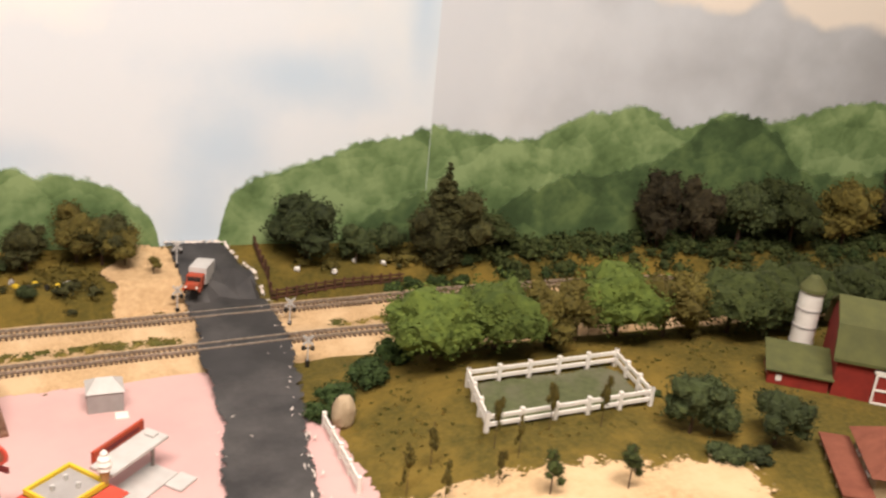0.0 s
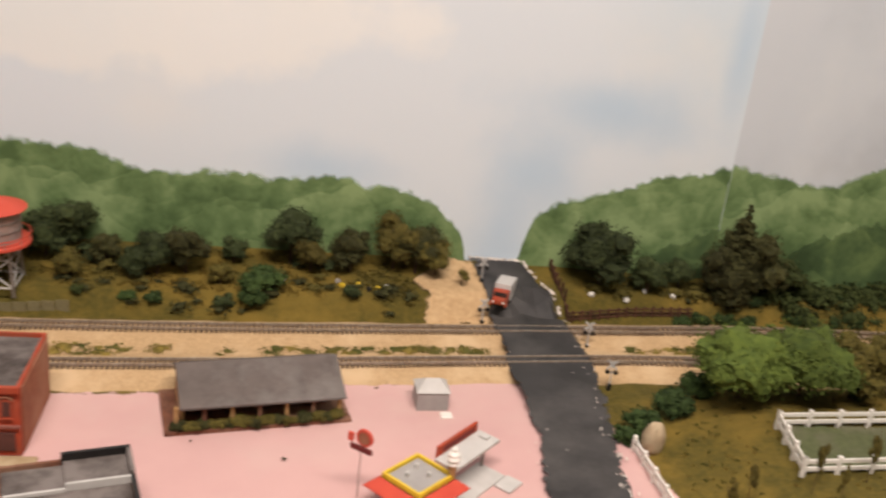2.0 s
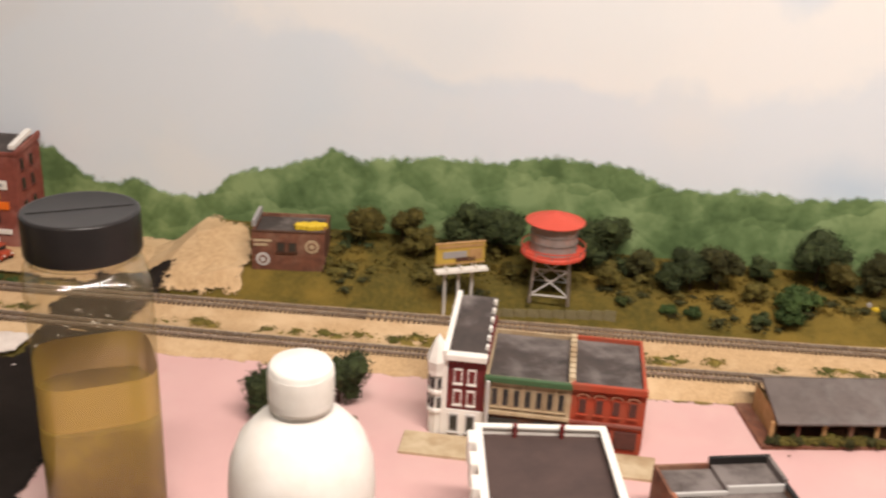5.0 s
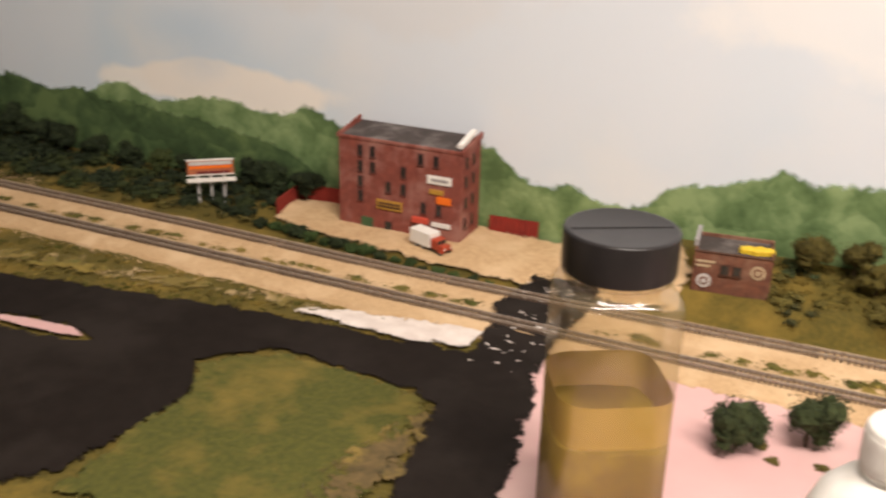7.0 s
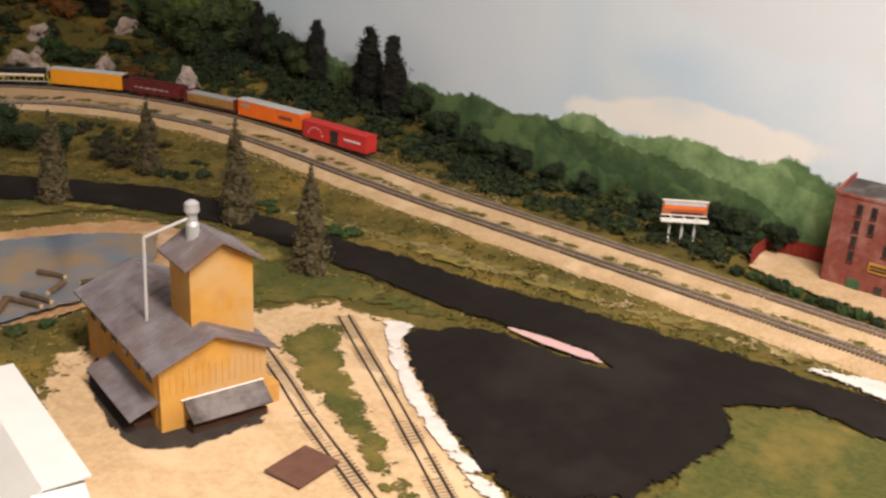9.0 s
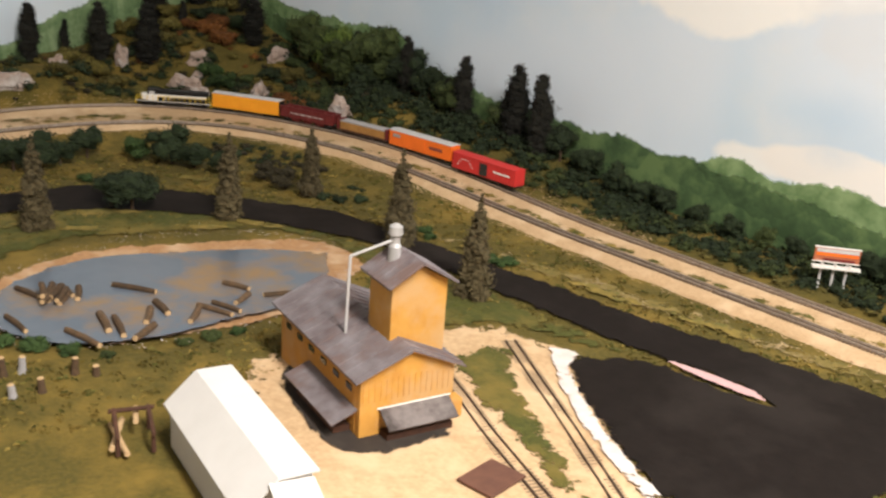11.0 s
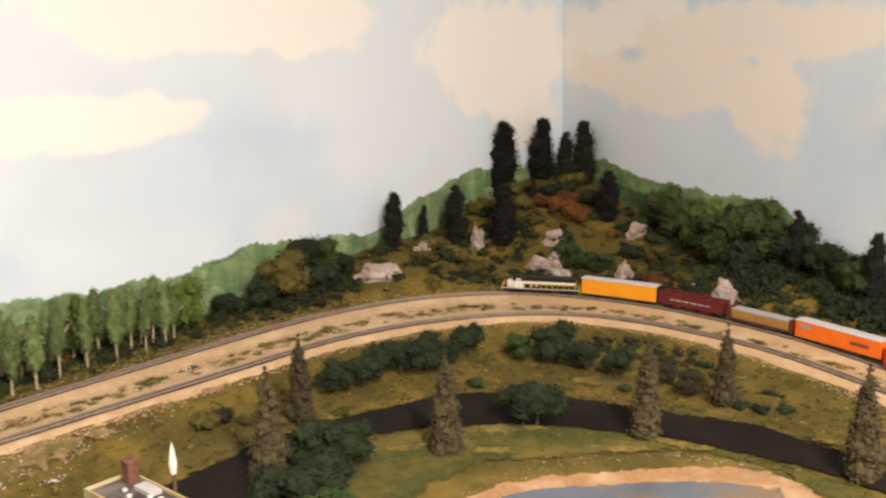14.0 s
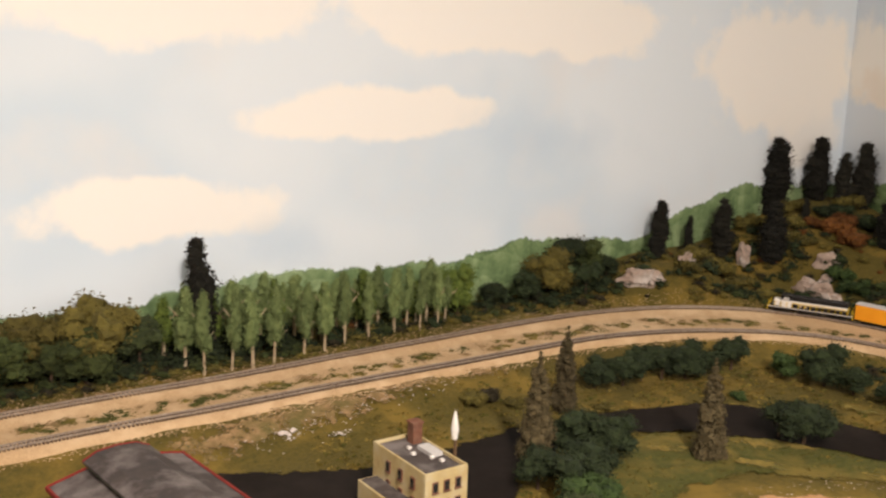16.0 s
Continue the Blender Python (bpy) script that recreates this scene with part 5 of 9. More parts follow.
for x, y, h, mat in [(-0.046, 0.798, 0.026, LEAF_BRIGHT), (-0.054, 0.788, 0.016, LEAF_BRIGHT), (-0.077, 0.786, 0.012, LEAF_DARK), (-0.135, 0.784, 0.011, LEAF_BRIGHT), (-0.155, 0.784, 0.010, LEAF_BRIGHT), (0.030, 0.80, 0.011, LEAF_DARK), (-0.195, 0.786, 0.008, LEAF_MID)]:
    tree("bush", x, y, h, mat, "dense green shrub on the meadow by the track", "meadow shrubs", 1.1)
tree("sparse", 0.128, 0.822, 0.026, LEAF_OLIVE, "thin shrub on the bare sand", "saplings")
# two trees on the pink board
tree("broadleaf", -0.440, 0.578, 0.052, LEAF_DARK, "dark green tree standing on the pink foam", "trees on the foam board", 0.82, z=-0.006)
tree("broadleaf", -0.398, 0.604, 0.050, LEAF_DARK, "dark green tree standing on the pink foam", "trees on the foam board", 0.88, z=-0.006)
for x, y in [(-0.415, 0.575), (-0.385, 0.583), (-0.425, 0.59)]:
    tree("bush", x, y, 0.006, LEAF_OLIVE, "scrap of loose olive turf by the trees", "turf scraps", 1.3)
# trees west of the factory, to the hill
WEST = [(-0.955, 0.846, 0.040, LEAF_DEEPSHADE), (-0.99, 0.84, 0.040, LEAF_DEEPSHADE), (-1.02, 0.842, 0.040, LEAF_DEEPSHADE), (-1.075, 0.84, 0.030, LEAF_DEEPSHADE), (-1.11, 0.842, 0.032, LEAF_DEEPSHADE), (-1.15, 0.84, 0.032, LEAF_MID), (-1.2, 0.84, 0.032, LEAF_DEEPSHADE), (-1.25, 0.838, 0.036, LEAF_DEEPSHADE), (-1.3, 0.842, 0.040, LEAF_DEEPSHADE), (-1.34, 0.84, 0.040, LEAF_DEEPSHADE), (-1.39, 0.842, 0.046, LEAF_DEEPSHADE), (-1.44, 0.835, 0.050, LEAF_DEEPSHADE), (-1.49, 0.838, 0.052, LEAF_DEEPSHADE), (-1.61, 0.83, 0.05, LEAF_MID), (-1.72, 0.83, 0.06, LEAF_MID), (-1.78, 0.835, 0.07, LEAF_DEEPSHADE), (-1.84, 0.83, 0.075, LEAF_DEEPSHADE), (-1.90, 0.835, 0.085, LEAF_MID), (-1.97, 0.825, 0.075, LEAF_MID), (-2.03, 0.83, 0.08, LEAF_MID), (-2.1, 0.835, 0.075, LEAF_DEEPSHADE)]
for x, y, h, mat in WEST:
    tree("broadleaf", x, y, h, mat, "dark green foam tree along the backdrop", "trees along the backdrop", 1.05)
for i in range(17):
    x = -0.955 + 0.0165 * i
    tree("bush", x, 0.762 - 0.02 * S((x + 0.95) / 0.22) + RNG.uniform(-.003, .003), RNG.uniform(0.009, 0.015) * (1.25 - 0.035 * i), LEAF_BRIGHT if i % 3 else LEAF_DEEPSHADE, "rough green hedge plant at the yard's edge", "yard hedge", 1.0)
for x, y, top, wide in ((-1.517, 0.818, 0.157, 1.1), (-1.573, 0.826, 0.162, 1.1), (-1.600, 0.832, 0.120, 1.2), (-1.690, 0.826, 0.155, 1.1), (-1.735, 0.835, 0.115, 1.2), (-1.828, 0.825, 0.166, 0.95), (-1.99, 0.84, 0.15, 0.9)):
    tree("cypress", x, y, top - land(x, y), LEAF_CYP, "tall dark narrow evergreen by the backdrop", "dark evergreens", wide)



def scatter(n, x0, x1, lo, hi, w, h, seed):
    """Random spots between lo and hi metres outside the far track."""
    rng = random.Random(seed)
    out = []
    while n > 0:
        n -= 1
        k = rng.randrange(len(FARLINE) - 3)
        p, q = FARLINE[k], FARLINE[k + 2]
        if not x0 < p.x < x1:
            continue
        d = (q - p).normalized()
        o = rng.uniform(lo, hi)
        x, y = p.x + d.y * o, p.y - d.x * o
        if y > 0.852 or (x + 2.513) + (y - 0.865) * 0.38 < 0.025 or 0.10 < x < 0.235 or -0.97 < x < -0.56 or math.hypot(x + 0.257, y - 0.79) < 0.03:
            continue
        s = rng.uniform(0.6, 1.3)
        out.append((x, y, w * s, h * s * rng.uniform(0.8, 1.2)))
    return out


undergrowth("ivy_bank", "thick ivy-green growth on the bank", scatter(2600, 0.40, 1.0, 0.025, 0.10, 0.020, 0.013, 1), LEAF_MID, 0)
undergrowth("ivy_bank", "thick bright ivy growth on the bank", scatter(1400, 0.38, 1.0, 0.025, 0.10, 0.016, 0.011, 2), LEAF_BRIGHT, 1)
undergrowth("meadow_scrub", "low olive scrub along the back of the meadow", scatter(420, -0.46, 0.4, 0.045, 0.11, 0.022, 0.008, 3), LEAF_OLIVE, 2)
undergrowth("meadow_scrub", "low green scrub along the track", scatter(200, -0.46, 0.4, 0.03, 0.06, 0.017, 0.006, 4), LEAF_SHAG, 3)
undergrowth("meadow_scrub", "dark scrub at the foot of the backdrop", scatter(160, -0.46, 0.4, 0.08, 0.12, 0.022, 0.010, 5), LEAF_DARK, 0)
undergrowth("dark_scrub", "dense dark green scrub between track and backdrop, shade in its colour", scatter(1000, -1.95, -1.45, 0.05, 0.145, 0.030, 0.020, 6) + scatter(1500, -1.45, -0.95, 0.05, 0.145, 0.026, 0.013, 61), LEAF_DEEPSHADE, 0)
undergrowth("dark_scrub", "dense green scrub between track and backdrop", scatter(900, -1.95, -0.95, 0.035, 0.145, 0.022, 0.013, 7), LEAF_MID, 1)
undergrowth("dark_scrub", "olive scrub along the ballast", scatter(420, -1.95, -0.95, 0.032, 0.06, 0.018, 0.006, 8), LEAF_OLIVE, 2)

# ---- town ----
def windows(parent, face, xs, zs, w, h, y, frame_mat, pane_mat=GLASSDARK, sill=True):
    """Windows on a wall whose face lies at local y, looking to -y (face 'y') or on x (face 'x', at local x = y)."""
    for x in xs:
        for z in zs:
            if face == "y":
                fb, pb, sb = (x - w / 2, y - 0.0009, z - h / 2, x + w / 2, y + 0.0006, z + h / 2), (x - w * .36, y - 0.0013, z - h * .40, x + w * .36, y - 0.0007, z + h * .40), (x - w * .6, y - 0.0018, z - h / 2 - 0.0008, x + w * .6, y - 0.0003, z - h / 2)
            else:
                sgn = 1 if face == "x" else -1
                a = sorted((y + sgn * 0.0009, y - sgn * 0.0006))
                b = sorted((y + sgn * 0.0013, y + sgn * 0.0007))
                c = sorted((y + sgn * 0.0018, y + sgn * 0.0003))
                fb, pb, sb = (a[0], x - w / 2, z - h / 2, a[1], x + w / 2, z + h / 2), (b[0], x - w * .36, z - h * .40, b[1], x + w * .36, z + h * .40), (c[0], x - w * .6, z - h / 2 - 0.0008, c[1], x + w * .6, z - h / 2)
            win = boxpart("window", fb, frame_mat, parent, bevel=0)
            boxpart("pane", pb, pane_mat, win, bevel=0)
            if sill:
                boxpart("sill", sb, frame_mat, win, bevel=0)


def flat_building(name, m, w, d, h, wall, roof, label, parapet=0.003, rim=None, para_mat=None):
    """A flat-roofed block: walls with a parapet round a sunken roof; front at y=0 looking to -y."""
    base = thing(name, m, label, "building", "town buildings")
    t = 0.002
    boxpart("front_wall", (-w / 2, 0, 0, w / 2, t, h), wall, base)
    boxpart("back_wall", (-w / 2, d - t, 0, w / 2, d, h), wall, base)
    boxpart("side_wall", (-w / 2, t, 0, -w / 2 + t, d - t, h), wall, base)
    boxpart("side_wall", (w / 2 - t, t, 0, w / 2, d - t, h), wall, base)
    boxpart("roof", (-w / 2 + t, t, h - parapet - 0.002, w / 2 - t, d - t, h - parapet), roof, base)
    if rim:
        pm = para_mat or wall
        boxpart("parapet", (-w / 2 - rim, -rim, h, w / 2 + rim, t + rim, h + 0.0015), pm, base)
        boxpart("parapet", (-w / 2 - rim, d - t - rim, h, w / 2 + rim, d + rim, h + 0.0015), pm, base)
        boxpart("parapet", (-w / 2 - rim, t + rim, h, -w / 2 + t + rim, d - t - rim, h + 0.0015), pm, base)
        boxpart("parapet", (w / 2 - t - rim, t + rim, h, w / 2 + rim, d - t - rim, h + 0.0015), pm, base)
    return base


# row of three shops
red = flat_building("shop", pose(-0.2105, 0.577, 0.002), 0.0485, 0.074, 0.049, REDPAINT, ROOFDARK, "two-storey red brick shop with a flat tar roof")
boxpart("cornice", (-0.025, -0.003, 0.046, 0.025, 0, 0.0505), REDPAINT, red)
boxpart("belt", (-0.0245, -0.002, 0.0205, 0.0245, 0, 0.0225), BRICK, red)
windows(red, "y", [-0.0165, -0.0055, 0.0055, 0.0165], [0.034], 0.0062, 0.0125, 0.0, REDPAINT, BRICKDARK)
for x in (-0.0165, -0.0055, 0.0055, 0.0165):
    bm = bmesh.new()
    for j in range(6):
        a0, a1 = math.pi * j / 6, math.pi * (j + 1) / 6
        rod(bm, (x + 0.0040 * math.cos(a0), -0.0012, 0.0402 + 0.0026 * math.sin(a0)), (x + 0.0040 * math.cos(a1), -0.0012, 0.0402 + 0.0026 * math.sin(a1)), 0.0006, 0.0006, 6)
    part("window_arch", bm, BRICKSIDE, red)
boxpart("shop_window", (-0.021, -0.0012, 0.004, -0.006, 0.0004, 0.017), BRICKDARK, red)
boxpart("shop_window", (0.006, -0.0012, 0.004, 0.021, 0.0004, 0.017), BRICKDARK, red)
boxpart("door", (-0.0035, -0.0012, 0.001, 0.0035, 0.0004, 0.018), MAROON, red)
boxpart("side_cladding", (0.02425, 0.004, 0.001, 0.0252, 0.072, 0.047), BRICKSIDE, red)
cream = flat_building("shop", pose(-0.2635, 0.577, 0.002), 0.0575, 0.073, 0.0485, CREAM, ROOFDARK, "cream two-storey shop with a green cornice and tar roof")
boxpart("cornice", (-0.029, -0.0035, 0.0455, 0.029, 0, 0.0495), GREENTRIM, cream)
boxpart("belt", (-0.0285, -0.0025, 0.021, 0.0285, 0, 0.0235), CREAM, cream)
windows(cream, "y", [-0.022 + 0.0074 * i for i in range(7)], [0.034], 0.0048, 0.015, 0.0, CREAM, GLASSDARK)
for i in range(8):
    boxpart("pilaster", (-0.0262 + 0.0074 * i, -0.0018, 0.0235, -0.0248 + 0.0074 * i, 0, 0.0455), CREAM, cream)
boxpart("shop_front", (-0.0275, -0.0010, 0.001, 0.0275, 0.0, 0.0208), WOODDARK, cream)
boxpart("shop_window", (-0.026, -0.0014, 0.003, -0.005, 0.0004, 0.018), GLASSDARK, cream)
boxpart("shop_window", (0.005, -0.0014, 0.003, 0.026, 0.0004, 0.018), GLASSDARK, cream)
bm = bmesh.new()
rod(bm, (-0.0265, -0.005, 0.004), (-0.0265, -0.005, 0.047), 0.0014, 0.0014, 8)
part("drain_pipe", bm, LIGHTGREY, cream)
for i in range(9):
    boxpart("wall_cap", (0.0262, 0.004 + 0.0076 * i, 0.0485, 0.0306, 0.0095 + 0.0076 * i, 0.0515), CREAM, cream)
corner = thing("shop", pose(-0.3056, 0.577, 0.002) @ Matrix.Diagonal((0.80, 1, 1, 1)), "ornate white and maroon corner shop with a sloped roof", "building", "town buildings")
bm = bmesh.new()
prism(bm, [(0, 0), (0.072, 0), (0.072, 0.071), (0, 0.060)], -0.0165, 0.0165)
part("body", bm, MAROON, corner)
bm = bmesh.new()
prism(bm, [(0.003, 0.0605), (0.072, 0.0713), (0.072, 0.0728), (0.003, 0.062)], -0.0145, 0.0165)
part("roof", bm, ROOFDARK, corner)
bm = bmesh.new()
prism(bm, [(-0.001, 0), (0.073, 0), (0.073, 0.0755), (-0.001, 0.064)], -0.0195, -0.0150)
part("white_gable_wall", bm, WHITE, corner)
boxpart("cornice", (-0.0165, -0.004, 0.0585, 0.0175, 0.003, 0.063), WHITE, corner, bevel=0.0008)
windows(corner, "y", [-0.006, 0.0055], [0.030, 0.046], 0.007, 0.011, 0.0, WHITE, MAROON)
boxpart("ground_floor", (-0.0165, -0.0012, 0.0, 0.0165, 0, 0.0205), WHITE, corner)
windows(corner, "y", [-0.008, 0.006], [0.011], 0.008, 0.014, -0.0012, LIGHTGREY, GLASSDARK)
bm = bmesh.new()
lathe(bm, [(0, 0), (0.0075, 0), (0.0075, 0.016), (0.009, 0.017), (0.009, 0.019), (0.0075, 0.020), (0.0075, 0.030), (0.0088, 0.031), (0.0088, 0.033), (0.0075, 0.034), (0.0075, 0.044), (0.009, 0.045), (0.009, 0.048), (0.0102, 0.055), (0.009, 0.058), (0.004, 0.068), (0, 0.073)], 8, -0.024, 0.006)
part("turret", bm, WHITE, corner)
for z in (0.0245, 0.039):
    for i in range(4):
        a = math.radians(180 + 45 * i + 22)
        x, y = -0.024 + 0.0074 * math.cos(a), 0.006 + 0.0074 * math.sin(a)
        bm = bmesh.new()
        box(bm, -0.0018, -0.0008, -0.0035, 0.0018, 0.0004, 0.0035, pose(x, y, z, 0, 0, math.degrees(a) + 90))
        part("turret_window", bm, GLASSDARK, corner)
boxpart("dentils", (0.0165, 0.004, 0.055, 0.0185, 0.07, 0.060), MAROON, corner)
for i in range(6):
    boxpart("wall_cap", (0.0145, 0.008 + 0.011 * i, 0.0615 + 0.0017 * i, 0.0175, 0.012 + 0.011 * i, 0.0655 + 0.0017 * i), WHITE, corner)
tagged(boxpart("sidewalk", (-0.345, 0.548, 0.0, -0.176, 0.5745, 0.0035), CREAM, None), "pale cream sidewalk strip in front of the shops", "sidewalk")

# big white-trimmed block and the low dark-roofed block in front
block = flat_building("corner_block", pose(-0.2375, 0.395, 0.002, 0, 0, 9), 0.074, 0.100, 0.064, WHITE, ROOFBROWN, "white-trimmed corner block with a brown flat roof", 0.004, 0.0012, WHITE)
for i in range(4):
    boxpart("bracket", (-0.0425, 0.014 + 0.022 * i, 0.050, -0.037, 0.027 + 0.022 * i, 0.066), WHITE, block, bevel=0.0012)
windows(block, "-x", [0.02, 0.045, 0.07], [0.02, 0.04], 0.008, 0.014, -0.037, WHITE, GLASSDARK)
for x in (-0.015, 0.012):
    bm = bmesh.new()
    rod(bm, (x, 0.0955, 0.060), (x, 0.0955, 0.0685), 0.0014, 0.0014, 8)
    part("vent_pipe", bm, MAROON, block)
dark = flat_building("low_shop", pose(-0.1274, 0.4439, 0.002, 0, 0, 15), 0.072, 0.084, 0.034, BRICKBROWN, ROOFDARK, "low brick shop with a two-level dark tar roof", 0.003)
boxpart("raised_parapet", (-0.002, 0.0818, 0.030, 0.0364, 0.0843, 0.0385), BLACK, dark)
boxpart("raised_parapet", (0.0338, 0.0578, 0.030, 0.0364, 0.0818, 0.0385), ROOFDARK, dark)
boxpart("upper_roof", (-0.001, 0.0575, 0.0302, 0.0338, 0.0818, 0.0338), ROOFDARK, dark)
boxpart("flashing", (-0.033, 0.0545, 0.031, -0.001, 0.0562, 0.0336), LIGHTGREY, dark)
boxpart("flashing", (-0.001, 0.0555, 0.031, 0.034, 0.0572, 0.0362), LIGHTGREY, dark)
boxpart("coping", (-0.010, 0.0225, 0.031, 0.033, 0.0242, 0.0350), REDPAINT, dark)
boxpart("coping", (-0.004, 0.0262, 0.031, 0.033, 0.0276, 0.0350), BRICK, dark)
boxpart("coping", (0.0338, 0.004, 0.034, 0.0364, 0.0575, 0.0365), BLACK, dark)
boxpart("coping", (-0.0362, 0.030, 0.034, -0.0336, 0.053, 0.0360), BRICKSIDE, dark)
for x in (-0.010, 0.008):
    boxpart("chimney", (x, 0.0262, 0.030, x + 0.0034, 0.0296, 0.0385), MAROON, dark)

# turf crumbs on the foam board
for i in range(6):
    x, y = RNG.uniform(-0.16, 0.10), RNG.uniform(0.42, 0.60)
    r = RNG.uniform(0.0009, 0.0022)
    crumb = new("turf_crumb", crown_mesh("bush", i % 4, LEAF_SHAG))
    crumb.matrix_basis = pose(x, y, 0.0028, 0, 0, i * 40) @ Matrix.Diagonal((r / 0.015, r / 0.02, r / 0.03, 1))
    tagged(crumb, "crumb of brown turf lying on the pink foam", "turf", "turf crumbs")

# depot
depot = thing("depot", pose(-0.046, 0.646, 0.0015, 0, 0, 11), "small station with a long grey shingle roof and brick base", "building", "town buildings")
boxpart("platform", (-0.064, -0.032, 0, 0.064, 0.026, 0.003), BRICKBROWN, depot)
boxpart("wall_shell", (-0.046, -0.008, 0.003, 0.050, 0.022, 0.021), BRICKBROWN, depot)
bm = bmesh.new()
prism(bm, [(-0.029, 0.0175), (-0.029, 0.0190), (0.008, 0.0335), (0.030, 0.0225), (0.030, 0.021), (0.008, 0.0315)], -0.054, 0.060)
part("roof", bm, ROOFGREY, depot)
for i in range(7):
    x = -0.056 + 0.0187 * i
    boxpart("post", (x - 0.0014, -0.026, 0.003, x + 0.0014, -0.0235, 0.018), BRICKBROWN if i % 2 else WOODPALE, depot)
windows(depot, "y", [-0.035, -0.012, 0.012, 0.035], [0.012], 0.008, 0.012, -0.008, BRICKBROWN, GLASSDARK)
boxpart("end_screen", (-0.053, -0.02, 0.003, -0.050, 0.02, 0.022), WOODPALE, depot)
for i in range(20):
    p = depot.matrix_basis @ Vector((-0.055 + 0.0057 * i, -0.0285 + RNG.uniform(-.0015, .0015), 0.003))
    tree("bush", p.x, p.y, RNG.uniform(0.005, 0.0085), LEAF_OLIVE if i % 3 else LEAF_SHAG, "low scrubby planting along the depot", "depot shrubs", 1.1, z=p.z)

# grey shed
shed = thing("shed", pose(0.0825, 0.654, 0.0015, 0, 0, 2) @ Matrix.Diagonal((0.87, 0.9, 0.95, 1)), "small grey hut with a pale hipped roof", "shed")
boxpart("wall_shell", (-0.0135, -0.010, 0, 0.0135, 0.012, 0.016), GREYPAINT, shed)
bm = bmesh.new()
v = [bm.verts.new(p) for p in ((-0.0145, -0.011, 0.016), (0.0145, -0.011, 0.016), (0.0145, 0.013, 0.016), (-0.0145, 0.013, 0.016), (-0.006, 0.001, 0.0235), (0.006, 0.001, 0.0235))]
for q in ((0, 1, 5, 4), (1, 2, 5), (2, 3, 4, 5), (3, 0, 4), (3, 2, 1, 0)):
    bm.faces.new([v[i] for i in q])
part("roof", bm, LIGHTGREY, shed)
bm = bmesh.new()
box(bm, 0.006, -0.022, 0, 0.016, -0.0125, 0.0012, bevel=0.0004)
tagged(part("step_pad", bm, WHITE, shed), "")

# drive-in stand
stand = thing("drive_in", pose(0.058, 0.529, 0.0015, 0, 0, 42), "drive-in snack stand with yellow-edged roof and red awning", "building", "town buildings")
boxpart("wall_shell", (-0.014, -0.013, 0, 0.014, 0.013, 0.020), WHITE, stand)
boxpart("roof", (-0.0145, -0.0135, 0.0225, 0.0145, 0.0135, 0.0240), GREYPAINT, stand)
for b in ((-0.0165, -0.0155, 0.0225, 0.0165, -0.0137, 0.0262), (-0.0165, 0.0137, 0.0225, 0.0165, 0.0155, 0.0262), (-0.0165, -0.0137, 0.0225, -0.0147, 0.0137, 0.0262), (0.0147, -0.0137, 0.0225, 0.0165, 0.0137, 0.0262)):
    boxpart("roof_edge", b, YELLOW, stand)
bm = bmesh.new()
o, i_ = [(-0.024, -0.023), (0.024, -0.023), (0.024, 0.023), (-0.024, 0.023)], [(-0.017, -0.016), (0.017, -0.016), (0.017, 0.016), (-0.017, 0.016)]
a = [bm.verts.new((*p, 0.0165)) for p in o]
b = [bm.verts.new((*p, 0.0224)) for p in i_]
c = [bm.verts.new((*p, 0.0155)) for p in o]
for k in range(4):
    j = (k + 1) % 4
    bm.faces.new((a[k], a[j], b[j], b[k]))
    bm.faces.new((c[k], c[j], a[j], a[k]))
bm.faces.new(c[::-1])
part("awning", bm, TANKRED, stand)
for x, y in ((-0.006, 0.004), (0.004, -0.005), (0.005, 0.006)):
    bm = bmesh.new()
    rod(bm, (x, y, 0.0238), (x, y, 0.0275), 0.0012, 0.0012, 8)
    part("roof_vent", bm, LIGHTGREY, stand)
canopy = thing("canopy", pose(0.094, 0.560, 0.0015, 0, 0, 46), "flat white canopy on posts with a red sign board", "canopy")
boxpart("deck", (-0.025, -0.0085, 0.0215, 0.025, 0.0085, 0.0238), LIGHTGREY, canopy)
boxpart("sign_board", (-0.021, 0.0087, 0.0205, 0.023, 0.0108, 0.0305), REDPAINT, canopy)
boxpart("lettering_bar", (-0.016, 0.0082, 0.0255, 0.018, 0.0087, 0.0280), MAROON, canopy)
boxpart("hatch", (0.017, -0.003, 0.0238, 0.022, 0.004, 0.0255), LIGHTGREY, canopy)
for x in (-0.02, 0.02):
    bm = bmesh.new()
    rod(bm, (x, 0, 0), (x, 0, 0.0215), 0.0012, 0.0012, 8)
    part("post", bm, STEEL, canopy)
for b in ((-0.028, -0.018, 0, 0.022, 0.004, 0.0018), (0.008, -0.031, 0, 0.024, -0.0185, 0.0018), (-0.024, -0.030, 0, -0.013, -0.0185, 0.0018)):
    boxpart("concrete_pad", b, LIGHTGREY, canopy, bevel=0.0006)
cup = thing("ice_cream_sign", pose(0.0785, 0.5285, 0.0255), "tall white swirl cone sign on the stand roof", "sign")
bm = bmesh.new()
lathe(bm, [(0, 0), (0.0016, 0), (0.0032, 0.009), (0, 0.009)], 12)
part("cone", bm, WOODPALE, cup)
bm = bmesh.new()
lathe(bm, [(0, 0.009), (0.0042, 0.010), (0.0036, 0.012), (0.0046, 0.0135), (0.0036, 0.0155), (0.0038, 0.017), (0.0020, 0.019), (0.0022, 0.0205), (0, 0.023)], 12)
part("swirl", bm, WHITE, cup)
sign = thing("pole_sign", pose(0.0225, 0.540, 0.0015, 0, 0, -38), "red round sign with a ring and panels on a thin pole", "sign")
bm = bmesh.new()
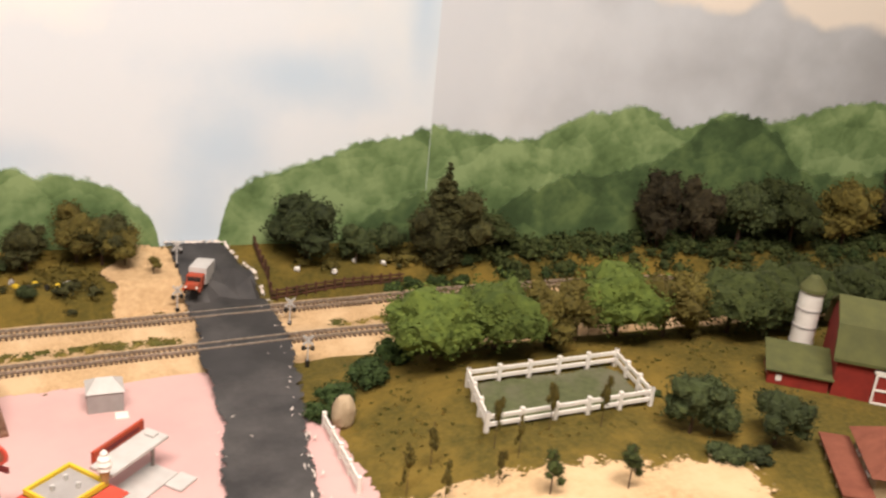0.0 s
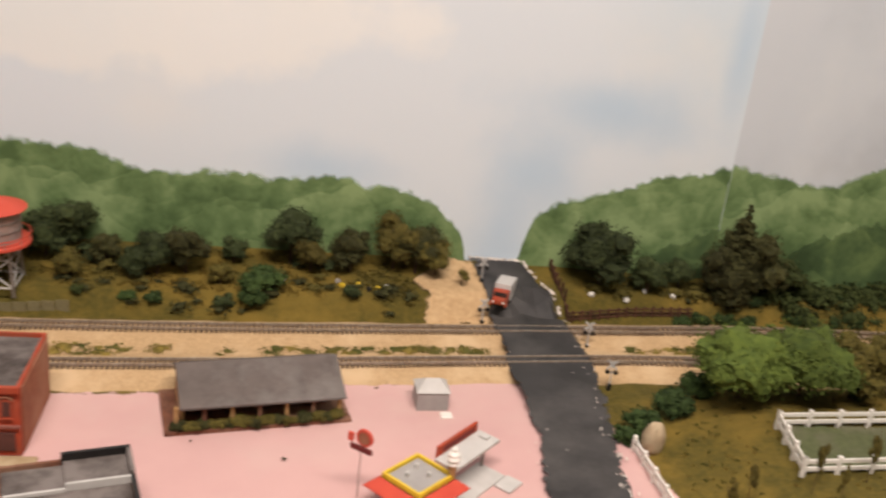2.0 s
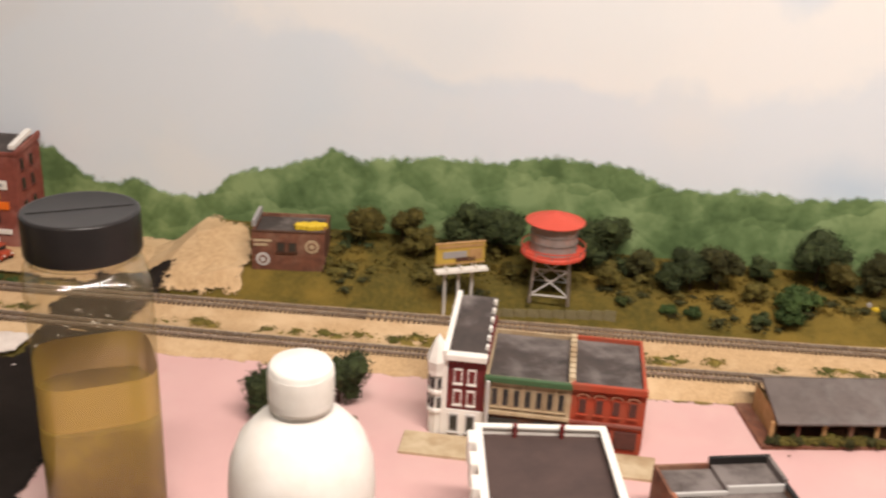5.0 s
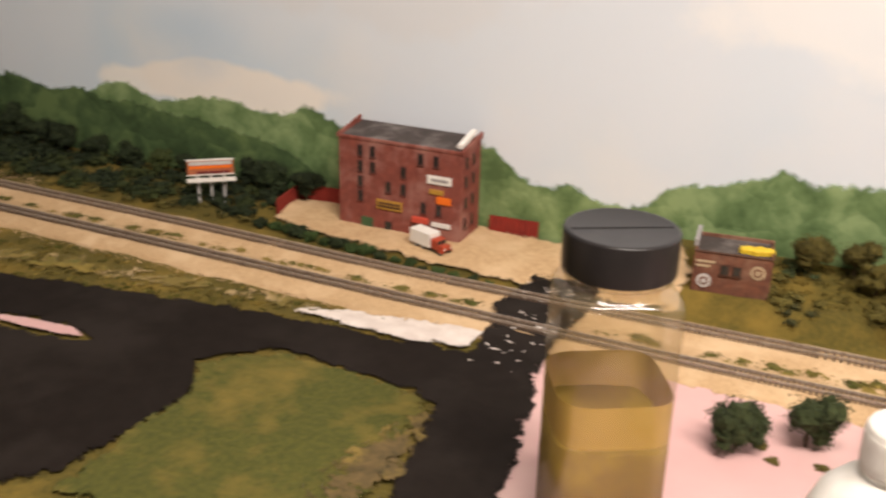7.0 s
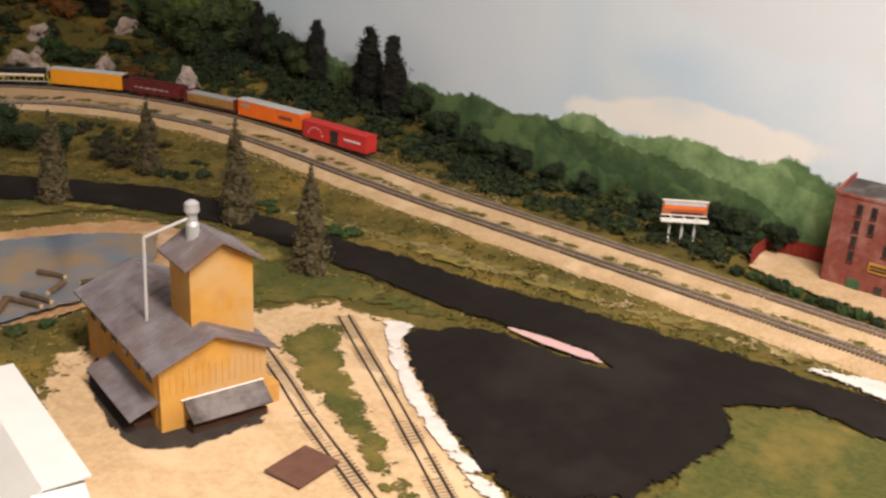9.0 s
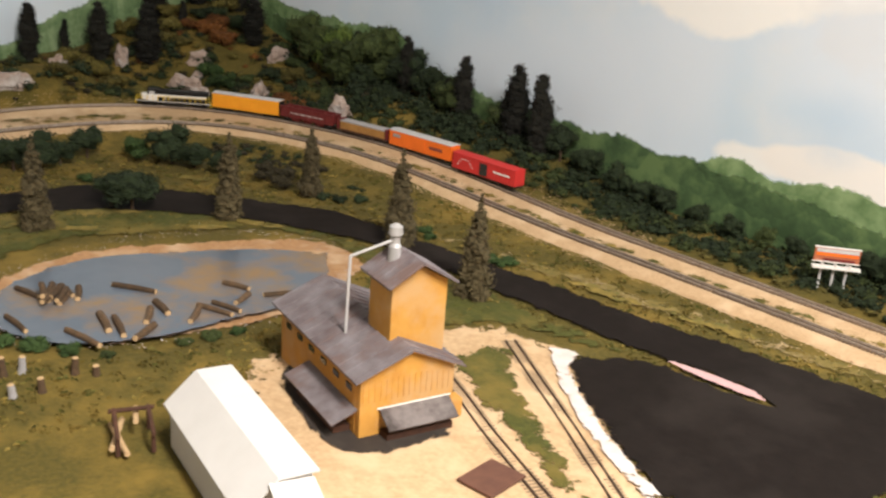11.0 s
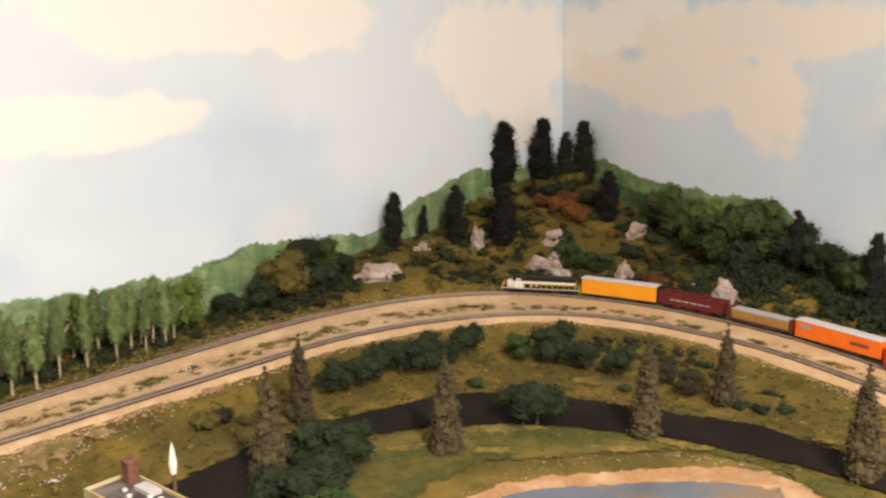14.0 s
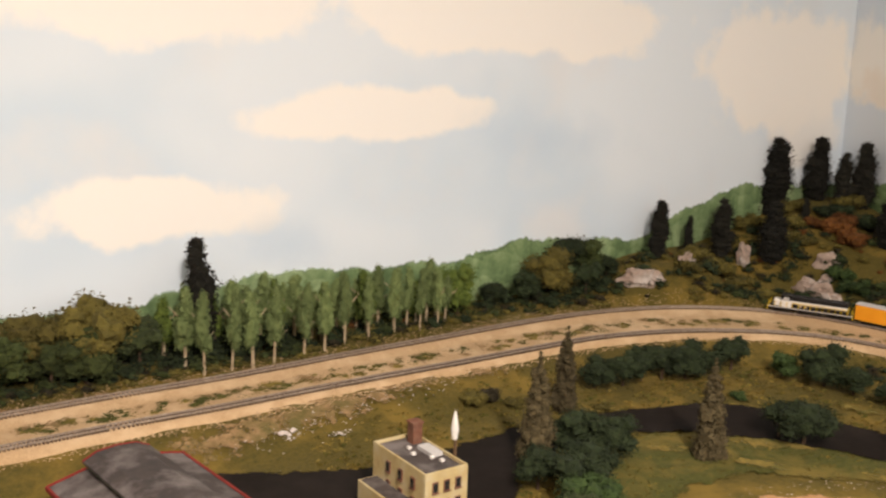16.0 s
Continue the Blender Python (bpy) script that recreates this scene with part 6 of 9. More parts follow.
rod(bm, (0, 0, 0), (0, 0, 0.040), 0.0004, 0.0004, 6)
part("pole", bm, STEEL, sign)
bm = bmesh.new()
bmesh.ops.create_circle(bm, segments=20, radius=0.0060, cap_ends=True)
r = bmesh.ops.extrude_face_region(bm, geom=bm.faces[:])
bmesh.ops.translate(bm, vec=(0, 0, 0.0015), verts=[e for e in r["geom"] if isinstance(e, bmesh.types.BMVert)])
bmesh.ops.transform(bm, matrix=pose(0.002, 0.0006, 0.044, 90, 0, 0), verts=bm.verts)
part("disc", bm, TANKRED, sign)
bm = bmesh.new()
bmesh.ops.create_circle(bm, segments=16, radius=0.0042, cap_ends=True)
bmesh.ops.transform(bm, matrix=pose(0.002, -0.0012, 0.044, 90, 0, 0), verts=bm.verts)
part("disc_face", bm, BRICKSIDE, sign)
boxpart("panel", (-0.010, -0.0009, 0.0385, -0.0060, 0.0006, 0.0445), TANKRED, sign)
boxpart("panel", (-0.008, -0.0009, 0.0335, 0.008, 0.0006, 0.0372), MAROON, sign)


# ---- farm ----
def fence_run(base, a, b, n, h=0.011):
    """Posts and two rails from a to b, as parts of a fence."""
    a, b = Vector(a), Vector(b)
    ang = math.degrees(math.atan2(b.y - a.y, b.x - a.x))
    L = (b - a).xy.length
    for i in range(n + 1):
        p = a.lerp(b, i / n)
        bm = bmesh.new()
        box(bm, -0.0014, -0.0014, -0.002, 0.0014, 0.0014, h + 0.002, bevel=0.0003)
        ob = part("post", bm, WHITE, base)
        ob.matrix_basis = pose(p.x, p.y, p.z, 0, 0, ang)
    for z in (0.34, 0.86):
        bm = bmesh.new()
        box(bm, 0, -0.0007, h * z - 0.0015, L, 0.0007, h * z + 0.0015, bevel=0.0003)
        ob = part("rail", bm, WHITE, base)
        ob.matrix_basis = pose(a.x, a.y, a.z, 0, math.degrees(-math.atan2(b.z - a.z, L)), ang)


def on_land(x, y, up=0.0):
    return (x, y, land(x, y) + up)


pen = thing("pen_fence", pose(0, 0, 0), "white two-rail fence round the animal pen", "fence")
PEN = [(0.322, 0.590), (0.443, 0.597), (0.440, 0.540), (0.314, 0.534)]
for i, n in ((0, 5), (1, 3), (2, 5), (3, 3)):
    fence_run(pen, on_land(*PEN[i], 0.002), on_land(*PEN[(i + 1) % 4], 0.002), n)
tagged(sheet("pen_ground", [(0.325, 0.588), (0.441, 0.595), (0.438, 0.542), (0.317, 0.536)], M("pen_turf", (0.10, 0.11, 0.05), (0.07, 0.08, 0.035), 200, 0.95, 0.6, c=(0.13, 0.12, 0.08), big=20), 0.0022, 0.015, 0.001, worn=0.002), "grey-green turf inside the pen", "ground", kind="structure")
gate = thing("board_fence", pose(0, 0, 0), "short white board fence beside the road", "fence")
fence_run(gate, on_land(0.2225, 0.598, 0.002), on_land(0.226, 0.520, 0.002), 4, 0.010)


def rock(name, x, y, z, sx, sy, sz, seed, label, material=ROCK, group="rocks", rough=1.0):
    v0, f0 = ICO3 if max(sx, sy) > 0.008 else ICO2
    vs = []
    for u in v0:
        w = 1.0 - 0.15 * rough + rough * 0.5 * noise.noise(Vector(u * 1.5) + Vector((seed, 0, 0))) + rough * 0.34 * abs(noise.noise(Vector(u * 3.2) + Vector((seed, 3, 0)))) + rough * 0.16 * noise.noise(Vector(u * 8) + Vector((seed, 6, 0)))
        vs.append((u[0] * sx * w, u[1] * sy * w, u[2] * sz * w))
    ob = raw(name, vs, f0, material)
    ob.matrix_basis = pose(x, y, z, 0, 0, seed * 40)
    return tagged(ob, label, "rock", group)


rock("boulder", 0.2355, 0.597, land(0.237, 0.597) + 0.010, 0.0088, 0.008, 0.0145, 5, "upright pale tan boulder by the fence", M("pale_boulder", (0.46, 0.36, 0.24), (0.36, 0.27, 0.17), 120, 0.9, 0.6), "", 0.22)
FZ = land(0.62, 0.56)
silo = thing("silo", pose(0.612, 0.597, FZ - 0.006) @ Matrix.Diagonal((0.74, 0.74, 1.05, 1)), "white banded silo with a green conical cap", "silo")
bm = bmesh.new()
lathe(bm, [(0, 0), (0.0125, 0), (0.0125, 0.056), (0, 0.056)], 28)
part("tower", bm, WHITE, silo, smooth=False)
for z in (0.012, 0.026, 0.040):
    bm = bmesh.new()
    lathe(bm, [(0.0125, z), (0.0131, z), (0.0131, z + 0.0012), (0.0125, z + 0.0012)], 28)
    part("band", bm, GREYPAINT, silo)
bm = bmesh.new()
lathe(bm, [(0.0125, 0.0555), (0.0145, 0.0555), (0.0138, 0.058), (0.006, 0.066), (0.0, 0.068)], 28)
part("cap", bm, ROOFGREEN, silo)
barn = thing("barn", pose(0.646, 0.528, FZ, 0, 0, -34), "big red barn with white doors and a green gambrel roof", "barn")
bm = bmesh.new()
prism(bm, [(-0.034, 0), (0.034, 0), (0.034, 0.032), (0.024, 0.052), (0, 0.064), (-0.024, 0.052), (-0.034, 0.032)], -0.05, 0.05)
part("wall_shell", bm, BARNRED, barn)
for s in (-1, 1):
    bm = bmesh.new()
    prism(bm, [(s * 0.037, 0.029), (s * 0.037, 0.0315), (s * 0.0255, 0.0545), (0, 0.0675), (0, 0.0655), (s * 0.0245, 0.0525)], -0.054, 0.054)
    part("roof", bm, ROOFGREEN, barn)
door = boxpart("door", (-0.022, -0.0352, 0.001, -0.004, -0.034, 0.024), BARNRED, barn)
for b in ((-0.0225, -0.036, 0.0005, -0.021, -0.0352, 0.0245), (-0.005, -0.036, 0.0005, -0.0035, -0.0352, 0.0245), (-0.021, -0.036, 0.023, -0.005, -0.0352, 0.0245), (-0.021, -0.036, 0.011, -0.005, -0.0352, 0.0125), (-0.021, -0.036, 0.0005, -0.005, -0.0352, 0.002)):
    boxpart("door_board", b, WHITE, door, bevel=0)
boxpart("doorway", (-0.003, -0.0348, 0.001, 0.016, -0.034, 0.024), BLACK, barn)
boxpart("door_lintel", (-0.024, -0.036, 0.0245, 0.018, -0.034, 0.027), WHITE, barn)
lean = thing("lean_to", pose(0.576, 0.556, FZ, 0, 0, -34) @ Matrix.Diagonal((0.84, 0.84, 0.84, 1)), "low red lean-to with a green roof beside the barn", "shed")
boxpart("wall_shell", (-0.026, -0.021, 0, 0.026, 0.021, 0.014), BARNRED, lean)
bm = bmesh.new()
prism(bm, [(-0.024, 0.0135), (0.024, 0.0225), (0.024, 0.024), (-0.024, 0.015)], -0.029, 0.029)
part("roof", bm, ROOFGREEN, lean)
boxpart("window", (-0.019, -0.0216, 0.004, -0.014, -0.021, 0.010), WHITE, lean)
boxpart("window", (-0.0266, -0.010, 0.004, -0.026, -0.004, 0.010), WHITE, lean)
house = thing("farmhouse", pose(0.556, 0.424, FZ - 0.006, 0, 0, -28), "farmhouse with a red hipped roof and long porch", "house")
boxpart("wall_shell", (-0.024, -0.026, 0, 0.026, 0.026, 0.024), CREAM, house)
bm = bmesh.new()
v = [bm.verts.new(p) for p in ((-0.029, -0.031, 0.023), (0.031, -0.031, 0.023), (0.031, 0.031, 0.023), (-0.029, 0.031, 0.023), (0.001, -0.006, 0.043), (0.001, 0.006, 0.043))]
for q in ((0, 1, 4), (1, 2, 5, 4), (2, 3, 5), (3, 0, 4, 5), (3, 2, 1, 0)):
    bm.faces.new([v[i] for i in q])
HROOF = M("red_shingle", (0.22, 0.075, 0.045), (0.16, 0.05, 0.03), 110, 0.8, 0.3)
part("roof", bm, HROOF, house)
bm = bmesh.new()
prism(bm, [(-0.04, 0.0125), (0.034, 0.0125), (0.034, 0.014), (-0.04, 0.014)], -0.046, -0.026)
part("porch_roof", bm, HROOF, house)
for i in range(5):
    boxpart("porch_post", (-0.0445, -0.037 + 0.0165 * i, 0, -0.0430, -0.0355 + 0.0165 * i, 0.0125), CREAM, house)
windows(house, "-x", [-0.012, 0.012], [0.0185], 0.006, 0.007, -0.024, WHITE, GLASSDARK)

# brown rail fence beyond the far track, truck and crossing signals
rail_fence = thing("rail_fence", pose(0, 0, 0), "weathered brown plank fence beyond the track", "fence")
RF = [(0.218, 0.862), (0.224, 0.800), (0.285, 0.808), (0.346, 0.813)]
for a, b in zip(RF, RF[1:]):
    a, b = Vector(a), Vector(b)
    n = max(2, int((b - a).length / 0.008))
    ang = math.degrees(math.atan2((b - a).y, (b - a).x))
    for i in range(n):
        p = a.lerp(b, (i + .5) / n)
        bm = bmesh.new()
        box(bm, -0.0008, -0.0009, -0.003, 0.0008, 0.0009, 0.0115)
        ob = part("post", bm, WOODDARK, rail_fence)
        ob.matrix_basis = pose(p.x, p.y, land(p.x, p.y), 0, 0, ang)
    for z in (0.003, 0.0062, 0.0094):
        bm = bmesh.new()
        rod(bm, (a.x, a.y, land(a.x, a.y) + z), (b.x, b.y, land(b.x, b.y) + z), 0.0009, 0.0009, 6)
        part("plank", bm, WOODDARK, rail_fence)


def truck(m, label, cargo, cab=REDPAINT):
    """A small boxy truck on a round-nosed cab; it looks to -y."""
    base = thing("truck", m, label, "truck", "trucks")
    boxpart("cargo_box", (-0.0075, -0.006, 0.0042, 0.0075, 0.022, 0.0185), cargo, base, bevel=0.0006)
    boxpart("chassis", (-0.006, -0.020, 0.0022, 0.006, 0.021, 0.0042), BLACK, base)
    c = boxpart("cab", (-0.0068, -0.0155, 0.0042, 0.0068, -0.0065, 0.0145), cab, base, bevel=0.0014)
    boxpart("windscreen", (-0.0055, -0.0159, 0.0095, 0.0055, -0.0152, 0.0132), GLASSDARK, c)
    boxpart("hood", (-0.0058, -0.0235, 0.0042, 0.0058, -0.0155, 0.0098), cab, base, bevel=0.0016)
    for x in (-0.0074, 0.0056):
        boxpart("fender", (x, -0.0235, 0.0030, x + 0.0018, -0.0165, 0.0062), cab, base, bevel=0.0005)
    for x in (-0.0068, 0.0052):
        for y in (-0.0195, 0.004, 0.014):
            bm = bmesh.new()
            rod(bm, (x, y, 0.0026), (x + 0.0016, y, 0.0026), 0.0026, 0.0026, 14)
            w = part("wheel", bm, BLACK, base)
            bm = bmesh.new()
            rod(bm, (x - 0.0002, y, 0.0026), (x + 0.0018, y, 0.0026), 0.0012, 0.0012, 10)
            part("rim", bm, LIGHTGREY, w)
    for x in (-0.0045, 0.0045):
        bm = bmesh.new()
        rod(bm, (x, -0.0241, 0.0068), (x, -0.0234, 0.0068), 0.0010, 0.0010, 8)
        part("headlight", bm, WHITE, base)
    return base


truck(pose(0.163, 0.804, crossing(0.163, 0.804) + 0.0047, -6, 0, -22), "red-cab delivery truck with a pale grey box on the road", LIGHTGREY)


def signal(x, y, turn, z=None):
    base = thing("crossing_signal", pose(x, y, (land(x, y) if z is None else z) + 0.002, 0, 0, turn) @ Matrix.Diagonal((0.8, 0.8, 0.9, 1)), "railway crossing signal with white crossbuck and black lamps", "signal", "crossing signals")
    bm = bmesh.new()
    rod(bm, (0, 0, 0), (0, 0, 0.026), 0.0008, 0.0008, 8)
    part("mast", bm, LIGHTGREY, base)
    for s in (-1, 1):
        bm = bmesh.new()
        box(bm, -0.0065, -0.0004, -0.0009, 0.0065, 0.0004, 0.0009, pose(0, -0.001, 0.0225, 0, 42 * s, 0))
        part("crossbuck_board", bm, LIGHTGREY, base)
        bm = bmesh.new()
        rod(bm, (s * 0.0042, -0.0012, 0.0155), (s * 0.0042, 0.0006, 0.0155), 0.0022, 0.0022, 12)
        part("lamp_hood", bm, BLACK, base)
    boxpart("lamp_bar", (-0.0045, -0.0003, 0.0150, 0.0045, 0.0003, 0.016), BLACK, base, bevel=0)
    boxpart("base_block", (-0.002, -0.002, -0.003, 0.002, 0.002, 0.004), BLACK, base)
    return base


signal(0.144, 0.790, 10)
signal(0.230, 0.686, 170)
signal(0.148, 0.832, 10)
signal(0.230, 0.754, 170)

# stones and white goods in the back meadow
for i, (x, y) in enumerate([(0.25, 0.822), (0.283, 0.818), (0.305, 0.834), (0.33, 0.826), (0.022, 0.815), (0.03, 0.812), (0.036, 0.818), (0.045, 0.81), (0.052, 0.812), (-0.03, 0.818), (0.06, 0.816), (0.018, 0.822)]):
    rock("stone", x, y, land(x, y) + 0.001, 0.0032, 0.0022, 0.0026, i, "small pale stone lying in the back meadow", WHITE if i < 4 else RNG.choice((GREYPAINT, LIGHTGREY, BLACK, YELLOW)), "meadow stones")

# water tower
wt = thing("water_tower", pose(-0.2565, 0.790, land(-0.2565, 0.790)) @ Matrix.Diagonal((1.0, 1.0, 1.1, 1.0)), "grey water tower with red conical roof and balcony", "water tower")
for a in range(4):
    ang = math.radians(45 + 90 * a)
    c, s = math.cos(ang), math.sin(ang)
    bm = bmesh.new()
    rod(bm, (0.0235 * c, 0.0235 * s, -0.004), (0.0195 * c, 0.0195 * s, 0.036), 0.0015, 0.0013, 8)
    part("leg", bm, STEEL, wt)
    b = math.radians(135 + 90 * a)
    for p, q in (((0.023, 0.003), (0.0202, 0.024)), ((0.0202, 0.024), (0.023, 0.003))):
        bm = bmesh.new()
        rod(bm, (p[0] * c, p[0] * s, p[1]), (q[0] * math.cos(b), q[0] * math.sin(b), q[1]), 0.0007, 0.0007, 6)
        part("brace", bm, LIGHTGREY, wt)
    for z, r in ((0.003, 0.023), (0.024, 0.0205)):
        bm = bmesh.new()
        rod(bm, (r * c, r * s, z), (r * math.cos(b), r * math.sin(b), z), 0.0008, 0.0008, 6)
        part("girt", bm, LIGHTGREY, wt)
bm = bmesh.new()
lathe(bm, [(0, 0.0345), (0.020, 0.036), (0.020, 0.060), (0, 0.060)], 32)
part("tank", bm, TANKGREY, wt)
for z in (0.044, 0.051, 0.057):
    bm = bmesh.new()
    lathe(bm, [(0.0199, z), (0.0206, z), (0.0206, z + 0.001), (0.0199, z + 0.001)], 32)
    part("hoop", bm, STEEL, wt)
bm = bmesh.new()
lathe(bm, [(0.019, 0.034), (0.0275, 0.0335), (0.0275, 0.0355), (0.0262, 0.0365), (0.020, 0.0362)], 32)
part("balcony", bm, TANKRED, wt)
bm = bmesh.new()
lathe(bm, [(0.0266, 0.0405), (0.0274, 0.0405), (0.0274, 0.0413), (0.0266, 0.0413), (0.0266, 0.0405)], 32)
part("handrail", bm, TANKRED, wt)
for i in range(12):
    bm = bmesh.new()
    rod(bm, (0.027 * math.cos(i * .5236), 0.027 * math.sin(i * .5236), 0.0358), (0.027 * math.cos(i * .5236), 0.027 * math.sin(i * .5236), 0.0408), 0.0004, 0.0004, 5)
    part("rail_post", bm, STEEL, wt)
bm = bmesh.new()
lathe(bm, [(0, 0.0595), (0.0248, 0.0592), (0.0252, 0.0600), (0.012, 0.0645), (0.002, 0.0672), (0, 0.0675)], 40)
part("roof", bm, TANKRED, wt)
hoard = thing("low_fence", pose(0, 0, 0), "low grey mesh fence below the water tower", "fence")
for i in range(10):
    x = -0.306 + 0.0108 * i
    y = 0.766 + 0.001 * i
    boxpart("panel", (x, y, land(x, y) - 0.002, x + 0.0102, y + 0.0008, land(x, y) + 0.0095), M("mesh_fence", (0.21, 0.18, 0.095), (0.15, 0.13, 0.07), 400, 0.8, 0.3) if i == 0 else bpy.data.materials["mesh_fence"], hoard, bevel=0)


def billboard(m, label, w, h, post_h, face, bars, top=WHITE):
    base = thing("billboard", m, label, "billboard", "billboards")
    for x in (-w * 0.28, 0, w * 0.28):
        boxpart("post", (x - 0.0011, 0.0004, -0.004, x + 0.0011, 0.0026, post_h + h * 0.6), LIGHTGREY, base, bevel=0.0002)
    boxpart("walkway", (-w * 0.52, -0.0075, post_h - 0.0072, w * 0.54, 0.0004, post_h - 0.0046), WHITE, base)
    boxpart("face", (-w / 2, -0.0018, post_h, w / 2, 0.0004, post_h + h), face, base)
    boxpart("top_rim", (-w / 2 - 0.0006, -0.0022, post_h + h, w / 2 + 0.0006, 0.0008, post_h + h + 0.0012), top, base)
    boxpart("bottom_rim", (-w / 2 - 0.0006, -0.0022, post_h - 0.0012, w / 2 + 0.0006, 0.0008, post_h), top, base)
    for x0, z0, x1, z1, mat in bars:
        boxpart("picture_patch", (w * x0, -0.0023, post_h + h * z0, w * x1, -0.0018, post_h + h * z1), mat, base, bevel=0)
    for x in (-w * .3, 0, w * .3):
        boxpart("lamp", (x - 0.001, -0.0075, post_h - 0.0046, x + 0.001, -0.0045, post_h - 0.0016), WHITE, base)
    return base


billboard(pose(-0.333, 0.763, land(-0.333, 0.763), 0, 0, 26), "yellow billboard on three white posts", 0.043, 0.017, 0.053 - land(-0.333, 0.763), M("billboard_yellow", (0.52, 0.36, 0.07), (0.42, 0.28, 0.05), 50, 0.6, 0.05), [(-0.36, 0.28, 0.12, 0.62, GREYPAINT), (-0.46, 0.80, 0.46, 0.95, WOODPALE), (0.16, 0.15, 0.44, 0.7, WOODPALE), (-0.10, 0.08, 0.30, 0.30, WOODDARK)], WOODPALE)
billboard(pose(-1.036, 0.787, land(-1.036, 0.787), 0, 0, 40), "orange sunset billboard on three white posts", 0.048, 0.015, 0.039 - land(-1.036, 0.787), M("billboard_sunset", (0.42, 0.14, 0.06), (0.34, 0.10, 0.05), 60, 0.6, 0.05), [(-0.46, 0.68, 0.46, 0.94, LIGHTGREY), (-0.46, 0.42, 0.46, 0.64, REEFER), (-0.3, 0.05, 0.4, 0.22, MAROON)], WHITE)

# mill
MZ = land(-0.487, 0.80) - 0.006
mill = flat_building("mill", pose(-0.487, 0.782, MZ, 0, 0, 8), 0.064, 0.050, 0.0395, BRICKBROWN, ROOFDARK, "weathered brown brick warehouse with painted wall signs", 0.003)
boxpart("gable_parapet", (-0.0335, 0.012, 0.0395, -0.030, 0.050, 0.0455), GREYPAINT, mill)
windows(mill, "y", [-0.006, 0.004], [0.026], 0.0075, 0.009, 0.0, WOODDARK, GLASSDARK)
for x, r, mat in ((-0.022, 0.0062, LIGHTGREY), (0.021, 0.0062, CREAM)):
    for rr, mm, k in ((r, mat, 0.0006), (r * .62, BRICKBROWN, 0.0010), (r * .36, mat, 0.0014)):
        bm = bmesh.new()
        rod(bm, (x, -k, 0.027 if x > 0 else 0.014), (x, 0.0003, 0.027 if x > 0 else 0.014), rr, rr, 20)
        part("round_sign", bm, mm, mill)
boxpart("lettering_bar", (-0.030, -0.0006, 0.0305, -0.014, 0.0003, 0.0325), CREAM, mill, bevel=0)
boxpart("lettering_bar", (-0.030, -0.0006, 0.0265, -0.018, 0.0003, 0.0285), CREAM, mill, bevel=0)
boxpart("coping", (-0.0325, -0.0008, 0.0395, 0.0325, 0.0022, 0.0406), WOODDARK, mill)
bm = bmesh.new()
for i, (x, y, r) in enumerate([(0, 0, .0055), (0.006, 0.001, .005), (-0.006, 0.001, .005), (0.011, 0.002, .004), (-0.011, 0, .0035), (0.003, 0.003, .005)]):
    lathe(bm, [(0, 0), (r, 0), (r, 0.0035), (r * .7, 0.005), (0, 0.0052)], 12, x, y)
ob = tagged(part("yellow_rag", bm, YELLOW), "bright yellow lumpy mat lying on the warehouse roof", "mat")
ob.matrix_basis = pose(-0.472, 0.803, MZ + 0.0368, 0, 0, 8)

# factory
FH = 0.100
fac = thing("factory", pose(-0.8205, 0.809, 0.003, 0, 0, 1.5) @ Matrix.Diagonal((0.93, 0.95, 0.945, 1)), "four-storey red brick factory with wall signs", "factory", "town buildings")
bm = bmesh.new()
prism(bm, [(0, 0), (0.050, 0), (0.050, FH + 0.006), (0, FH)], -0.0725, 0.0725)
part("wall_shell", bm, BRICK, fac)
bm = bmesh.new()
prism(bm, [(0.002, FH + 0.0003), (0.048, FH + 0.0058), (0.048, FH + 0.0070), (0.002, FH + 0.0015)], -0.070, 0.070)
part("roof", bm, ROOFDARK, fac)
boxpart("parapet", (-0.0735, -0.001, FH - 0.001, 0.0735, 0.002, FH + 0.0022), BRICK, fac)
for s in (-1, 1):
    bm = bmesh.new()
    prism(bm, [(-0.001, FH - 0.001), (0.050, FH + 0.005), (0.050, FH + 0.012), (-0.001, FH + 0.003)], s * 0.0735 - 0.0012, s * 0.0735 + 0.0012)
    part("side_parapet", bm, BRICK, fac)
bm = bmesh.new()
prism(bm, [(0.004, FH + 0.004), (0.040, FH + 0.012), (0.040, FH + 0.016), (0.004, FH + 0.008)], 0.0655, 0.0715)
part("white_coping", bm, WHITE, fac)
W1 = dict(w=0.0062, h=0.0120, y=0.0, frame_mat=BRICKDARK)
windows(fac, "y", [-0.046, -0.031], [0.088, 0.071], **W1)
windows(fac, "y", [-0.046], [0.054, 0.038], **W1)
windows(fac, "y", [0.026, 0.044], [0.088], **W1)
windows(fac, "y", [0.006], [0.071, 0.052], **W1)
windows(fac, "y", [-0.012], [0.052], **W1)
windows(fac, "y", [0.030, 0.048], [0.036], **W1)
windows(fac, "x", [0.012, 0.030], [0.022, 0.045, 0.068, 0.088], 0.0058, 0.0115, 0.0725, BRICKDARK)
boxpart("green_door", (-0.045, -0.001, 0, -0.031, 0.0004, 0.014), GREENTRIM, fac)
boxpart("doorway", (-0.016, -0.001, 0, -0.008, 0.0004, 0.013), GLASSDARK, fac)
boxpart("wall_sign", (-0.026, -0.0016, 0.0265, 0.005, 0.0, 0.037), OCHRESIGN, fac, "yellow wall sign")
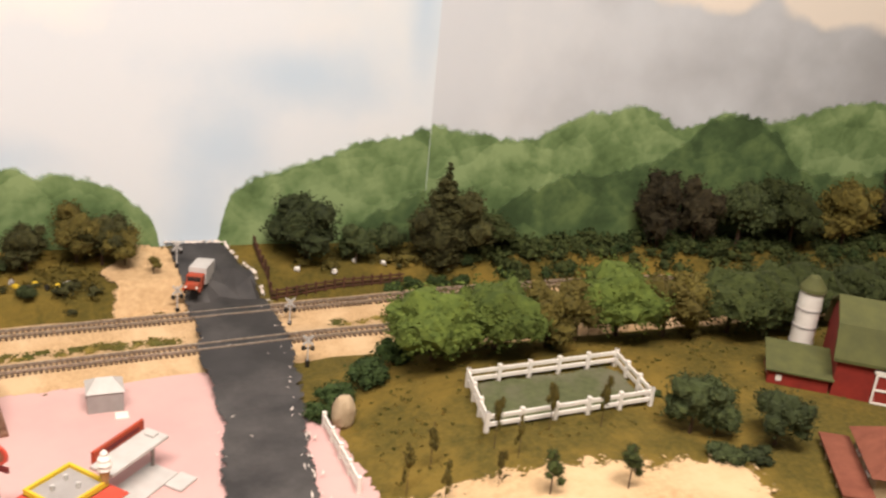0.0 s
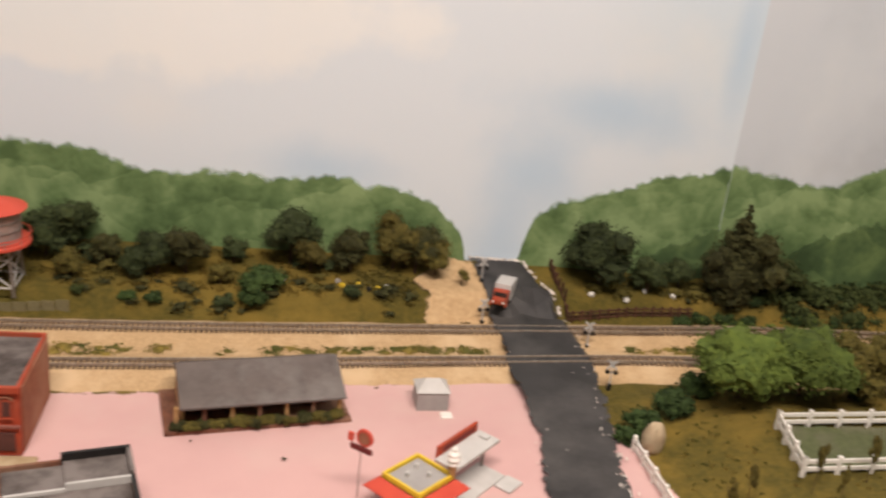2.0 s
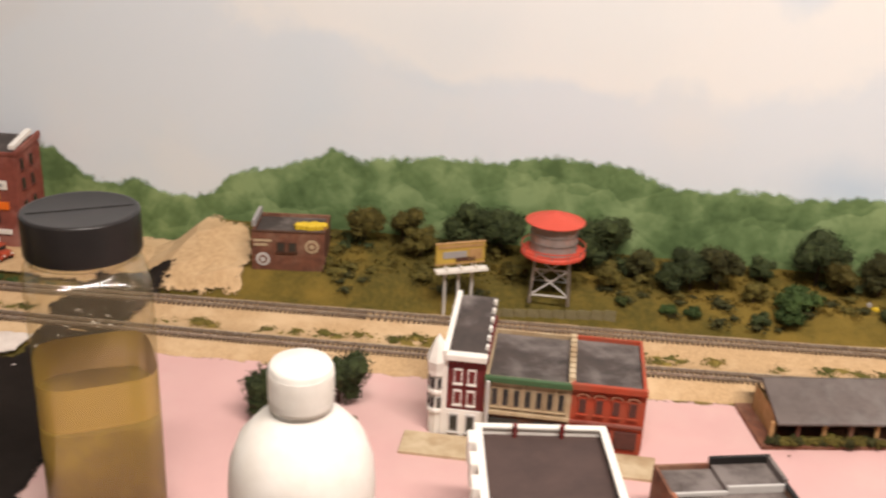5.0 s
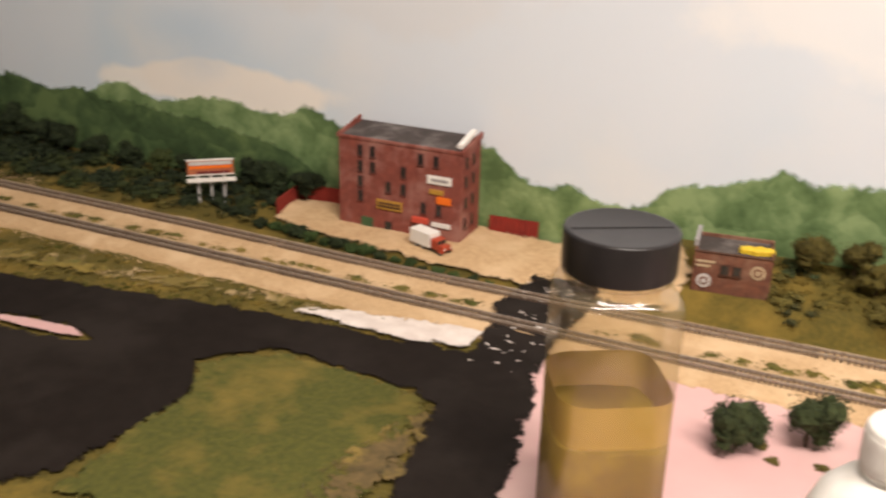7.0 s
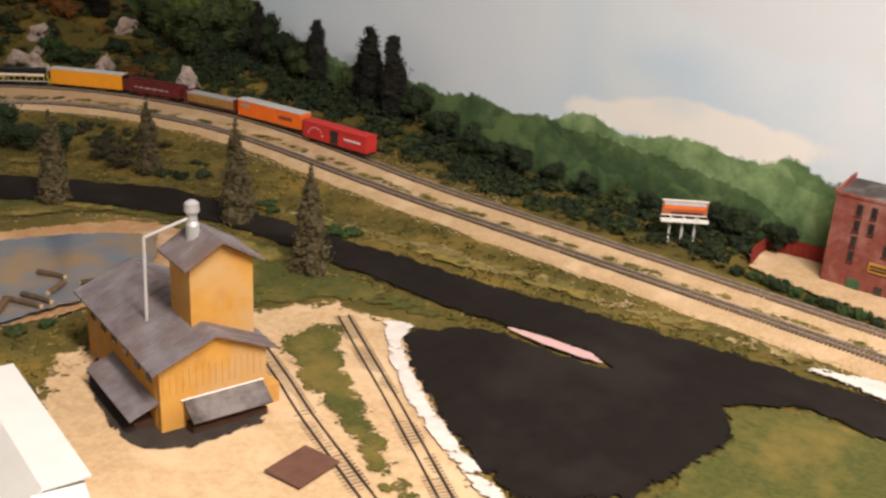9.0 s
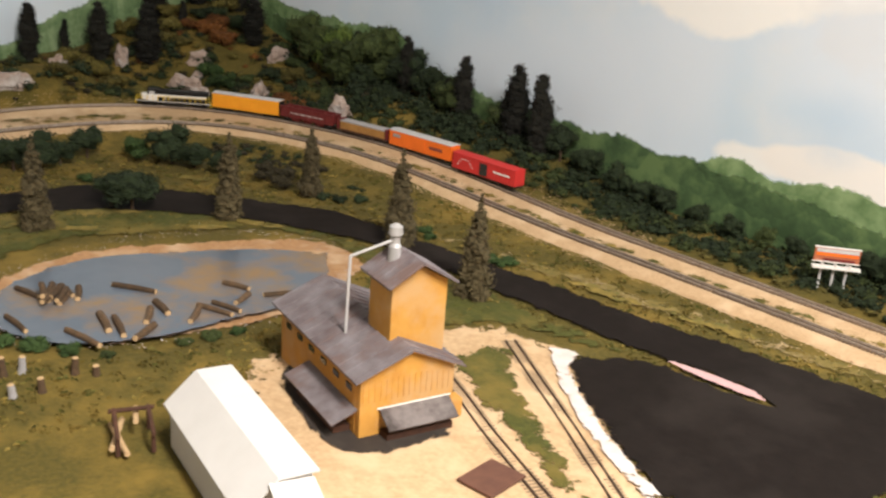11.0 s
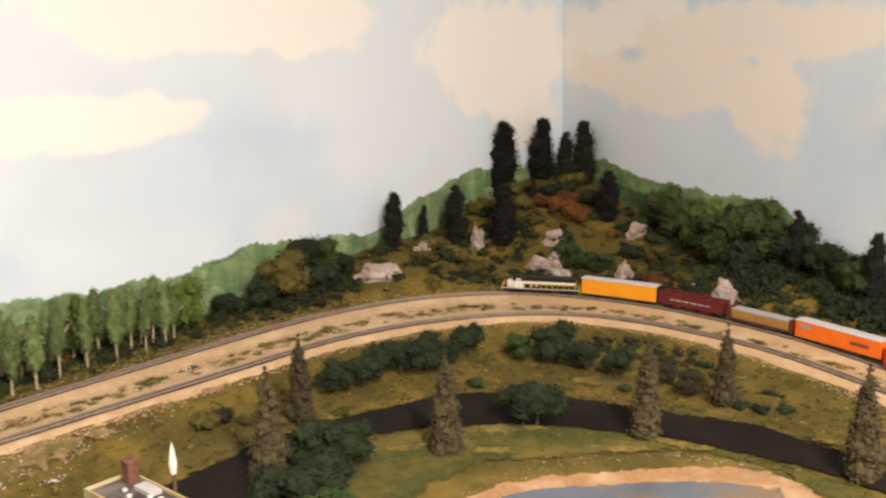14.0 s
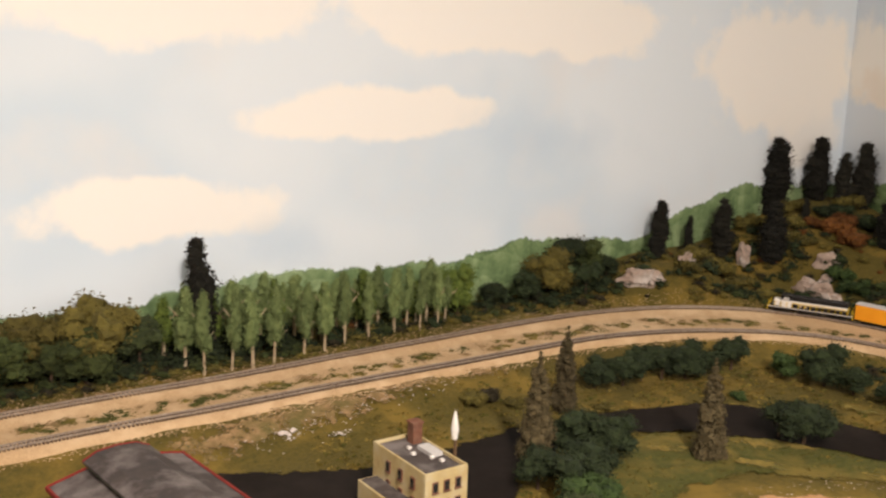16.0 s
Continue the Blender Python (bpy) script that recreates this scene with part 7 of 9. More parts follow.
for z in (0.029, 0.0325):
    boxpart("lettering_bar", (-0.024, -0.0020, z, 0.003, -0.0015, z + 0.002), WOODDARK, fac, bevel=0)
boxpart("wall_sign", (0.034, -0.0016, 0.064, 0.062, 0.0, 0.073), WHITE, fac, "white wall sign")
boxpart("lettering_bar", (0.039, -0.0020, 0.067, 0.058, -0.0015, 0.070), GREYPAINT, fac, bevel=0)
boxpart("wall_sign", (0.037, -0.0016, 0.053, 0.053, 0.0, 0.058), OCHRESIGN, fac, "small yellow wall sign")
boxpart("wall_sign", (0.045, -0.0016, 0.043, 0.062, 0.0, 0.051), REEFER, fac, "orange wall sign")
boxpart("awning_sign", (0.018, -0.004, 0.019, 0.036, 0.0, 0.025), TANKRED, fac, "red awning over the loading door")
boxpart("wall_sign", (0.040, -0.0016, 0.017, 0.062, 0.0, 0.022), WHITE, fac, "white wall sign")
truck(pose(-0.772, 0.785, 0.006, 0, 0, 72) @ Matrix.Diagonal((0.98, 0.98, 0.98, 1)), "cream box truck with a red cab parked by the factory", WHITE)
for a, b in (((-0.955, 0.792), (-0.963, 0.843)), ((-0.963, 0.845), (-0.896, 0.852)), ((-0.742, 0.858), (-0.69, 0.862))):
    w = thing("yard_wall", pose(a[0], a[1], land(*a), 0, 0, math.degrees(math.atan2(b[1] - a[1], b[0] - a[0]))), "rust-brown plank wall round the factory yard", "wall", "yard walls")
    L = math.hypot(b[0] - a[0], b[1] - a[1])
    n = max(3, int(L / 0.006))
    for i in range(n):
        boxpart("plank", (L * i / n + 0.0002, 0, -0.004, L * (i + 1) / n - 0.0002, 0.0014, 0.020), BARNRED, w, bevel=0)

# bottles standing on the layout
def squarish(bm, prof, n=64, power=4.5):
    """A turned form whose rings swell towards a rounded square: (half width, height, squareness 0..1)."""
    rings = []
    for r, z, k in prof:
        if r < 1e-6:
            rings.append([bm.verts.new((0, 0, z))])
            continue
        ring = []
        for i in range(n):
            a = 2 * math.pi * (i + 0.5) / n
            c, s = math.cos(a), math.sin(a)
            q = r / (abs(c) ** power + abs(s) ** power) ** (1 / power)
            w = r + (q - r) * k
            ring.append(bm.verts.new((w * c, w * s, z)))
        rings.append(ring)
    for a, b in zip(rings, rings[1:]):
        for i in range(n):
            j = (i + 1) % n
            bm.faces.new((a[0], b[i], b[j]) if len(a) == 1 else (a[i], a[j], b[0]) if len(b) == 1 else (a[i], a[j], b[j], b[i]))
    return rings


jar = thing("spice_jar", pose(-0.494, 0.441, 0.0055, 0, 0, 31), "tall clear jar of ochre turf with a black cap", "jar")
R = 0.0315
bm = bmesh.new()
squarish(bm, [(0, 0.001, 1), (R - 0.003, 0.0, 1), (R, 0.003, 1), (R, 0.152, 1), (R - 0.0006, 0.156, 1), (R - 0.003, 0.1595, 0.9), (R - 0.006, 0.1615, 0.5), (0.0265, 0.164, 0), (0.0265, 0.176, 0)])
glass = part("body", bm, CLEAR, jar, "clear plastic body", smooth=True)
glass.visible_shadow = False
bm = bmesh.new()
squarish(bm, [(0.0268, 0.1655, 0), (0.0285, 0.1655, 0), (0.0285, 0.1675, 0), (0.0268, 0.1675, 0)])
part("neck_ring", bm, CLEAR, jar, smooth=True)
bm = bmesh.new()
rings = squarish(bm, [(0, 0.0012, 1), (R - 0.0035, 0.0012, 1), (R - 0.0003, 0.0040, 1), (R - 0.0003, 0.0895, 1), (R - 0.0009, 0.0899, 1), (R * 0.75, 0.0900, 1), (R * 0.4, 0.0902, 1), (0, 0.0903, 0)])
for ring in rings[3:]:
    for v in ring:
        v.co.z += -0.011 + 0.10 * (v.co.y * 0.96 - v.co.x * 0.28) + 0.0016 * noise.noise(v.co * 110)
part("turf_fill", bm, TURFPOWDER, jar, "ochre turf powder", smooth=True)
bm = bmesh.new()
squarish(bm, [(R - 0.0005, 0.0790, 1), (R - 0.0005, 0.0940, 1), (R - 0.0005, 0.1040, 1)])
film = part("dust_film", bm, DUSTFILM, jar, "ochre dust clinging inside the jar", smooth=True)
film.visible_shadow = False
bm = bmesh.new()
lathe(bm, [(0.0262, 0.1680), (0.0291, 0.1680), (0.0294, 0.1684), (0.0295, 0.1690), (0.0295, 0.1885), (0.0293, 0.1893), (0.0287, 0.1899), (0.0278, 0.1901), (0.0270, 0.1900), (0.0262, 0.1898), (0, 0.1898)], 72)
cap = part("cap", bm, BLACKCAP, jar, "black plastic cap", smooth=True)
boxpart("hinge_groove", (-0.0262, -0.0007, 0.1893, 0.0262, 0.0007, 0.1902), BLACK, cap, bevel=0.0002)
glue = thing("glue_bottle", pose(-0.354, 0.351, 0.0015), "plain white plastic bottle with a ribbed screw cap", "bottle")
bm = bmesh.new()
lathe(bm, [(0, 0.001), (0.029, 0), (0.0315, 0.003), (0.032, 0.05), (0.032, 0.112), (0.031, 0.123), (0.027, 0.134), (0.020, 0.142), (0.0145, 0.146), (0.0125, 0.148), (0.0125, 0.156), (0, 0.156)], 56)
part("body", bm, WHITE, glue, smooth=True)
bm = bmesh.new()
lathe(bm, [(0.0115, 0.1500), (0.0136, 0.1500), (0.0138, 0.152), (0.0136, 0.168), (0.0124, 0.170), (0, 0.1705)], 48)
gcap = part("cap", bm, WHITE, glue, "white screw cap", smooth=True)
for i in range(48):
    bm = bmesh.new()
    box(bm, 0.0133, -0.00035, 0.154, 0.0140, 0.00035, 0.166, pose(0, 0, 0, 0, 0, 7.5 * i))
    part("grip_rib", bm, WHITE, gcap)

# ---- elevator and its yard ----
elev = thing("grain_elevator", pose(-1.075, 0.174, 0.002, 0, 0, -10.5), "ochre wooden grain elevator with grey tin roofs", "grain elevator")
EL, EW = 0.150, 0.079
bm = bmesh.new()
prism(bm, [(0, 0), (EW, 0), (EW, 0.048), (EW * 0.5, 0.066), (0, 0.050)], -EL, 0)
part("lower_body", bm, ELEV, elev)
for pts in ([(-0.007, 0.0485), (-0.007, 0.0500), (EW * .5, 0.0690), (EW * .5, 0.0672)], [(EW + 0.007, 0.0460), (EW + 0.007, 0.0475), (EW * .5, 0.0690), (EW * .5, 0.0672)]):
    bm = bmesh.new()
    prism(bm, pts, -EL - 0.006, 0.006)
    r = part("lower_roof", bm, ROOFTIN, elev)
    for i in range(13):
        x = -EL + 0.0125 * i
        bm = bmesh.new()
        rod(bm, (x, pts[1][0], pts[1][1] + 0.0004), (x, pts[2][0], pts[2][1] + 0.0003), 0.0005, 0.0005, 5)
        part("seam", bm, ROOFTIN, r)
bm = bmesh.new()
prism(bm, [(0.032, 0.05), (EW, 0.045), (EW, 0.110), (0.054, 0.124), (0.032, 0.112)], -0.054, -0.019)
part("tower_body", bm, ELEV, elev)
for pts in ([(0.026, 0.1095), (0.026, 0.111), (0.054, 0.1275), (0.054, 0.126)], [(EW + 0.006, 0.1075), (EW + 0.006, 0.109), (0.054, 0.1275), (0.054, 0.126)]):
    bm = bmesh.new()
    prism(bm, pts, -0.061, -0.012)
    r = part("tower_roof", bm, ROOFTIN, elev)
    for i in range(6):
        x = -0.059 + 0.0093 * i
        bm = bmesh.new()
        rod(bm, (x, pts[1][0], pts[1][1] + 0.0004), (x, pts[2][0], pts[2][1] + 0.0003), 0.0005, 0.0005, 5)
        part("seam", bm, ROOFTIN, r)
bm = bmesh.new()
lathe(bm, [(0, 0.118), (0.0052, 0.118), (0.0048, 0.131), (0.0035, 0.134), (0.0036, 0.139), (0.0055, 0.141), (0.005, 0.147), (0.002, 0.149), (0, 0.149)], 16, -0.044, 0.046)
part("vent_cowl", bm, SILVER, elev, "silver swivel vent")
bm = bmesh.new()
rod(bm, (-0.044, 0.043, 0.136), (-0.058, 0.016, 0.122), 0.0011, 0.0011, 10)
rod(bm, (-0.058, 0.016, 0.122), (-0.059, 0.015, 0.055), 0.0011, 0.0011, 10)
part("spout_pipe", bm, LIGHTGREY, elev, "grey bent spout pipe")
bm = bmesh.new()
box(bm, -0.001, EW * 0.20, 0.0, 0.020, EW * 0.95, 0.0016, pose(0, 0, 0.0215, 0, 30, 0))
part("front_awning", bm, ROOFDARK, elev)
bm = bmesh.new()
box(bm, -0.092, -0.022, 0.0, -0.004, 0.001, 0.0016, pose(0, 0, 0.022, 22, 0, 0))
part("side_awning", bm, ROOFTIN, elev)
boxpart("front_trim", (-0.0006, EW * .18, 0.0222, 0.0012, EW * .97, 0.0232), WHITE, elev)
boxpart("dock", (0.0, EW * .22, 0, 0.012, EW * .93, 0.006), WOODDARK, elev)
boxpart("dock", (-0.083, -0.014, 0, -0.014, 0.0, 0.006), WOODDARK, elev)
for i in range(16):
    boxpart("batten", (0.0, 0.002 + 0.0048 * i, 0.029, 0.0005, 0.0026 + 0.0048 * i, 0.046), ELEV, elev, bevel=0)
for i in range(29):
    boxpart("batten", (-EL + 0.002 + 0.005 * i, -0.0005, 0.002, -EL + 0.0026 + 0.005 * i, 0.0, 0.0485), ELEV, elev, bevel=0)
for i in range(6):
    boxpart("side_window", (-EL + 0.012 + 0.023 * i, -0.0010, 0.0335, -EL + 0.022 + 0.023 * i, 0.0, 0.0385), GLASSDARK, elev)
boxpart("office_lean_to", (-0.012, EW, 0, 0.0, EW + 0.010, 0.016), ELEV, elev)
# Dark brown apron sheet; the elevator's shadow at its foot is put into it
tagged(sheet("dark_base", [(-1.060, 0.158), (-1.048, 0.178), (-1.040, 0.235), (-1.06, 0.248), (-1.12, 0.255), (-1.19, 0.25), (-1.205, 0.19), (-1.165, 0.168), (-1.10, 0.152), (-1.075, 0.152)], SHADOWBASE, 0.0034, 0.02, 0.002, worn=0.002), "dark brown apron under the elevator with its shadow painted in", "ground", kind="structure")
plate = tagged(boxpart("rust_plate", (-0.0155, -0.0195, 0, 0.0155, 0.0195, 0.0016), RUST, None), "loose rust-brown card square on the sand", "plate")
plate.matrix_basis = pose(-0.979, 0.218, land(-0.979, 0.218) + 0.0035, 0, 0, 8)

hut = thing("white_shed", pose(-1.141, 0.080, 0.001, 0, 0, -10), "unpainted white card shed with a plain gable roof", "shed")
bm = bmesh.new()
prism(bm, [(-0.020, 0), (0.023, 0), (0.023, 0.0515), (0.000, 0.0525), (-0.020, 0.033)], 0.0, 0.145)
part("wall_shell", bm, PAPER, hut)
for pts in ([(-0.0235, 0.0315), (-0.0235, 0.0327), (0.0, 0.0545), (0.0, 0.0530)], [(0.0262, 0.0524), (0.0262, 0.0538), (0.0, 0.0545), (0.0, 0.0530)]):
    bm = bmesh.new()
    prism(bm, pts, -0.004, 0.149)
    part("roof", bm, PAPER, hut)
flap = boxpart("card_flap", (0.0, 0.0, 0.0, 0.036, 0.028, 0.0012), PAPER, hut)
flap.matrix_basis = pose(0.147, -0.006, 0.0505, 0, 9, -7)
frame_ = thing("timber_frame", pose(-1.160, 0.040, 0.002, 0, 0, -20), "dark rough timber trestle beside the white shed", "trestle")
for i, (a, b) in enumerate([((-0.02, -0.012, 0), (-0.02, -0.012, 0.016)), ((0.014, -0.012, 0), (0.014, -0.012, 0.016)), ((-0.02, 0.012, 0), (-0.02, 0.012, 0.016)), ((0.014, 0.012, 0), (0.014, 0.012, 0.016)), ((-0.024, -0.012, 0.016), (0.018, -0.012, 0.016)), ((-0.024, 0.012, 0.016), (0.018, 0.012, 0.016)), ((-0.02, -0.016, 0.017), (-0.02, 0.016, 0.017))]):
    bm = bmesh.new()
    rod(bm, a, b, 0.0018, 0.0016, 8)
    part("timber", bm, WOODDARK, frame_)

for i, (a, b) in enumerate([((-0.030, -0.006, 0.004), (0.016, -0.016, 0.007)), ((-0.026, -0.014, 0.003), (0.020, -0.006, 0.004)), ((-0.034, 0.004, 0.010), (-0.008, 0.002, 0.013))]):
    bm = bmesh.new()
    rod(bm, a, b, 0.0022, 0.0020, 9)
    part("pale_timber", bm, LOGEND, frame_)


def log(x, y, z, L, r, turn, tilt=0, label="floating bark log in the pond", group="logs"):
    base = thing("log", pose(x, y, z, 0, tilt, turn), label, "log", group)
    bm = bmesh.new()
    rod(bm, (-L / 2, 0, 0), (0, 0.0008, 0), r, r * 1.05, 10)
    rod(bm, (0, 0.0008, 0), (L / 2, 0, 0), r * 1.05, r * 0.85, 10)
    part("bark", bm, LOGBARK, base)
    for s in (-1, 1):
        bm = bmesh.new()
        rod(bm, (s * L / 2, 0, 0), (s * (L / 2 + 0.0006), 0, 0), r * 0.8, r * 0.78, 10)
        part("cut_end", bm, LOGEND, base)
    return base


LOGS = [(-1.461, 0.074, 0.034, 20), (-1.421, 0.161, 0.046, 35), (-1.436, 0.112, 0.030, -20), (-1.397, 0.041, 0.040, 5), (-1.340, 0.077, 0.046, 12), (-1.361, 0.105, 0.040, -15), (-1.346, 0.112, 0.042, -15), (-1.355, 0.144, 0.032, -25), (-1.365, 0.162, 0.032, -10), (-1.324, 0.126, 0.032, -60), (-1.335, 0.180, 0.034, -40), (-1.335, 0.200, 0.040, 20), (-1.336, 0.213, 0.034, 25), (-1.377, 0.247, 0.030, 30), (-1.346, 0.236, 0.026, -50), (-1.335, 0.276, 0.040, 75)]
for x, y, L, turn in LOGS:
    log(x, y, 0.0050, L, RNG.uniform(0.0026, 0.0036), turn + RNG.uniform(-8, 8))
for i in range(9):
    log(-1.440 + RNG.uniform(-.010, .010), 0.094 + RNG.uniform(-.015, .015), 0.0045 + 0.0045 * (i // 4), 0.03, 0.0030, -20 + RNG.uniform(-25, 25), 0, "bark log in the heaped log pile", "log pile")
log(-1.275, 0.28, 0.006, 0.045, 0.004, 60, 0, "sawn log on the shore", "shore logs")
STUMPS = [(-1.404, -0.004, 0.019), (-1.342, -0.018, 0.020), (-1.314, 0.002, 0.016), (-1.312, 0.016, 0.014), (-1.288, 0.049, 0.014), (-1.286, -0.028, 0.012), (-1.275, -0.004, 0.011), (-1.276, 0.062, 0.009), (-1.272, 0.017, 0.012), (-1.39, -0.03, 0.02), (-1.44, -0.04, 0.018), (-1.33, -0.05, 0.014), (-1.36, -0.07, 0.018)]
for i, (x, y, h) in enumerate(STUMPS):
    base = thing("tree_stump", pose(x, y, land(x, y), RNG.uniform(-5, 5), RNG.uniform(-5, 5), i * 50), "sawn tree stump with a pale cut top", "stump", "tree stumps")
    bm = bmesh.new()
    rod(bm, (0, 0, -0.003), (0, 0, h * 0.35), 0.0042, 0.0030, 9)
    rod(bm, (0, 0, h * 0.35), (0, 0, h), 0.0030, 0.0027, 9)
    part("bark", bm, LOGBARK if i % 3 else GREYPAINT, base)
    bm = bmesh.new()
    rod(bm, (0, 0, h), (0, 0, h + 0.0007), 0.0026, 0.0024, 9)
    part("cut_top", bm, LOGEND, base)
# plants round the pond
for x, y, h, mat in [(-1.43, -0.027, 0.052, LEAF_BRIGHT), (-1.44, -0.06, 0.045, LEAF_BRIGHT), (-1.239, -0.072, 0.046, LEAF_BRIGHT), (-1.315, -0.078, 0.042, LEAF_BRIGHT), (-1.25, -0.095, 0.036, LEAF_BRIGHT), (-1.275, -0.11, 0.040, LEAF_BRIGHT), (-1.225, -0.12, 0.034, LEAF_BRIGHT), (-1.36, -0.10, 0.034, LEAF_BRIGHT), (-1.30, -0.14, 0.04, LEAF_MID), (-1.49, -0.045, 0.05, LEAF_DARK)]:
    tree("broadleaf", x, y, h, mat, "leafy green tree among the stumps", "trees by the stumps", 1.15)
for x, y, h, mat in [(-1.375, 0.022, 0.012, LEAF_BRIGHT), (-1.352, 0.040, 0.013, LEAF_BRIGHT), (-1.33, 0.062, 0.012, LEAF_BRIGHT), (-1.308, 0.085, 0.008, LEAF_MID), (-1.298, 0.15, 0.009, LEAF_MID), (-1.295, 0.175, 0.010, LEAF_MID), (-1.292, 0.2, 0.009, LEAF_BRIGHT), (-1.30, 0.12, 0.006, LEAF_OLIVE)]:
    tree("bush", x, y, h, mat, "low green growth on the pond's near bank", "pond plants", 1.3)
# pines along the road and round the pond
for x, y, h in [(-1.238, 0.440, 0.104), (-1.395, 0.468, 0.110), (-1.607, 0.490, 0.092), (-1.574, 0.352, 0.104), (-1.645, 0.150, 0.102), (-1.664, -0.032, 0.110), (-1.795, 0.045, 0.096)]:
    tree("conifer", x, y, h * 1.06, LEAF_PINE, "tall dusty brown-green pine by the black road", "pines", 0.95)
# dark bushes and small trees on the bank below the curve
for x, y, h, mat in [(-1.862, 0.108, 0.034, LEAF_DEEPSHADE), (-1.868, 0.148, 0.036, LEAF_DEEPSHADE), (-1.884, 0.180, 0.034, LEAF_DEEPSHADE), (-1.884, 0.208, 0.040, LEAF_DEEPSHADE), (-1.884, 0.240, 0.042, LEAF_DEEPSHADE), (-1.896, 0.275, 0.030, LEAF_DEEPSHADE), (-1.902, 0.315, 0.036, LEAF_DEEPSHADE), (-1.868, 0.369, 0.030, LEAF_BRIGHT), (-1.832, 0.407, 0.046, LEAF_DEEPSHADE), (-1.795, 0.424, 0.034, LEAF_DEEPSHADE), (-1.742, 0.437, 0.032, LEAF_DEEPSHADE), (-1.70, 0.478, 0.024, LEAF_DUSK), (-1.652, 0.480, 0.026, LEAF_DUSK), (-1.657, 0.268, 0.046, LEAF_DEEPSHADE), (-1.680, 0.252, 0.040, LEAF_DEEPSHADE), (-1.66, 0.045, 0.042, LEAF_DEEPSHADE), (-1.675, 0.015, 0.040, LEAF_DEEPSHADE), (-1.60, 0.005, 0.04, LEAF_DEEPSHADE), (-1.575, -0.025, 0.042, LEAF_DEEPSHADE), (-1.54, -0.01, 0.035, LEAF_BRIGHT), (-1.515, -0.035, 0.04, LEAF_BRIGHT), (-1.60, -0.05, 0.036, LEAF_DEEPSHADE), (-1.478, -0.055, 0.034, LEAF_BRIGHT), (-1.42, -0.09, 0.034, LEAF_BRIGHT), (-1.395, -0.11, 0.03, LEAF_BRIGHT)]:
    tree("broadleaf", x, y, h * 1.25, mat, "dark green rounded tree below the curved track", "trees below the curve", 1.22)
for x, y, h, mat in [(-1.802, 0.273, 0.013, LEAF_BRIGHT), (-1.79, 0.09, 0.012, LEAF_OLIVE), (-1.57, 0.510, 0.012, LEAF_DEEPSHADE), (-1.556, 0.535, 0.012, LEAF_DEEPSHADE), (-1.59, 0.50, 0.012, LEAF_DEEPSHADE), (-1.42, 0.525, 0.012, LEAF_BRIGHT), (-1.40, 0.520, 0.010, LEAF_BRIGHT), (-1.30, 0.525, 0.013, LEAF_BRIGHT), (-1.285, 0.535, 0.014, LEAF_BRIGHT), (-1.80, 0.02, 0.012, LEAF_OLIVE), (-1.815, -0.01, 0.014, LEAF_OLIVE), (-1.83, -0.04, 0.018, LEAF_DUSK), (-1.82, -0.06, 0.02, LEAF_OLIVE), (-1.70, 0.42, 0.010, LEAF_MID)]:
    tree("bush", x, y, h, mat, "low shrub on the bank below the tracks", "bank shrubs", 1.3)

# Low scrub on the bank; its dark colours also carry the bank's shade
SHADY = random.Random(31)
bank_growth = []
for i in range(900):
    p = FARLINE[SHADY.randrange(len(FARLINE))]
    if -1.98 < p.x < -1.45:
        d = np.hypot(NEARXY[:, 0] - p.x, NEARXY[:, 1] - p.y)
        q = NEARXY[int(d.argmin())]
        o = 1.0 + SHADY.uniform(0.045, 0.085) / max(0.01, math.hypot(q[0] - p.x, q[1] - p.y))
        x, y = p.x + (q[0] - p.x) * o, p.y + (q[1] - p.y) * o
        if 0.05 < y < 0.56 and noise.noise(Vector((x * 14, y * 14, 2.0))) > -0.12:
            bank_growth.append((x, y, SHADY.uniform(0.010, 0.022), SHADY.uniform(0.004, 0.010)))
undergrowth("bank_growth", "dark brown-green growth under the bank trees, shade in its colour", bank_growth[::2], LEAF_DUSK, 2)
undergrowth("bank_growth", "dark green growth under the bank trees, shade in its colour", bank_growth[1::2], LEAF_DEEPSHADE, 4)

# ---- the hill in the corner ----
HILL = [(-2.193, 0.311, 0.038, 0.018, 0.022), (-2.222, 0.404, 0.022, 0.012, 0.017), (-2.290, 0.542, 0.022, 0.014, 0.026), (-2.155, 0.600, 0.046, 0.018, 0.024), (-2.222, 0.662, 0.026, 0.012, 0.020), (-2.158, 0.787, 0.026, 0.010, 0.020), (-2.060, 0.688, 0.042, 0.016, 0.024), (-1.842, 0.704, 0.028, 0.014, 0.024), (-2.075, 0.645, 0.016, 0.010, 0.008), (-1.95, 0.735, 0.014, 0.010, 0.010), (-2.19, 0.64, 0.016, 0.012, 0.010)]
for i, (x, y, sx, sy, sz) in enumerate(HILL):
    rock("rock_outcrop", x, y, land(x, y) + sz * 0.30, sx * 0.88, sy * 0.9, sz * 0.92, i + 2, "jagged pinkish-grey plaster rock on the hillside", ROCK, "hill rocks")
for x, y, top, wide in [(-2.279, 0.377, 0.170, 0.95), (-2.325, 0.455, 0.135, 0.75), (-2.322, 0.517, 0.164, 1.15), (-2.270, 0.585, 0.168, 1.20), (-2.425, 0.675, 0.262, 1.10), (-2.448, 0.775, 0.262, 1.10), (-2.395, 0.795, 0.238, 0.95), (-2.395, 0.840, 0.256, 1.0), (-2.232, 0.780, 0.182, 1.30), (-2.36, 0.70, 0.16, 1.0)]:
    tree("cypress", x, y, top - land(x, y), LEAF_CYP, "tall dark narrow evergreen on the rocky hill", "hill evergreens", wide * 1.25)
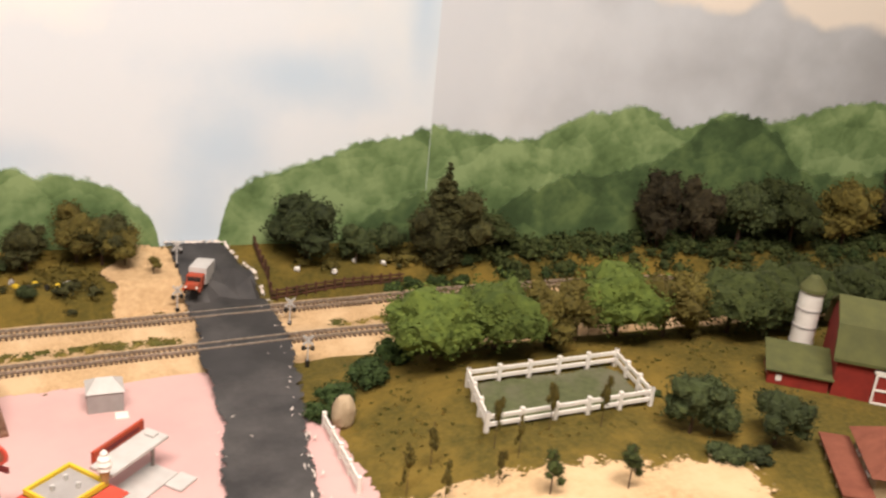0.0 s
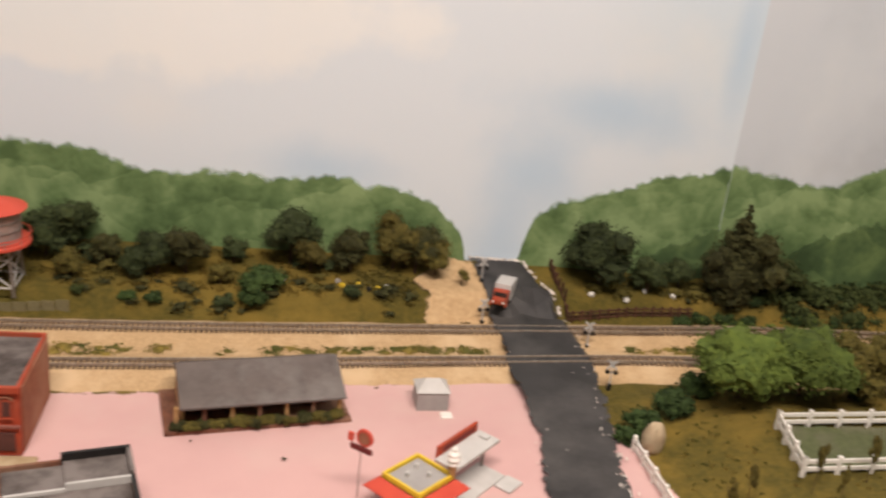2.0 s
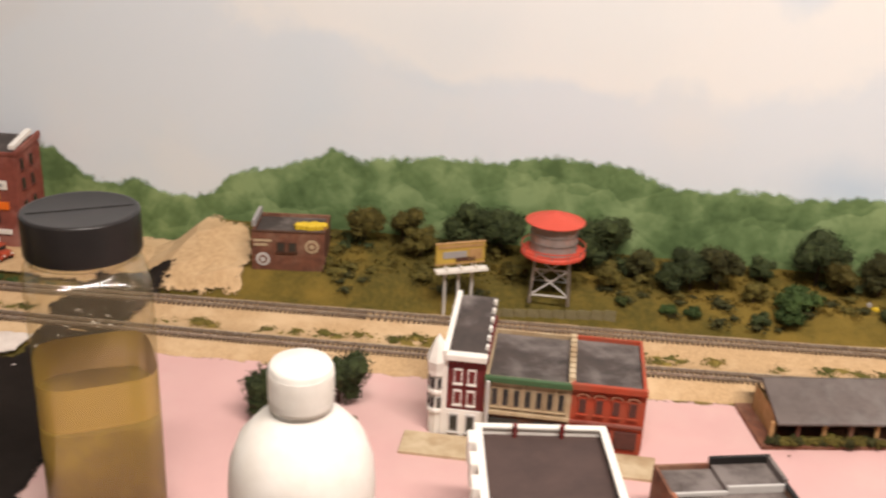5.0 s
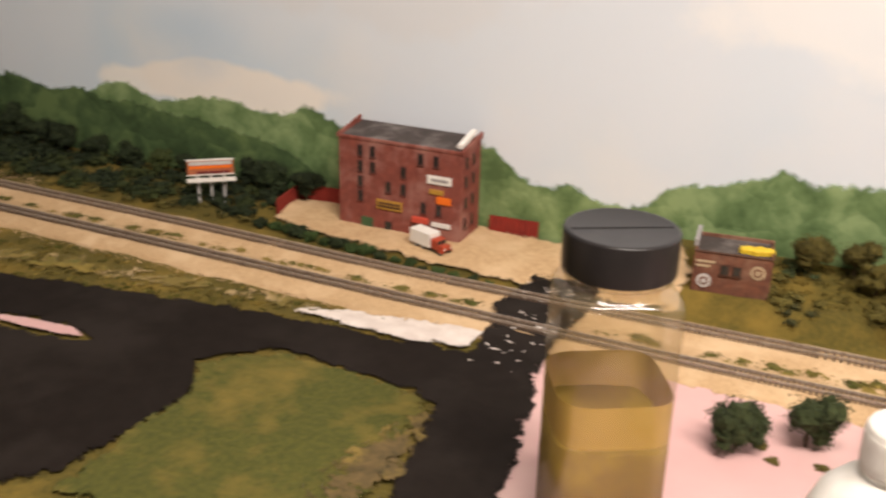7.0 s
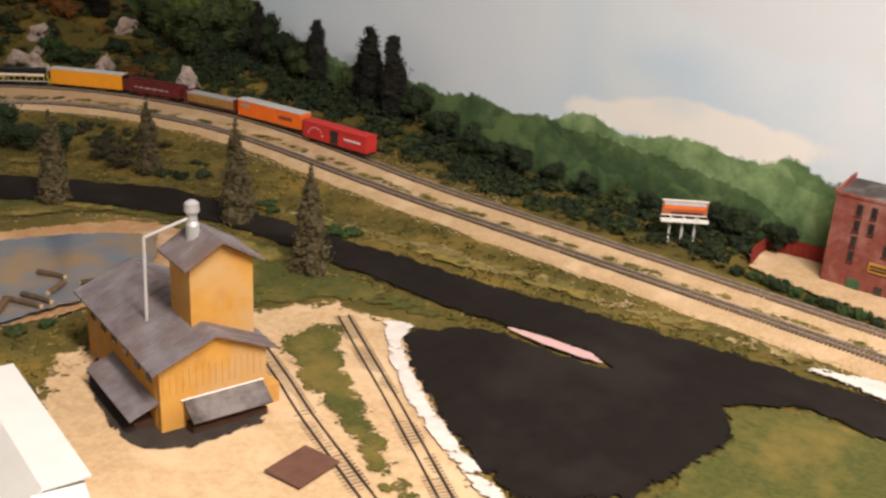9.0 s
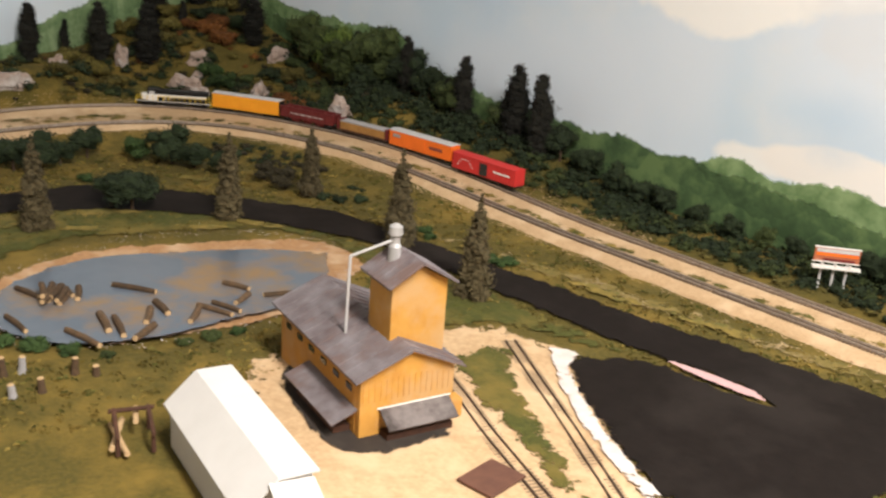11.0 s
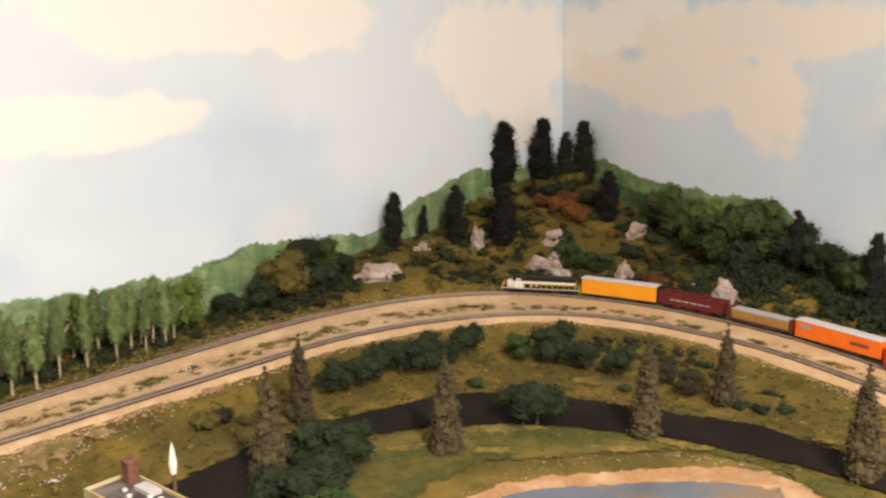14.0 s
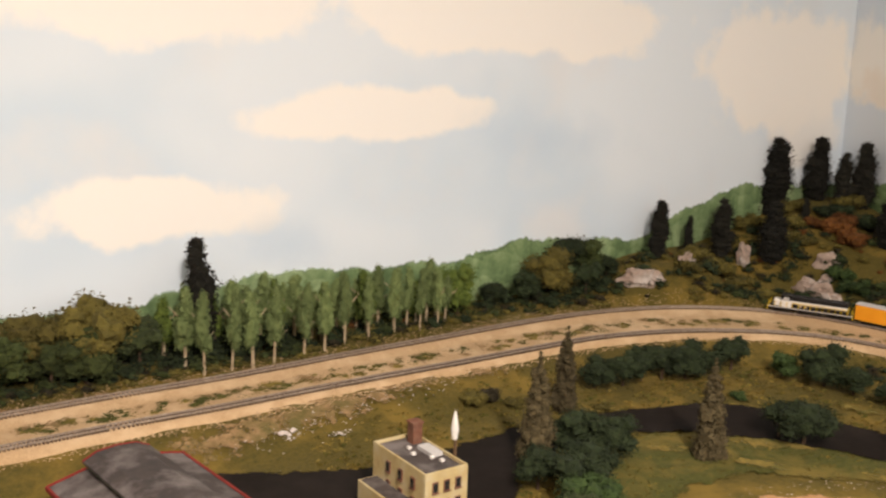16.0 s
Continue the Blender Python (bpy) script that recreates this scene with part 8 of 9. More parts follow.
HILLB = [(-2.33, 0.70, LEAF_RUST), (-2.31, 0.74, LEAF_RUST), (-2.29, 0.725, LEAF_RUST), (-2.25, 0.73, LEAF_RUST), (-2.02, 0.715, LEAF_RUST), (-2.00, 0.705, LEAF_RUST), (-1.98, 0.72, LEAF_RUST), (-2.28, 0.66, LEAF_OLIVE), (-2.31, 0.64, LEAF_OLIVE), (-2.37, 0.62, LEAF_OLIVE), (-2.38, 0.60, LEAF_OLIVE), (-2.34, 0.66, LEAF_OLIVE), (-2.22, 0.67, LEAF_DEEPSHADE), (-2.18, 0.66, LEAF_BRIGHT), (-2.14, 0.66, LEAF_BRIGHT), (-2.13, 0.70, LEAF_MID), (-2.11, 0.74, LEAF_DEEPSHADE), (-2.30, 0.79, LEAF_DEEPSHADE), (-2.35, 0.76, LEAF_DEEPSHADE), (-2.36, 0.74, LEAF_DEEPSHADE), (-2.19, 0.81, LEAF_MID), (-2.12, 0.80, LEAF_MID), (-2.08, 0.77, LEAF_OLIVE), (-2.02, 0.76, LEAF_MID), (-1.98, 0.755, LEAF_OLIVE), (-1.95, 0.77, LEAF_MID), (-1.90, 0.785, LEAF_DEEPSHADE), (-2.20, 0.40, LEAF_OLIVE), (-2.22, 0.46, LEAF_OLIVE), (-2.24, 0.42, LEAF_OLIVE), (-2.25, 0.48, LEAF_OLIVE), (-2.3, 0.55, LEAF_DEEPSHADE), (-2.40, 0.72, LEAF_OLIVE), (-2.38, 0.80, LEAF_OLIVE), (-2.41, 0.69, LEAF_OLIVE), (-2.17, 0.52, LEAF_OLIVE), (-2.19, 0.48, LEAF_OLIVE)]
for i, (x, y, mat) in enumerate(HILLB):
    tree("bush", x, y, RNG.uniform(0.018, 0.034), mat, {"rust_foliage": "rust-orange autumn shrub on the hill", "foliage_olive": "olive scrub on the rocky hill"}.get(mat.name, "dark green scrub on the rocky hill"), "hill scrub", 1.25)
undergrowth("hill_scrub", "dark green scrub covering the rocky hill, shade in its colour", scatter(2000, -2.13, -1.85, 0.045, 0.40, 0.026, 0.015, 11), LEAF_DEEPSHADE, 0)
undergrowth("hill_scrub", "brown withered scrub covering the rocky hill", scatter(1600, -2.13, -1.80, 0.035, 0.40, 0.020, 0.010, 17), LEAF_DUSK, 4)
undergrowth("hill_scrub", "olive scrub covering the rocky hill", scatter(2200, -2.13, -1.85, 0.03, 0.40, 0.020, 0.009, 12), LEAF_OLIVE, 1)
undergrowth("hill_scrub", "green scrub covering the rocky hill", scatter(500, -2.13, -1.85, 0.04, 0.40, 0.024, 0.013, 13), LEAF_MID, 2)
undergrowth("hill_scrub", "rust-orange scrub on the rocky hill", scatter(260, -2.13, -1.85, 0.08, 0.30, 0.016, 0.009, 14), LEAF_RUST, 3)
undergrowth("wood_scrub", "dark undergrowth of the far wood", scatter(750, -2.12, -1.75, 0.045, 0.13, 0.022, 0.008, 15), LEAF_DEEPSHADE, 0)
undergrowth("wood_scrub", "green undergrowth of the far wood", scatter(420, -2.12, -1.75, 0.030, 0.13, 0.018, 0.007, 16), LEAF_OLIVE, 1)
for x, y, top, mat, wide in [(-2.25, 0.195, 0.124, LEAF_DEEPSHADE, 1.1), (-2.262, 0.235, 0.118, LEAF_MID, 1.1), (-2.215, 0.165, 0.105, LEAF_OLIVE, 1.15), (-2.225, 0.265, 0.095, LEAF_DEEPSHADE, 1.1), (-2.195, 0.22, 0.085, LEAF_DEEPSHADE, 1.1), (-2.185, 0.115, 0.080, LEAF_DEEPSHADE, 1.1), (-2.129, -0.003, 0.104, LEAF_LIGHT, 0.85), (-2.165, 0.06, 0.07, LEAF_DEEPSHADE, 1.1), (-1.935, 0.82, 0.170, LEAF_MID, 1.0), (-1.985, 0.83, 0.150, LEAF_MID, 1.0), (-2.03, 0.835, 0.155, LEAF_LIGHT, 0.9), (-2.09, 0.83, 0.160, LEAF_MID, 0.9), (-2.15, 0.83, 0.165, LEAF_MID, 0.9), (-1.90, 0.80, 0.115, LEAF_DEEPSHADE, 1.1)]:
    tree("broadleaf", x, y, top - land(x, y), mat, "rounded leafy tree at the foot of the hill", "hill trees", wide)

# wood at the far end
for x, y, h in [(-1.925, -0.383, 0.100), (-1.914, -0.361, 0.098), (-1.926, -0.329, 0.100), (-1.934, -0.304, 0.096), (-1.947, -0.278, 0.098), (-1.966, -0.240, 0.094), (-1.985, -0.212, 0.090), (-2.006, -0.184, 0.092), (-2.022, -0.150, 0.086), (-2.040, -0.112, 0.088), (-2.060, -0.073, 0.085), (-2.072, -0.045, 0.080)]:
    tree("birch", x, y, h, LEAF_BIRCH, "slender pale-trunked birch with a loose green crown", "birches", RNG.uniform(0.52, 0.74), bark=BIRCH, lean=RNG.uniform(-4, 4))
for i in range(24):
    t = (i + RNG.uniform(0, 0.6)) / 24
    tree("birch", -1.972 - 0.125 * t + RNG.uniform(-.014, .010), -0.415 + 0.40 * t, RNG.uniform(0.060, 0.094), LEAF_BIRCH if i % 4 else LEAF_LIGHT, "slender pale-trunked birch deeper in the wood", "birches", RNG.uniform(0.65, 1.0), bark=BIRCH, lean=RNG.uniform(-5, 5))
tree("cypress", -1.985, -0.366, 0.145, LEAF_CYP, "broad dark evergreen among the birches", "dark evergreens", 0.98)
for x, y, h, mat in [(-1.905, -0.555, 0.088, LEAF_OLIVE), (-1.915, -0.472, 0.092, LEAF_OLIVE), (-1.88, -0.525, 0.06, LEAF_MID), (-1.89, -0.49, 0.065, LEAF_MID), (-1.87, -0.58, 0.075, LEAF_MID), (-1.935, -0.435, 0.06, LEAF_DARK), (-1.85, -0.62, 0.09, LEAF_DARK)]:
    tree("broadleaf", x, y, h, mat, "olive rounded tree at the end of the wood", "end trees", 1.1)

# tufts between the tracks
weeds = []
for i in range(520):
    k = RNG.randrange(20, len(FARLINE) - 20)
    p = FARLINE[k]
    d = np.hypot(NEARXY[:, 0] - p.x, NEARXY[:, 1] - p.y)
    q = NEARXY[int(d.argmin())]
    t = RNG.uniform(0.36, 0.64)
    x, y = p.x + (q[0] - p.x) * t, p.y + (q[1] - p.y) * t
    if not (0.14 < x < 0.24 or -0.68 < x < -0.57):
        weeds.append((x, y, RNG.uniform(0.010, 0.026), RNG.uniform(0.0020, 0.0038)))
far_weeds = []
for i in range(900):
    k = RNG.randrange(20, len(FARLINE) - 20)
    p = FARLINE[k]
    if p.x > -1.5 or p.y > 0.45:
        continue
    d = np.hypot(NEARXY[:, 0] - p.x, NEARXY[:, 1] - p.y)
    q = NEARXY[int(d.argmin())]
    t = RNG.choice((RNG.uniform(0.36, 0.64), RNG.uniform(-0.42, -0.30), RNG.uniform(0.34, 0.48)))
    far_weeds.append((p.x + (q[0] - p.x) * t, p.y + (q[1] - p.y) * t, RNG.uniform(0.012, 0.030), RNG.uniform(0.0018, 0.0030)))
LAND_KEEP = land
land = lambda x, y: bed(x, y) + 0.0012
undergrowth("track_weeds", "flat tufts of dry weeds between the tracks", weeds[::2], DRYTURF, 0)
undergrowth("track_weeds", "flat green tufts between the tracks", weeds[1::2], GREENTURF, 1)
undergrowth("track_weeds", "thin olive weeds along the curved tracks", far_weeds[::2], GREENTURF, 2)
undergrowth("track_weeds", "thin dry weeds along the curved tracks", far_weeds[1::2], BANKSOIL, 3)
land = LAND_KEEP



def turf(name, label, n, inside, material, seed, size):
    """Static grass: small tufts of blades strewn over the ground where inside(x, y) holds."""
    rng = random.Random(seed)
    V, Fc = [], []
    for i in range(n):
        x, y = inside(rng)
        if x is None:
            continue
        z = land(x, y) + 0.0015
        for k in range(5):
            a, b = rng.uniform(0, 6.28), rng.uniform(0, 6.28)
            w, h = size * rng.uniform(0.5, 1.2), size * rng.uniform(0.10, 0.30)
            cx, cy = x + rng.uniform(-1, 1) * size, y + rng.uniform(-1, 1) * size
            dx, dy = math.cos(a) * w * 0.5, math.sin(a) * w * 0.5
            k0 = len(V)
            V += [(cx - dx, cy - dy, z - 0.001), (cx + dx, cy + dy, z - 0.001), (cx + dx * 0.4 + math.cos(b) * h * 0.6, cy + dy * 0.4 + math.sin(b) * h * 0.6, z + h), (cx - dx * 0.6 + math.cos(b) * h * 0.6, cy - dy * 0.6 + math.sin(b) * h * 0.6, z + h * 0.8)]
            Fc.append((k0, k0 + 1, k0 + 2, k0 + 3))
    return tagged(raw(name, V, Fc, material), label, "grass", kind="stuff")


def near_road(rng):
    """Spots on the turf inside the curve, off the black road, the pond and the yard."""
    x, y = rng.uniform(-1.92, -0.72), rng.uniform(-0.25, 0.64)
    if x > -1.2 and y < 0.46:
        return None, None
    near = float(np.hypot(NEARXY[:, 0] - x, NEARXY[:, 1] - y).min())
    out = off_track(x, y)[0]
    if near < 0.036 or out > -0.05 or math.hypot((x + 1.44) / 0.16, (y - 0.19) / 0.22) < 1:
        return None, None
    hit = ground_ray(x, y)
    return (x, y) if hit else (None, None)


BLACK_ROAD = bpy.data.objects["road.001"].data
ROADTREE = bvhtree.BVHTree.FromPolygons([v.co for v in BLACK_ROAD.vertices], [tuple(f.vertices) for f in BLACK_ROAD.polygons])


def ground_ray(x, y):
    return ROADTREE.ray_cast(Vector((x, y, 1.0)), Vector((0, 0, -1)))[0] is None


turf("turf_tufts", "short olive grass tufts strewn over the ground", 2600, near_road, GRASS, 31, 0.0042)
turf("turf_tufts", "yellowed grass tufts strewn over the ground", 2600, near_road, DRYTURF, 32, 0.0045)
turf("turf_tufts", "green grass tufts strewn over the ground", 2600, near_road, GREENTURF, 33, 0.0040)
FIELD = lambda rng: (rng.uniform(0.24, 0.66), rng.uniform(0.515, 0.66))
turf("turf_tufts", "short olive grass of the farm meadow", 200, FIELD, GREENTURF, 34, 0.0018)
turf("turf_tufts", "yellowed grass of the farm meadow", 260, FIELD, DRYTURF, 35, 0.0018)
MEADOW = lambda rng: (rng.uniform(-0.45, 0.09), rng.uniform(0.795, 0.855))
turf("turf_tufts", "olive grass of the back meadow", 500, MEADOW, GRASS, 36, 0.0042)
ISLAND = lambda rng: (rng.uniform(-0.80, -0.645), rng.uniform(0.34, 0.535))
turf("turf_tufts", "green grass of the turf island", 700, ISLAND, GREENTURF, 37, 0.0038)
turf("turf_tufts", "yellowed grass of the turf island", 200, ISLAND, DRYTURF, 38, 0.0036)
# pale flecks of stone on the bare bank
V, Fc = [], []
rng = random.Random(5)
for i in range(110):
    t = rng.random()
    x, y = -1.72 - 0.16 * t + rng.gauss(0, 0.012), -0.32 + 0.26 * t + rng.gauss(0, 0.012)
    r, z = rng.uniform(0.0005, 0.0013), land(x, y) + 0.003
    k0 = len(V)
    V += [(x - r, y, z), (x, y - r, z), (x + r, y, z), (x, y + r, z), (x, y, z + r * 0.7)]
    Fc += [(k0, k0 + 1, k0 + 4), (k0 + 1, k0 + 2, k0 + 4), (k0 + 2, k0 + 3, k0 + 4), (k0 + 3, k0, k0 + 4)]
tagged(raw("stone_chips", V, Fc, PLASTER), "white plaster chips strewn on the bare bank", "gravel", kind="stuff")
V, Fc = [], []
for i in range(420):
    a = rng.uniform(0, 6.28)
    x, y = -1.428 + 0.128 * math.cos(a) * rng.uniform(0.93, 1.12), 0.205 + 0.188 * math.sin(a) * rng.uniform(0.93, 1.10)
    r, z = rng.uniform(0.0004, 0.0013), 0.002
    z = max(land(x, y) + 0.0024, 0.001)
    k0 = len(V)
    V += [(x - r, y, z), (x, y - r, z), (x + r, y, z), (x, y + r, z), (x, y, z + r * 0.7)]
    Fc += [(k0, k0 + 1, k0 + 4), (k0 + 1, k0 + 2, k0 + 4), (k0 + 2, k0 + 3, k0 + 4), (k0 + 3, k0, k0 + 4)]
tagged(raw("shore_pebbles", V, Fc, ROCK), "pale pebbles strewn along the pond's shore", "gravel", kind="stuff")

# loose ballast spilled along both rims of the bed
V, Fc = [], []
for line, sgn in ((NEARLINE, 1), (FARLINE, -1)):
    for i in range(1, len(line) - 1):
        d = (line[i + 1] - line[i - 1]).normalized()
        for k in range(11):
            o = sgn * rng.gauss(0.031 if sgn < 0 else 0.029, 0.006)
            t = rng.uniform(-0.003, 0.003)
            x, y = line[i].x - d.y * o + d.x * t, line[i].y + d.x * o + d.y * t
            if (sgn > 0 and x > -0.70) or 0.145 < x < 0.235 or (sgn < 0 and x > -1.25) or k > 6:
                continue
            r, a = rng.uniform(0.0005, 0.0016), rng.uniform(0, 1.57)
            z = max(land(x, y), bed(x, y)) + 0.0022
            ca, sa = math.cos(a) * r, math.sin(a) * r
            k0 = len(V)
            V += [(x - ca, y - sa, z - r * .4), (x + sa * .7, y - ca * .7, z - r * .4), (x + ca, y + sa, z - r * .4), (x - sa * .7, y + ca * .7, z - r * .4), (x, y, z + r * 0.30)]
            Fc += [(k0, k0 + 1, k0 + 4), (k0 + 1, k0 + 2, k0 + 4), (k0 + 2, k0 + 3, k0 + 4), (k0 + 3, k0, k0 + 4)]
tagged(raw("spilled_ballast", V, Fc, BALLAST), "loose sandy grains along the ballast's rims", "gravel", kind="stuff")

# flaked paint on the road and crumbs of ballast along it
V, Fc = [], []
for i in range(46):
    y = rng.uniform(0.30, 0.80)
    x = 0.178 + 0.03 * (y - 0.5) + (rng.choice((-1, 1)) * rng.uniform(0.028, 0.037) if rng.random() < 0.6 else rng.uniform(-0.03, 0.03))
    r, z, a = rng.uniform(0.0004, 0.0012), crossing(x, y) + 0.0048, rng.uniform(0, 3.14)
    ca, sa, st = math.cos(a) * r, math.sin(a) * r, rng.uniform(1.0, 2.2)
    k0 = len(V)
    V += [(x - ca * st, y - sa * st, z), (x + sa * 0.6, y - ca * 0.6, z), (x + ca * st, y + sa * st, z), (x - sa * 0.6, y + ca * 0.6, z), (x, y, z + r * 0.35)]
    Fc += [(k0, k0 + 1, k0 + 4), (k0 + 1, k0 + 2, k0 + 4), (k0 + 2, k0 + 3, k0 + 4), (k0 + 3, k0, k0 + 4)]
for i in range(46):
    y = rng.uniform(0.36, 0.66)
    x = 0.198 + 0.09 * (y - 0.5) + rng.gauss(0, 0.004)
    r, z, a = rng.uniform(0.0007, 0.0017), crossing(x, y) + 0.0048, 1.45 + rng.uniform(-0.4, 0.4)
    ca, sa, st = math.cos(a) * r, math.sin(a) * r, rng.uniform(1.5, 3.4)
    k0 = len(V)
    V += [(x - ca * st, y - sa * st, z), (x + sa * 0.5, y - ca * 0.5, z), (x + ca * st, y + sa * st, z), (x - sa * 0.5, y + ca * 0.5, z), (x, y, z + r * 0.2)]
    Fc += [(k0, k0 + 1, k0 + 4), (k0 + 1, k0 + 2, k0 + 4), (k0 + 2, k0 + 3, k0 + 4), (k0 + 3, k0, k0 + 4)]
for i in range(55):
    x, y = -0.625 + rng.gauss(0, 0.016), rng.uniform(0.60, 0.75)
    r, z, a = rng.uniform(0.0006, 0.0020), crossing(x, y) + 0.0038, rng.uniform(-0.6, 0.6)
    ca, sa, st = math.cos(a) * r, math.sin(a) * r, rng.uniform(1.2, 3.0)
    k0 = len(V)
    V += [(x - ca * st, y - sa * st, z), (x + sa * 0.6, y - ca * 0.6, z), (x + ca * st, y + sa * st, z), (x - sa * 0.6, y + ca * 0.6, z), (x, y, z + r * 0.35)]
    Fc += [(k0, k0 + 1, k0 + 4), (k0 + 1, k0 + 2, k0 + 4), (k0 + 2, k0 + 3, k0 + 4), (k0 + 3, k0, k0 + 4)]
tagged(raw("plaster_flakes", V, Fc, PLASTER), "white plaster flakes lying on the roads", "gravel", kind="stuff")

# ---- bank and station at the near end ----
bank = flat_building("bank", pose(-1.540, -0.154, 0.004, 0, 0, 112), 0.045, 0.086, 0.050, CREAMSTAIN, ROOFDARK, "stained cream two-storey bank with a black flat roof", 0.003)
windows(bank, "y", [-0.012, 0.0, 0.012], [0.018, 0.036], 0.006, 0.010, 0.0, BRICKBROWN, GLASSDARK)
windows(bank, "-x", [0.018, 0.038, 0.058], [0.018, 0.036], 0.006, 0.010, -0.023, BRICKBROWN, GLASSDARK)
boxpart("chimney", (0.008, 0.066, 0.045, 0.018, 0.076, 0.066), BRICKBROWN, bank)
boxpart("chimney_cap", (0.007, 0.065, 0.066, 0.019, 0.077, 0.068), BRICKBROWN, bank)
boxpart("annex", (-0.043, 0.018, 0, -0.0232, 0.078, 0.020), CREAMSTAIN, bank)
boxpart("annex_roof", (-0.041, 0.020, 0.0198, -0.0240, 0.076, 0.0206), ROOFDARK, bank)
boxpart("roof_hatch", (0.006, 0.032, 0.047, 0.018, 0.056, 0.051), LIGHTGREY, bank)
for x, y in ((-0.006, 0.045), (0.004, 0.03), (0.008, 0.02), (-0.002, 0.058)):
    boxpart("roof_vent", (x, y, 0.047, x + 0.0035, y + 0.0035, 0.0495), WHITE, bank)
flag = thing("flag_pole", pose(-1.573, -0.140, 0.004, 0, 0, 30), "furled white flag on a dark mottled pole", "flag")
bm = bmesh.new()
rod(bm, (0, 0, 0), (0.001, 0, 0.064), 0.0026, 0.0014, 10)
part("pole", bm, LOGBARK, flag)
bm = bmesh.new()
lathe(bm, [(0, 0.061), (0.0026, 0.064), (0.0036, 0.073), (0.0020, 0.084), (0, 0.092)], 10)
part("furled_flag", bm, WHITE, flag)
station = thing("station", pose(-1.640, -0.434, 0.004, 0, 0, 28), "long station with a raised dark roof edged in red", "building")
boxpart("wall_shell", (0.006, -0.052, 0, 0.150, 0.052, 0.024), BRICK, station)
boxpart("clerestory", (0.002, -0.027, 0.024, 0.152, 0.027, 0.040), GREENTRIM, station)
for s in (-1, 1):
    bm = bmesh.new()
    prism(bm, [(s * 0.062, 0.0230), (s * 0.062, 0.0250), (s * 0.026, 0.0330), (s * 0.026, 0.0305)], 0.0, 0.156)
    part("lower_roof", bm, ROOFDARK, station)
    boxpart("eave_board", (-0.0015, s * 0.0632 - 0.0012, 0.0222, 0.1575, s * 0.0632 + 0.0012, 0.0262), BARNRED, station)
    bm = bmesh.new()
    prism(bm, [(s * 0.0620, 0.0225), (s * 0.0620, 0.0262), (s * 0.0275, 0.0342), (s * 0.0275, 0.0305)], -0.0022, 0.0)
    part("gable_trim", bm, BARNRED, station)
    bm = bmesh.new()
    prism(bm, [(s * 0.031, 0.0385), (s * 0.031, 0.0405), (s * 0.018, 0.0465), (0, 0.0480), (0, 0.0455), (s * 0.017, 0.0440)], 0.0, 0.154)
    part("upper_roof", bm, ROOFDARK, station)
bm = bmesh.new()
prism(bm, [(-0.031, 0.0385), (-0.031, 0.0412), (-0.018, 0.0472), (0, 0.0487), (0.018, 0.0472), (0.031, 0.0412), (0.031, 0.0385), (0.017, 0.0440), (0, 0.0455), (-0.017, 0.0440)], -0.0022, 0.0)
part("upper_trim", bm, BARNRED, station)


# ---- the train, standing on the curve ----
FAR_S = smooth_line(FAR, 0.002)


ACC = [0.0]
for a, b in zip(FAR_S, FAR_S[1:]):
    ACC.append(ACC[-1] + (b - a).length)


def on_track(s):
    i = min(range(len(ACC)), key=lambda k: abs(ACC[k] - s))
    p, a, b = FAR_S[i], FAR_S[max(0, i - 14)], FAR_S[min(len(FAR_S) - 1, i + 14)]
    return pose(p.x, p.y, TOP(p.x, p.y) + 0.003, 0, 0, math.degrees(math.atan2((b - a).y, (b - a).x)))


def trucks(base, L, frame_mat=BLACK):
    """Two bogies with wheels, and couplers, under a car of length L."""
    for s in (-1, 1):
        b = boxpart("bogie", (s * L * 0.34 - 0.011, -0.0058, 0.0012, s * L * 0.34 + 0.011, 0.0058, 0.0046), frame_mat, base)
        for k in (-0.007, 0.007):
            for y in (-0.0046, 0.0036):
                bm = bmesh.new()
                rod(bm, (s * L * 0.34 + k, y, 0.0031), (s * L * 0.34 + k, y + 0.0010, 0.0031), 0.0031, 0.0031, 12)
                part("wheel", bm, STEEL, b)
        boxpart("coupler", (min(s * L / 2, s * (L / 2 + 0.004)), -0.001, 0.0042, max(s * L / 2, s * (L / 2 + 0.004)), 0.001, 0.0058), BLACK, base, bevel=0)


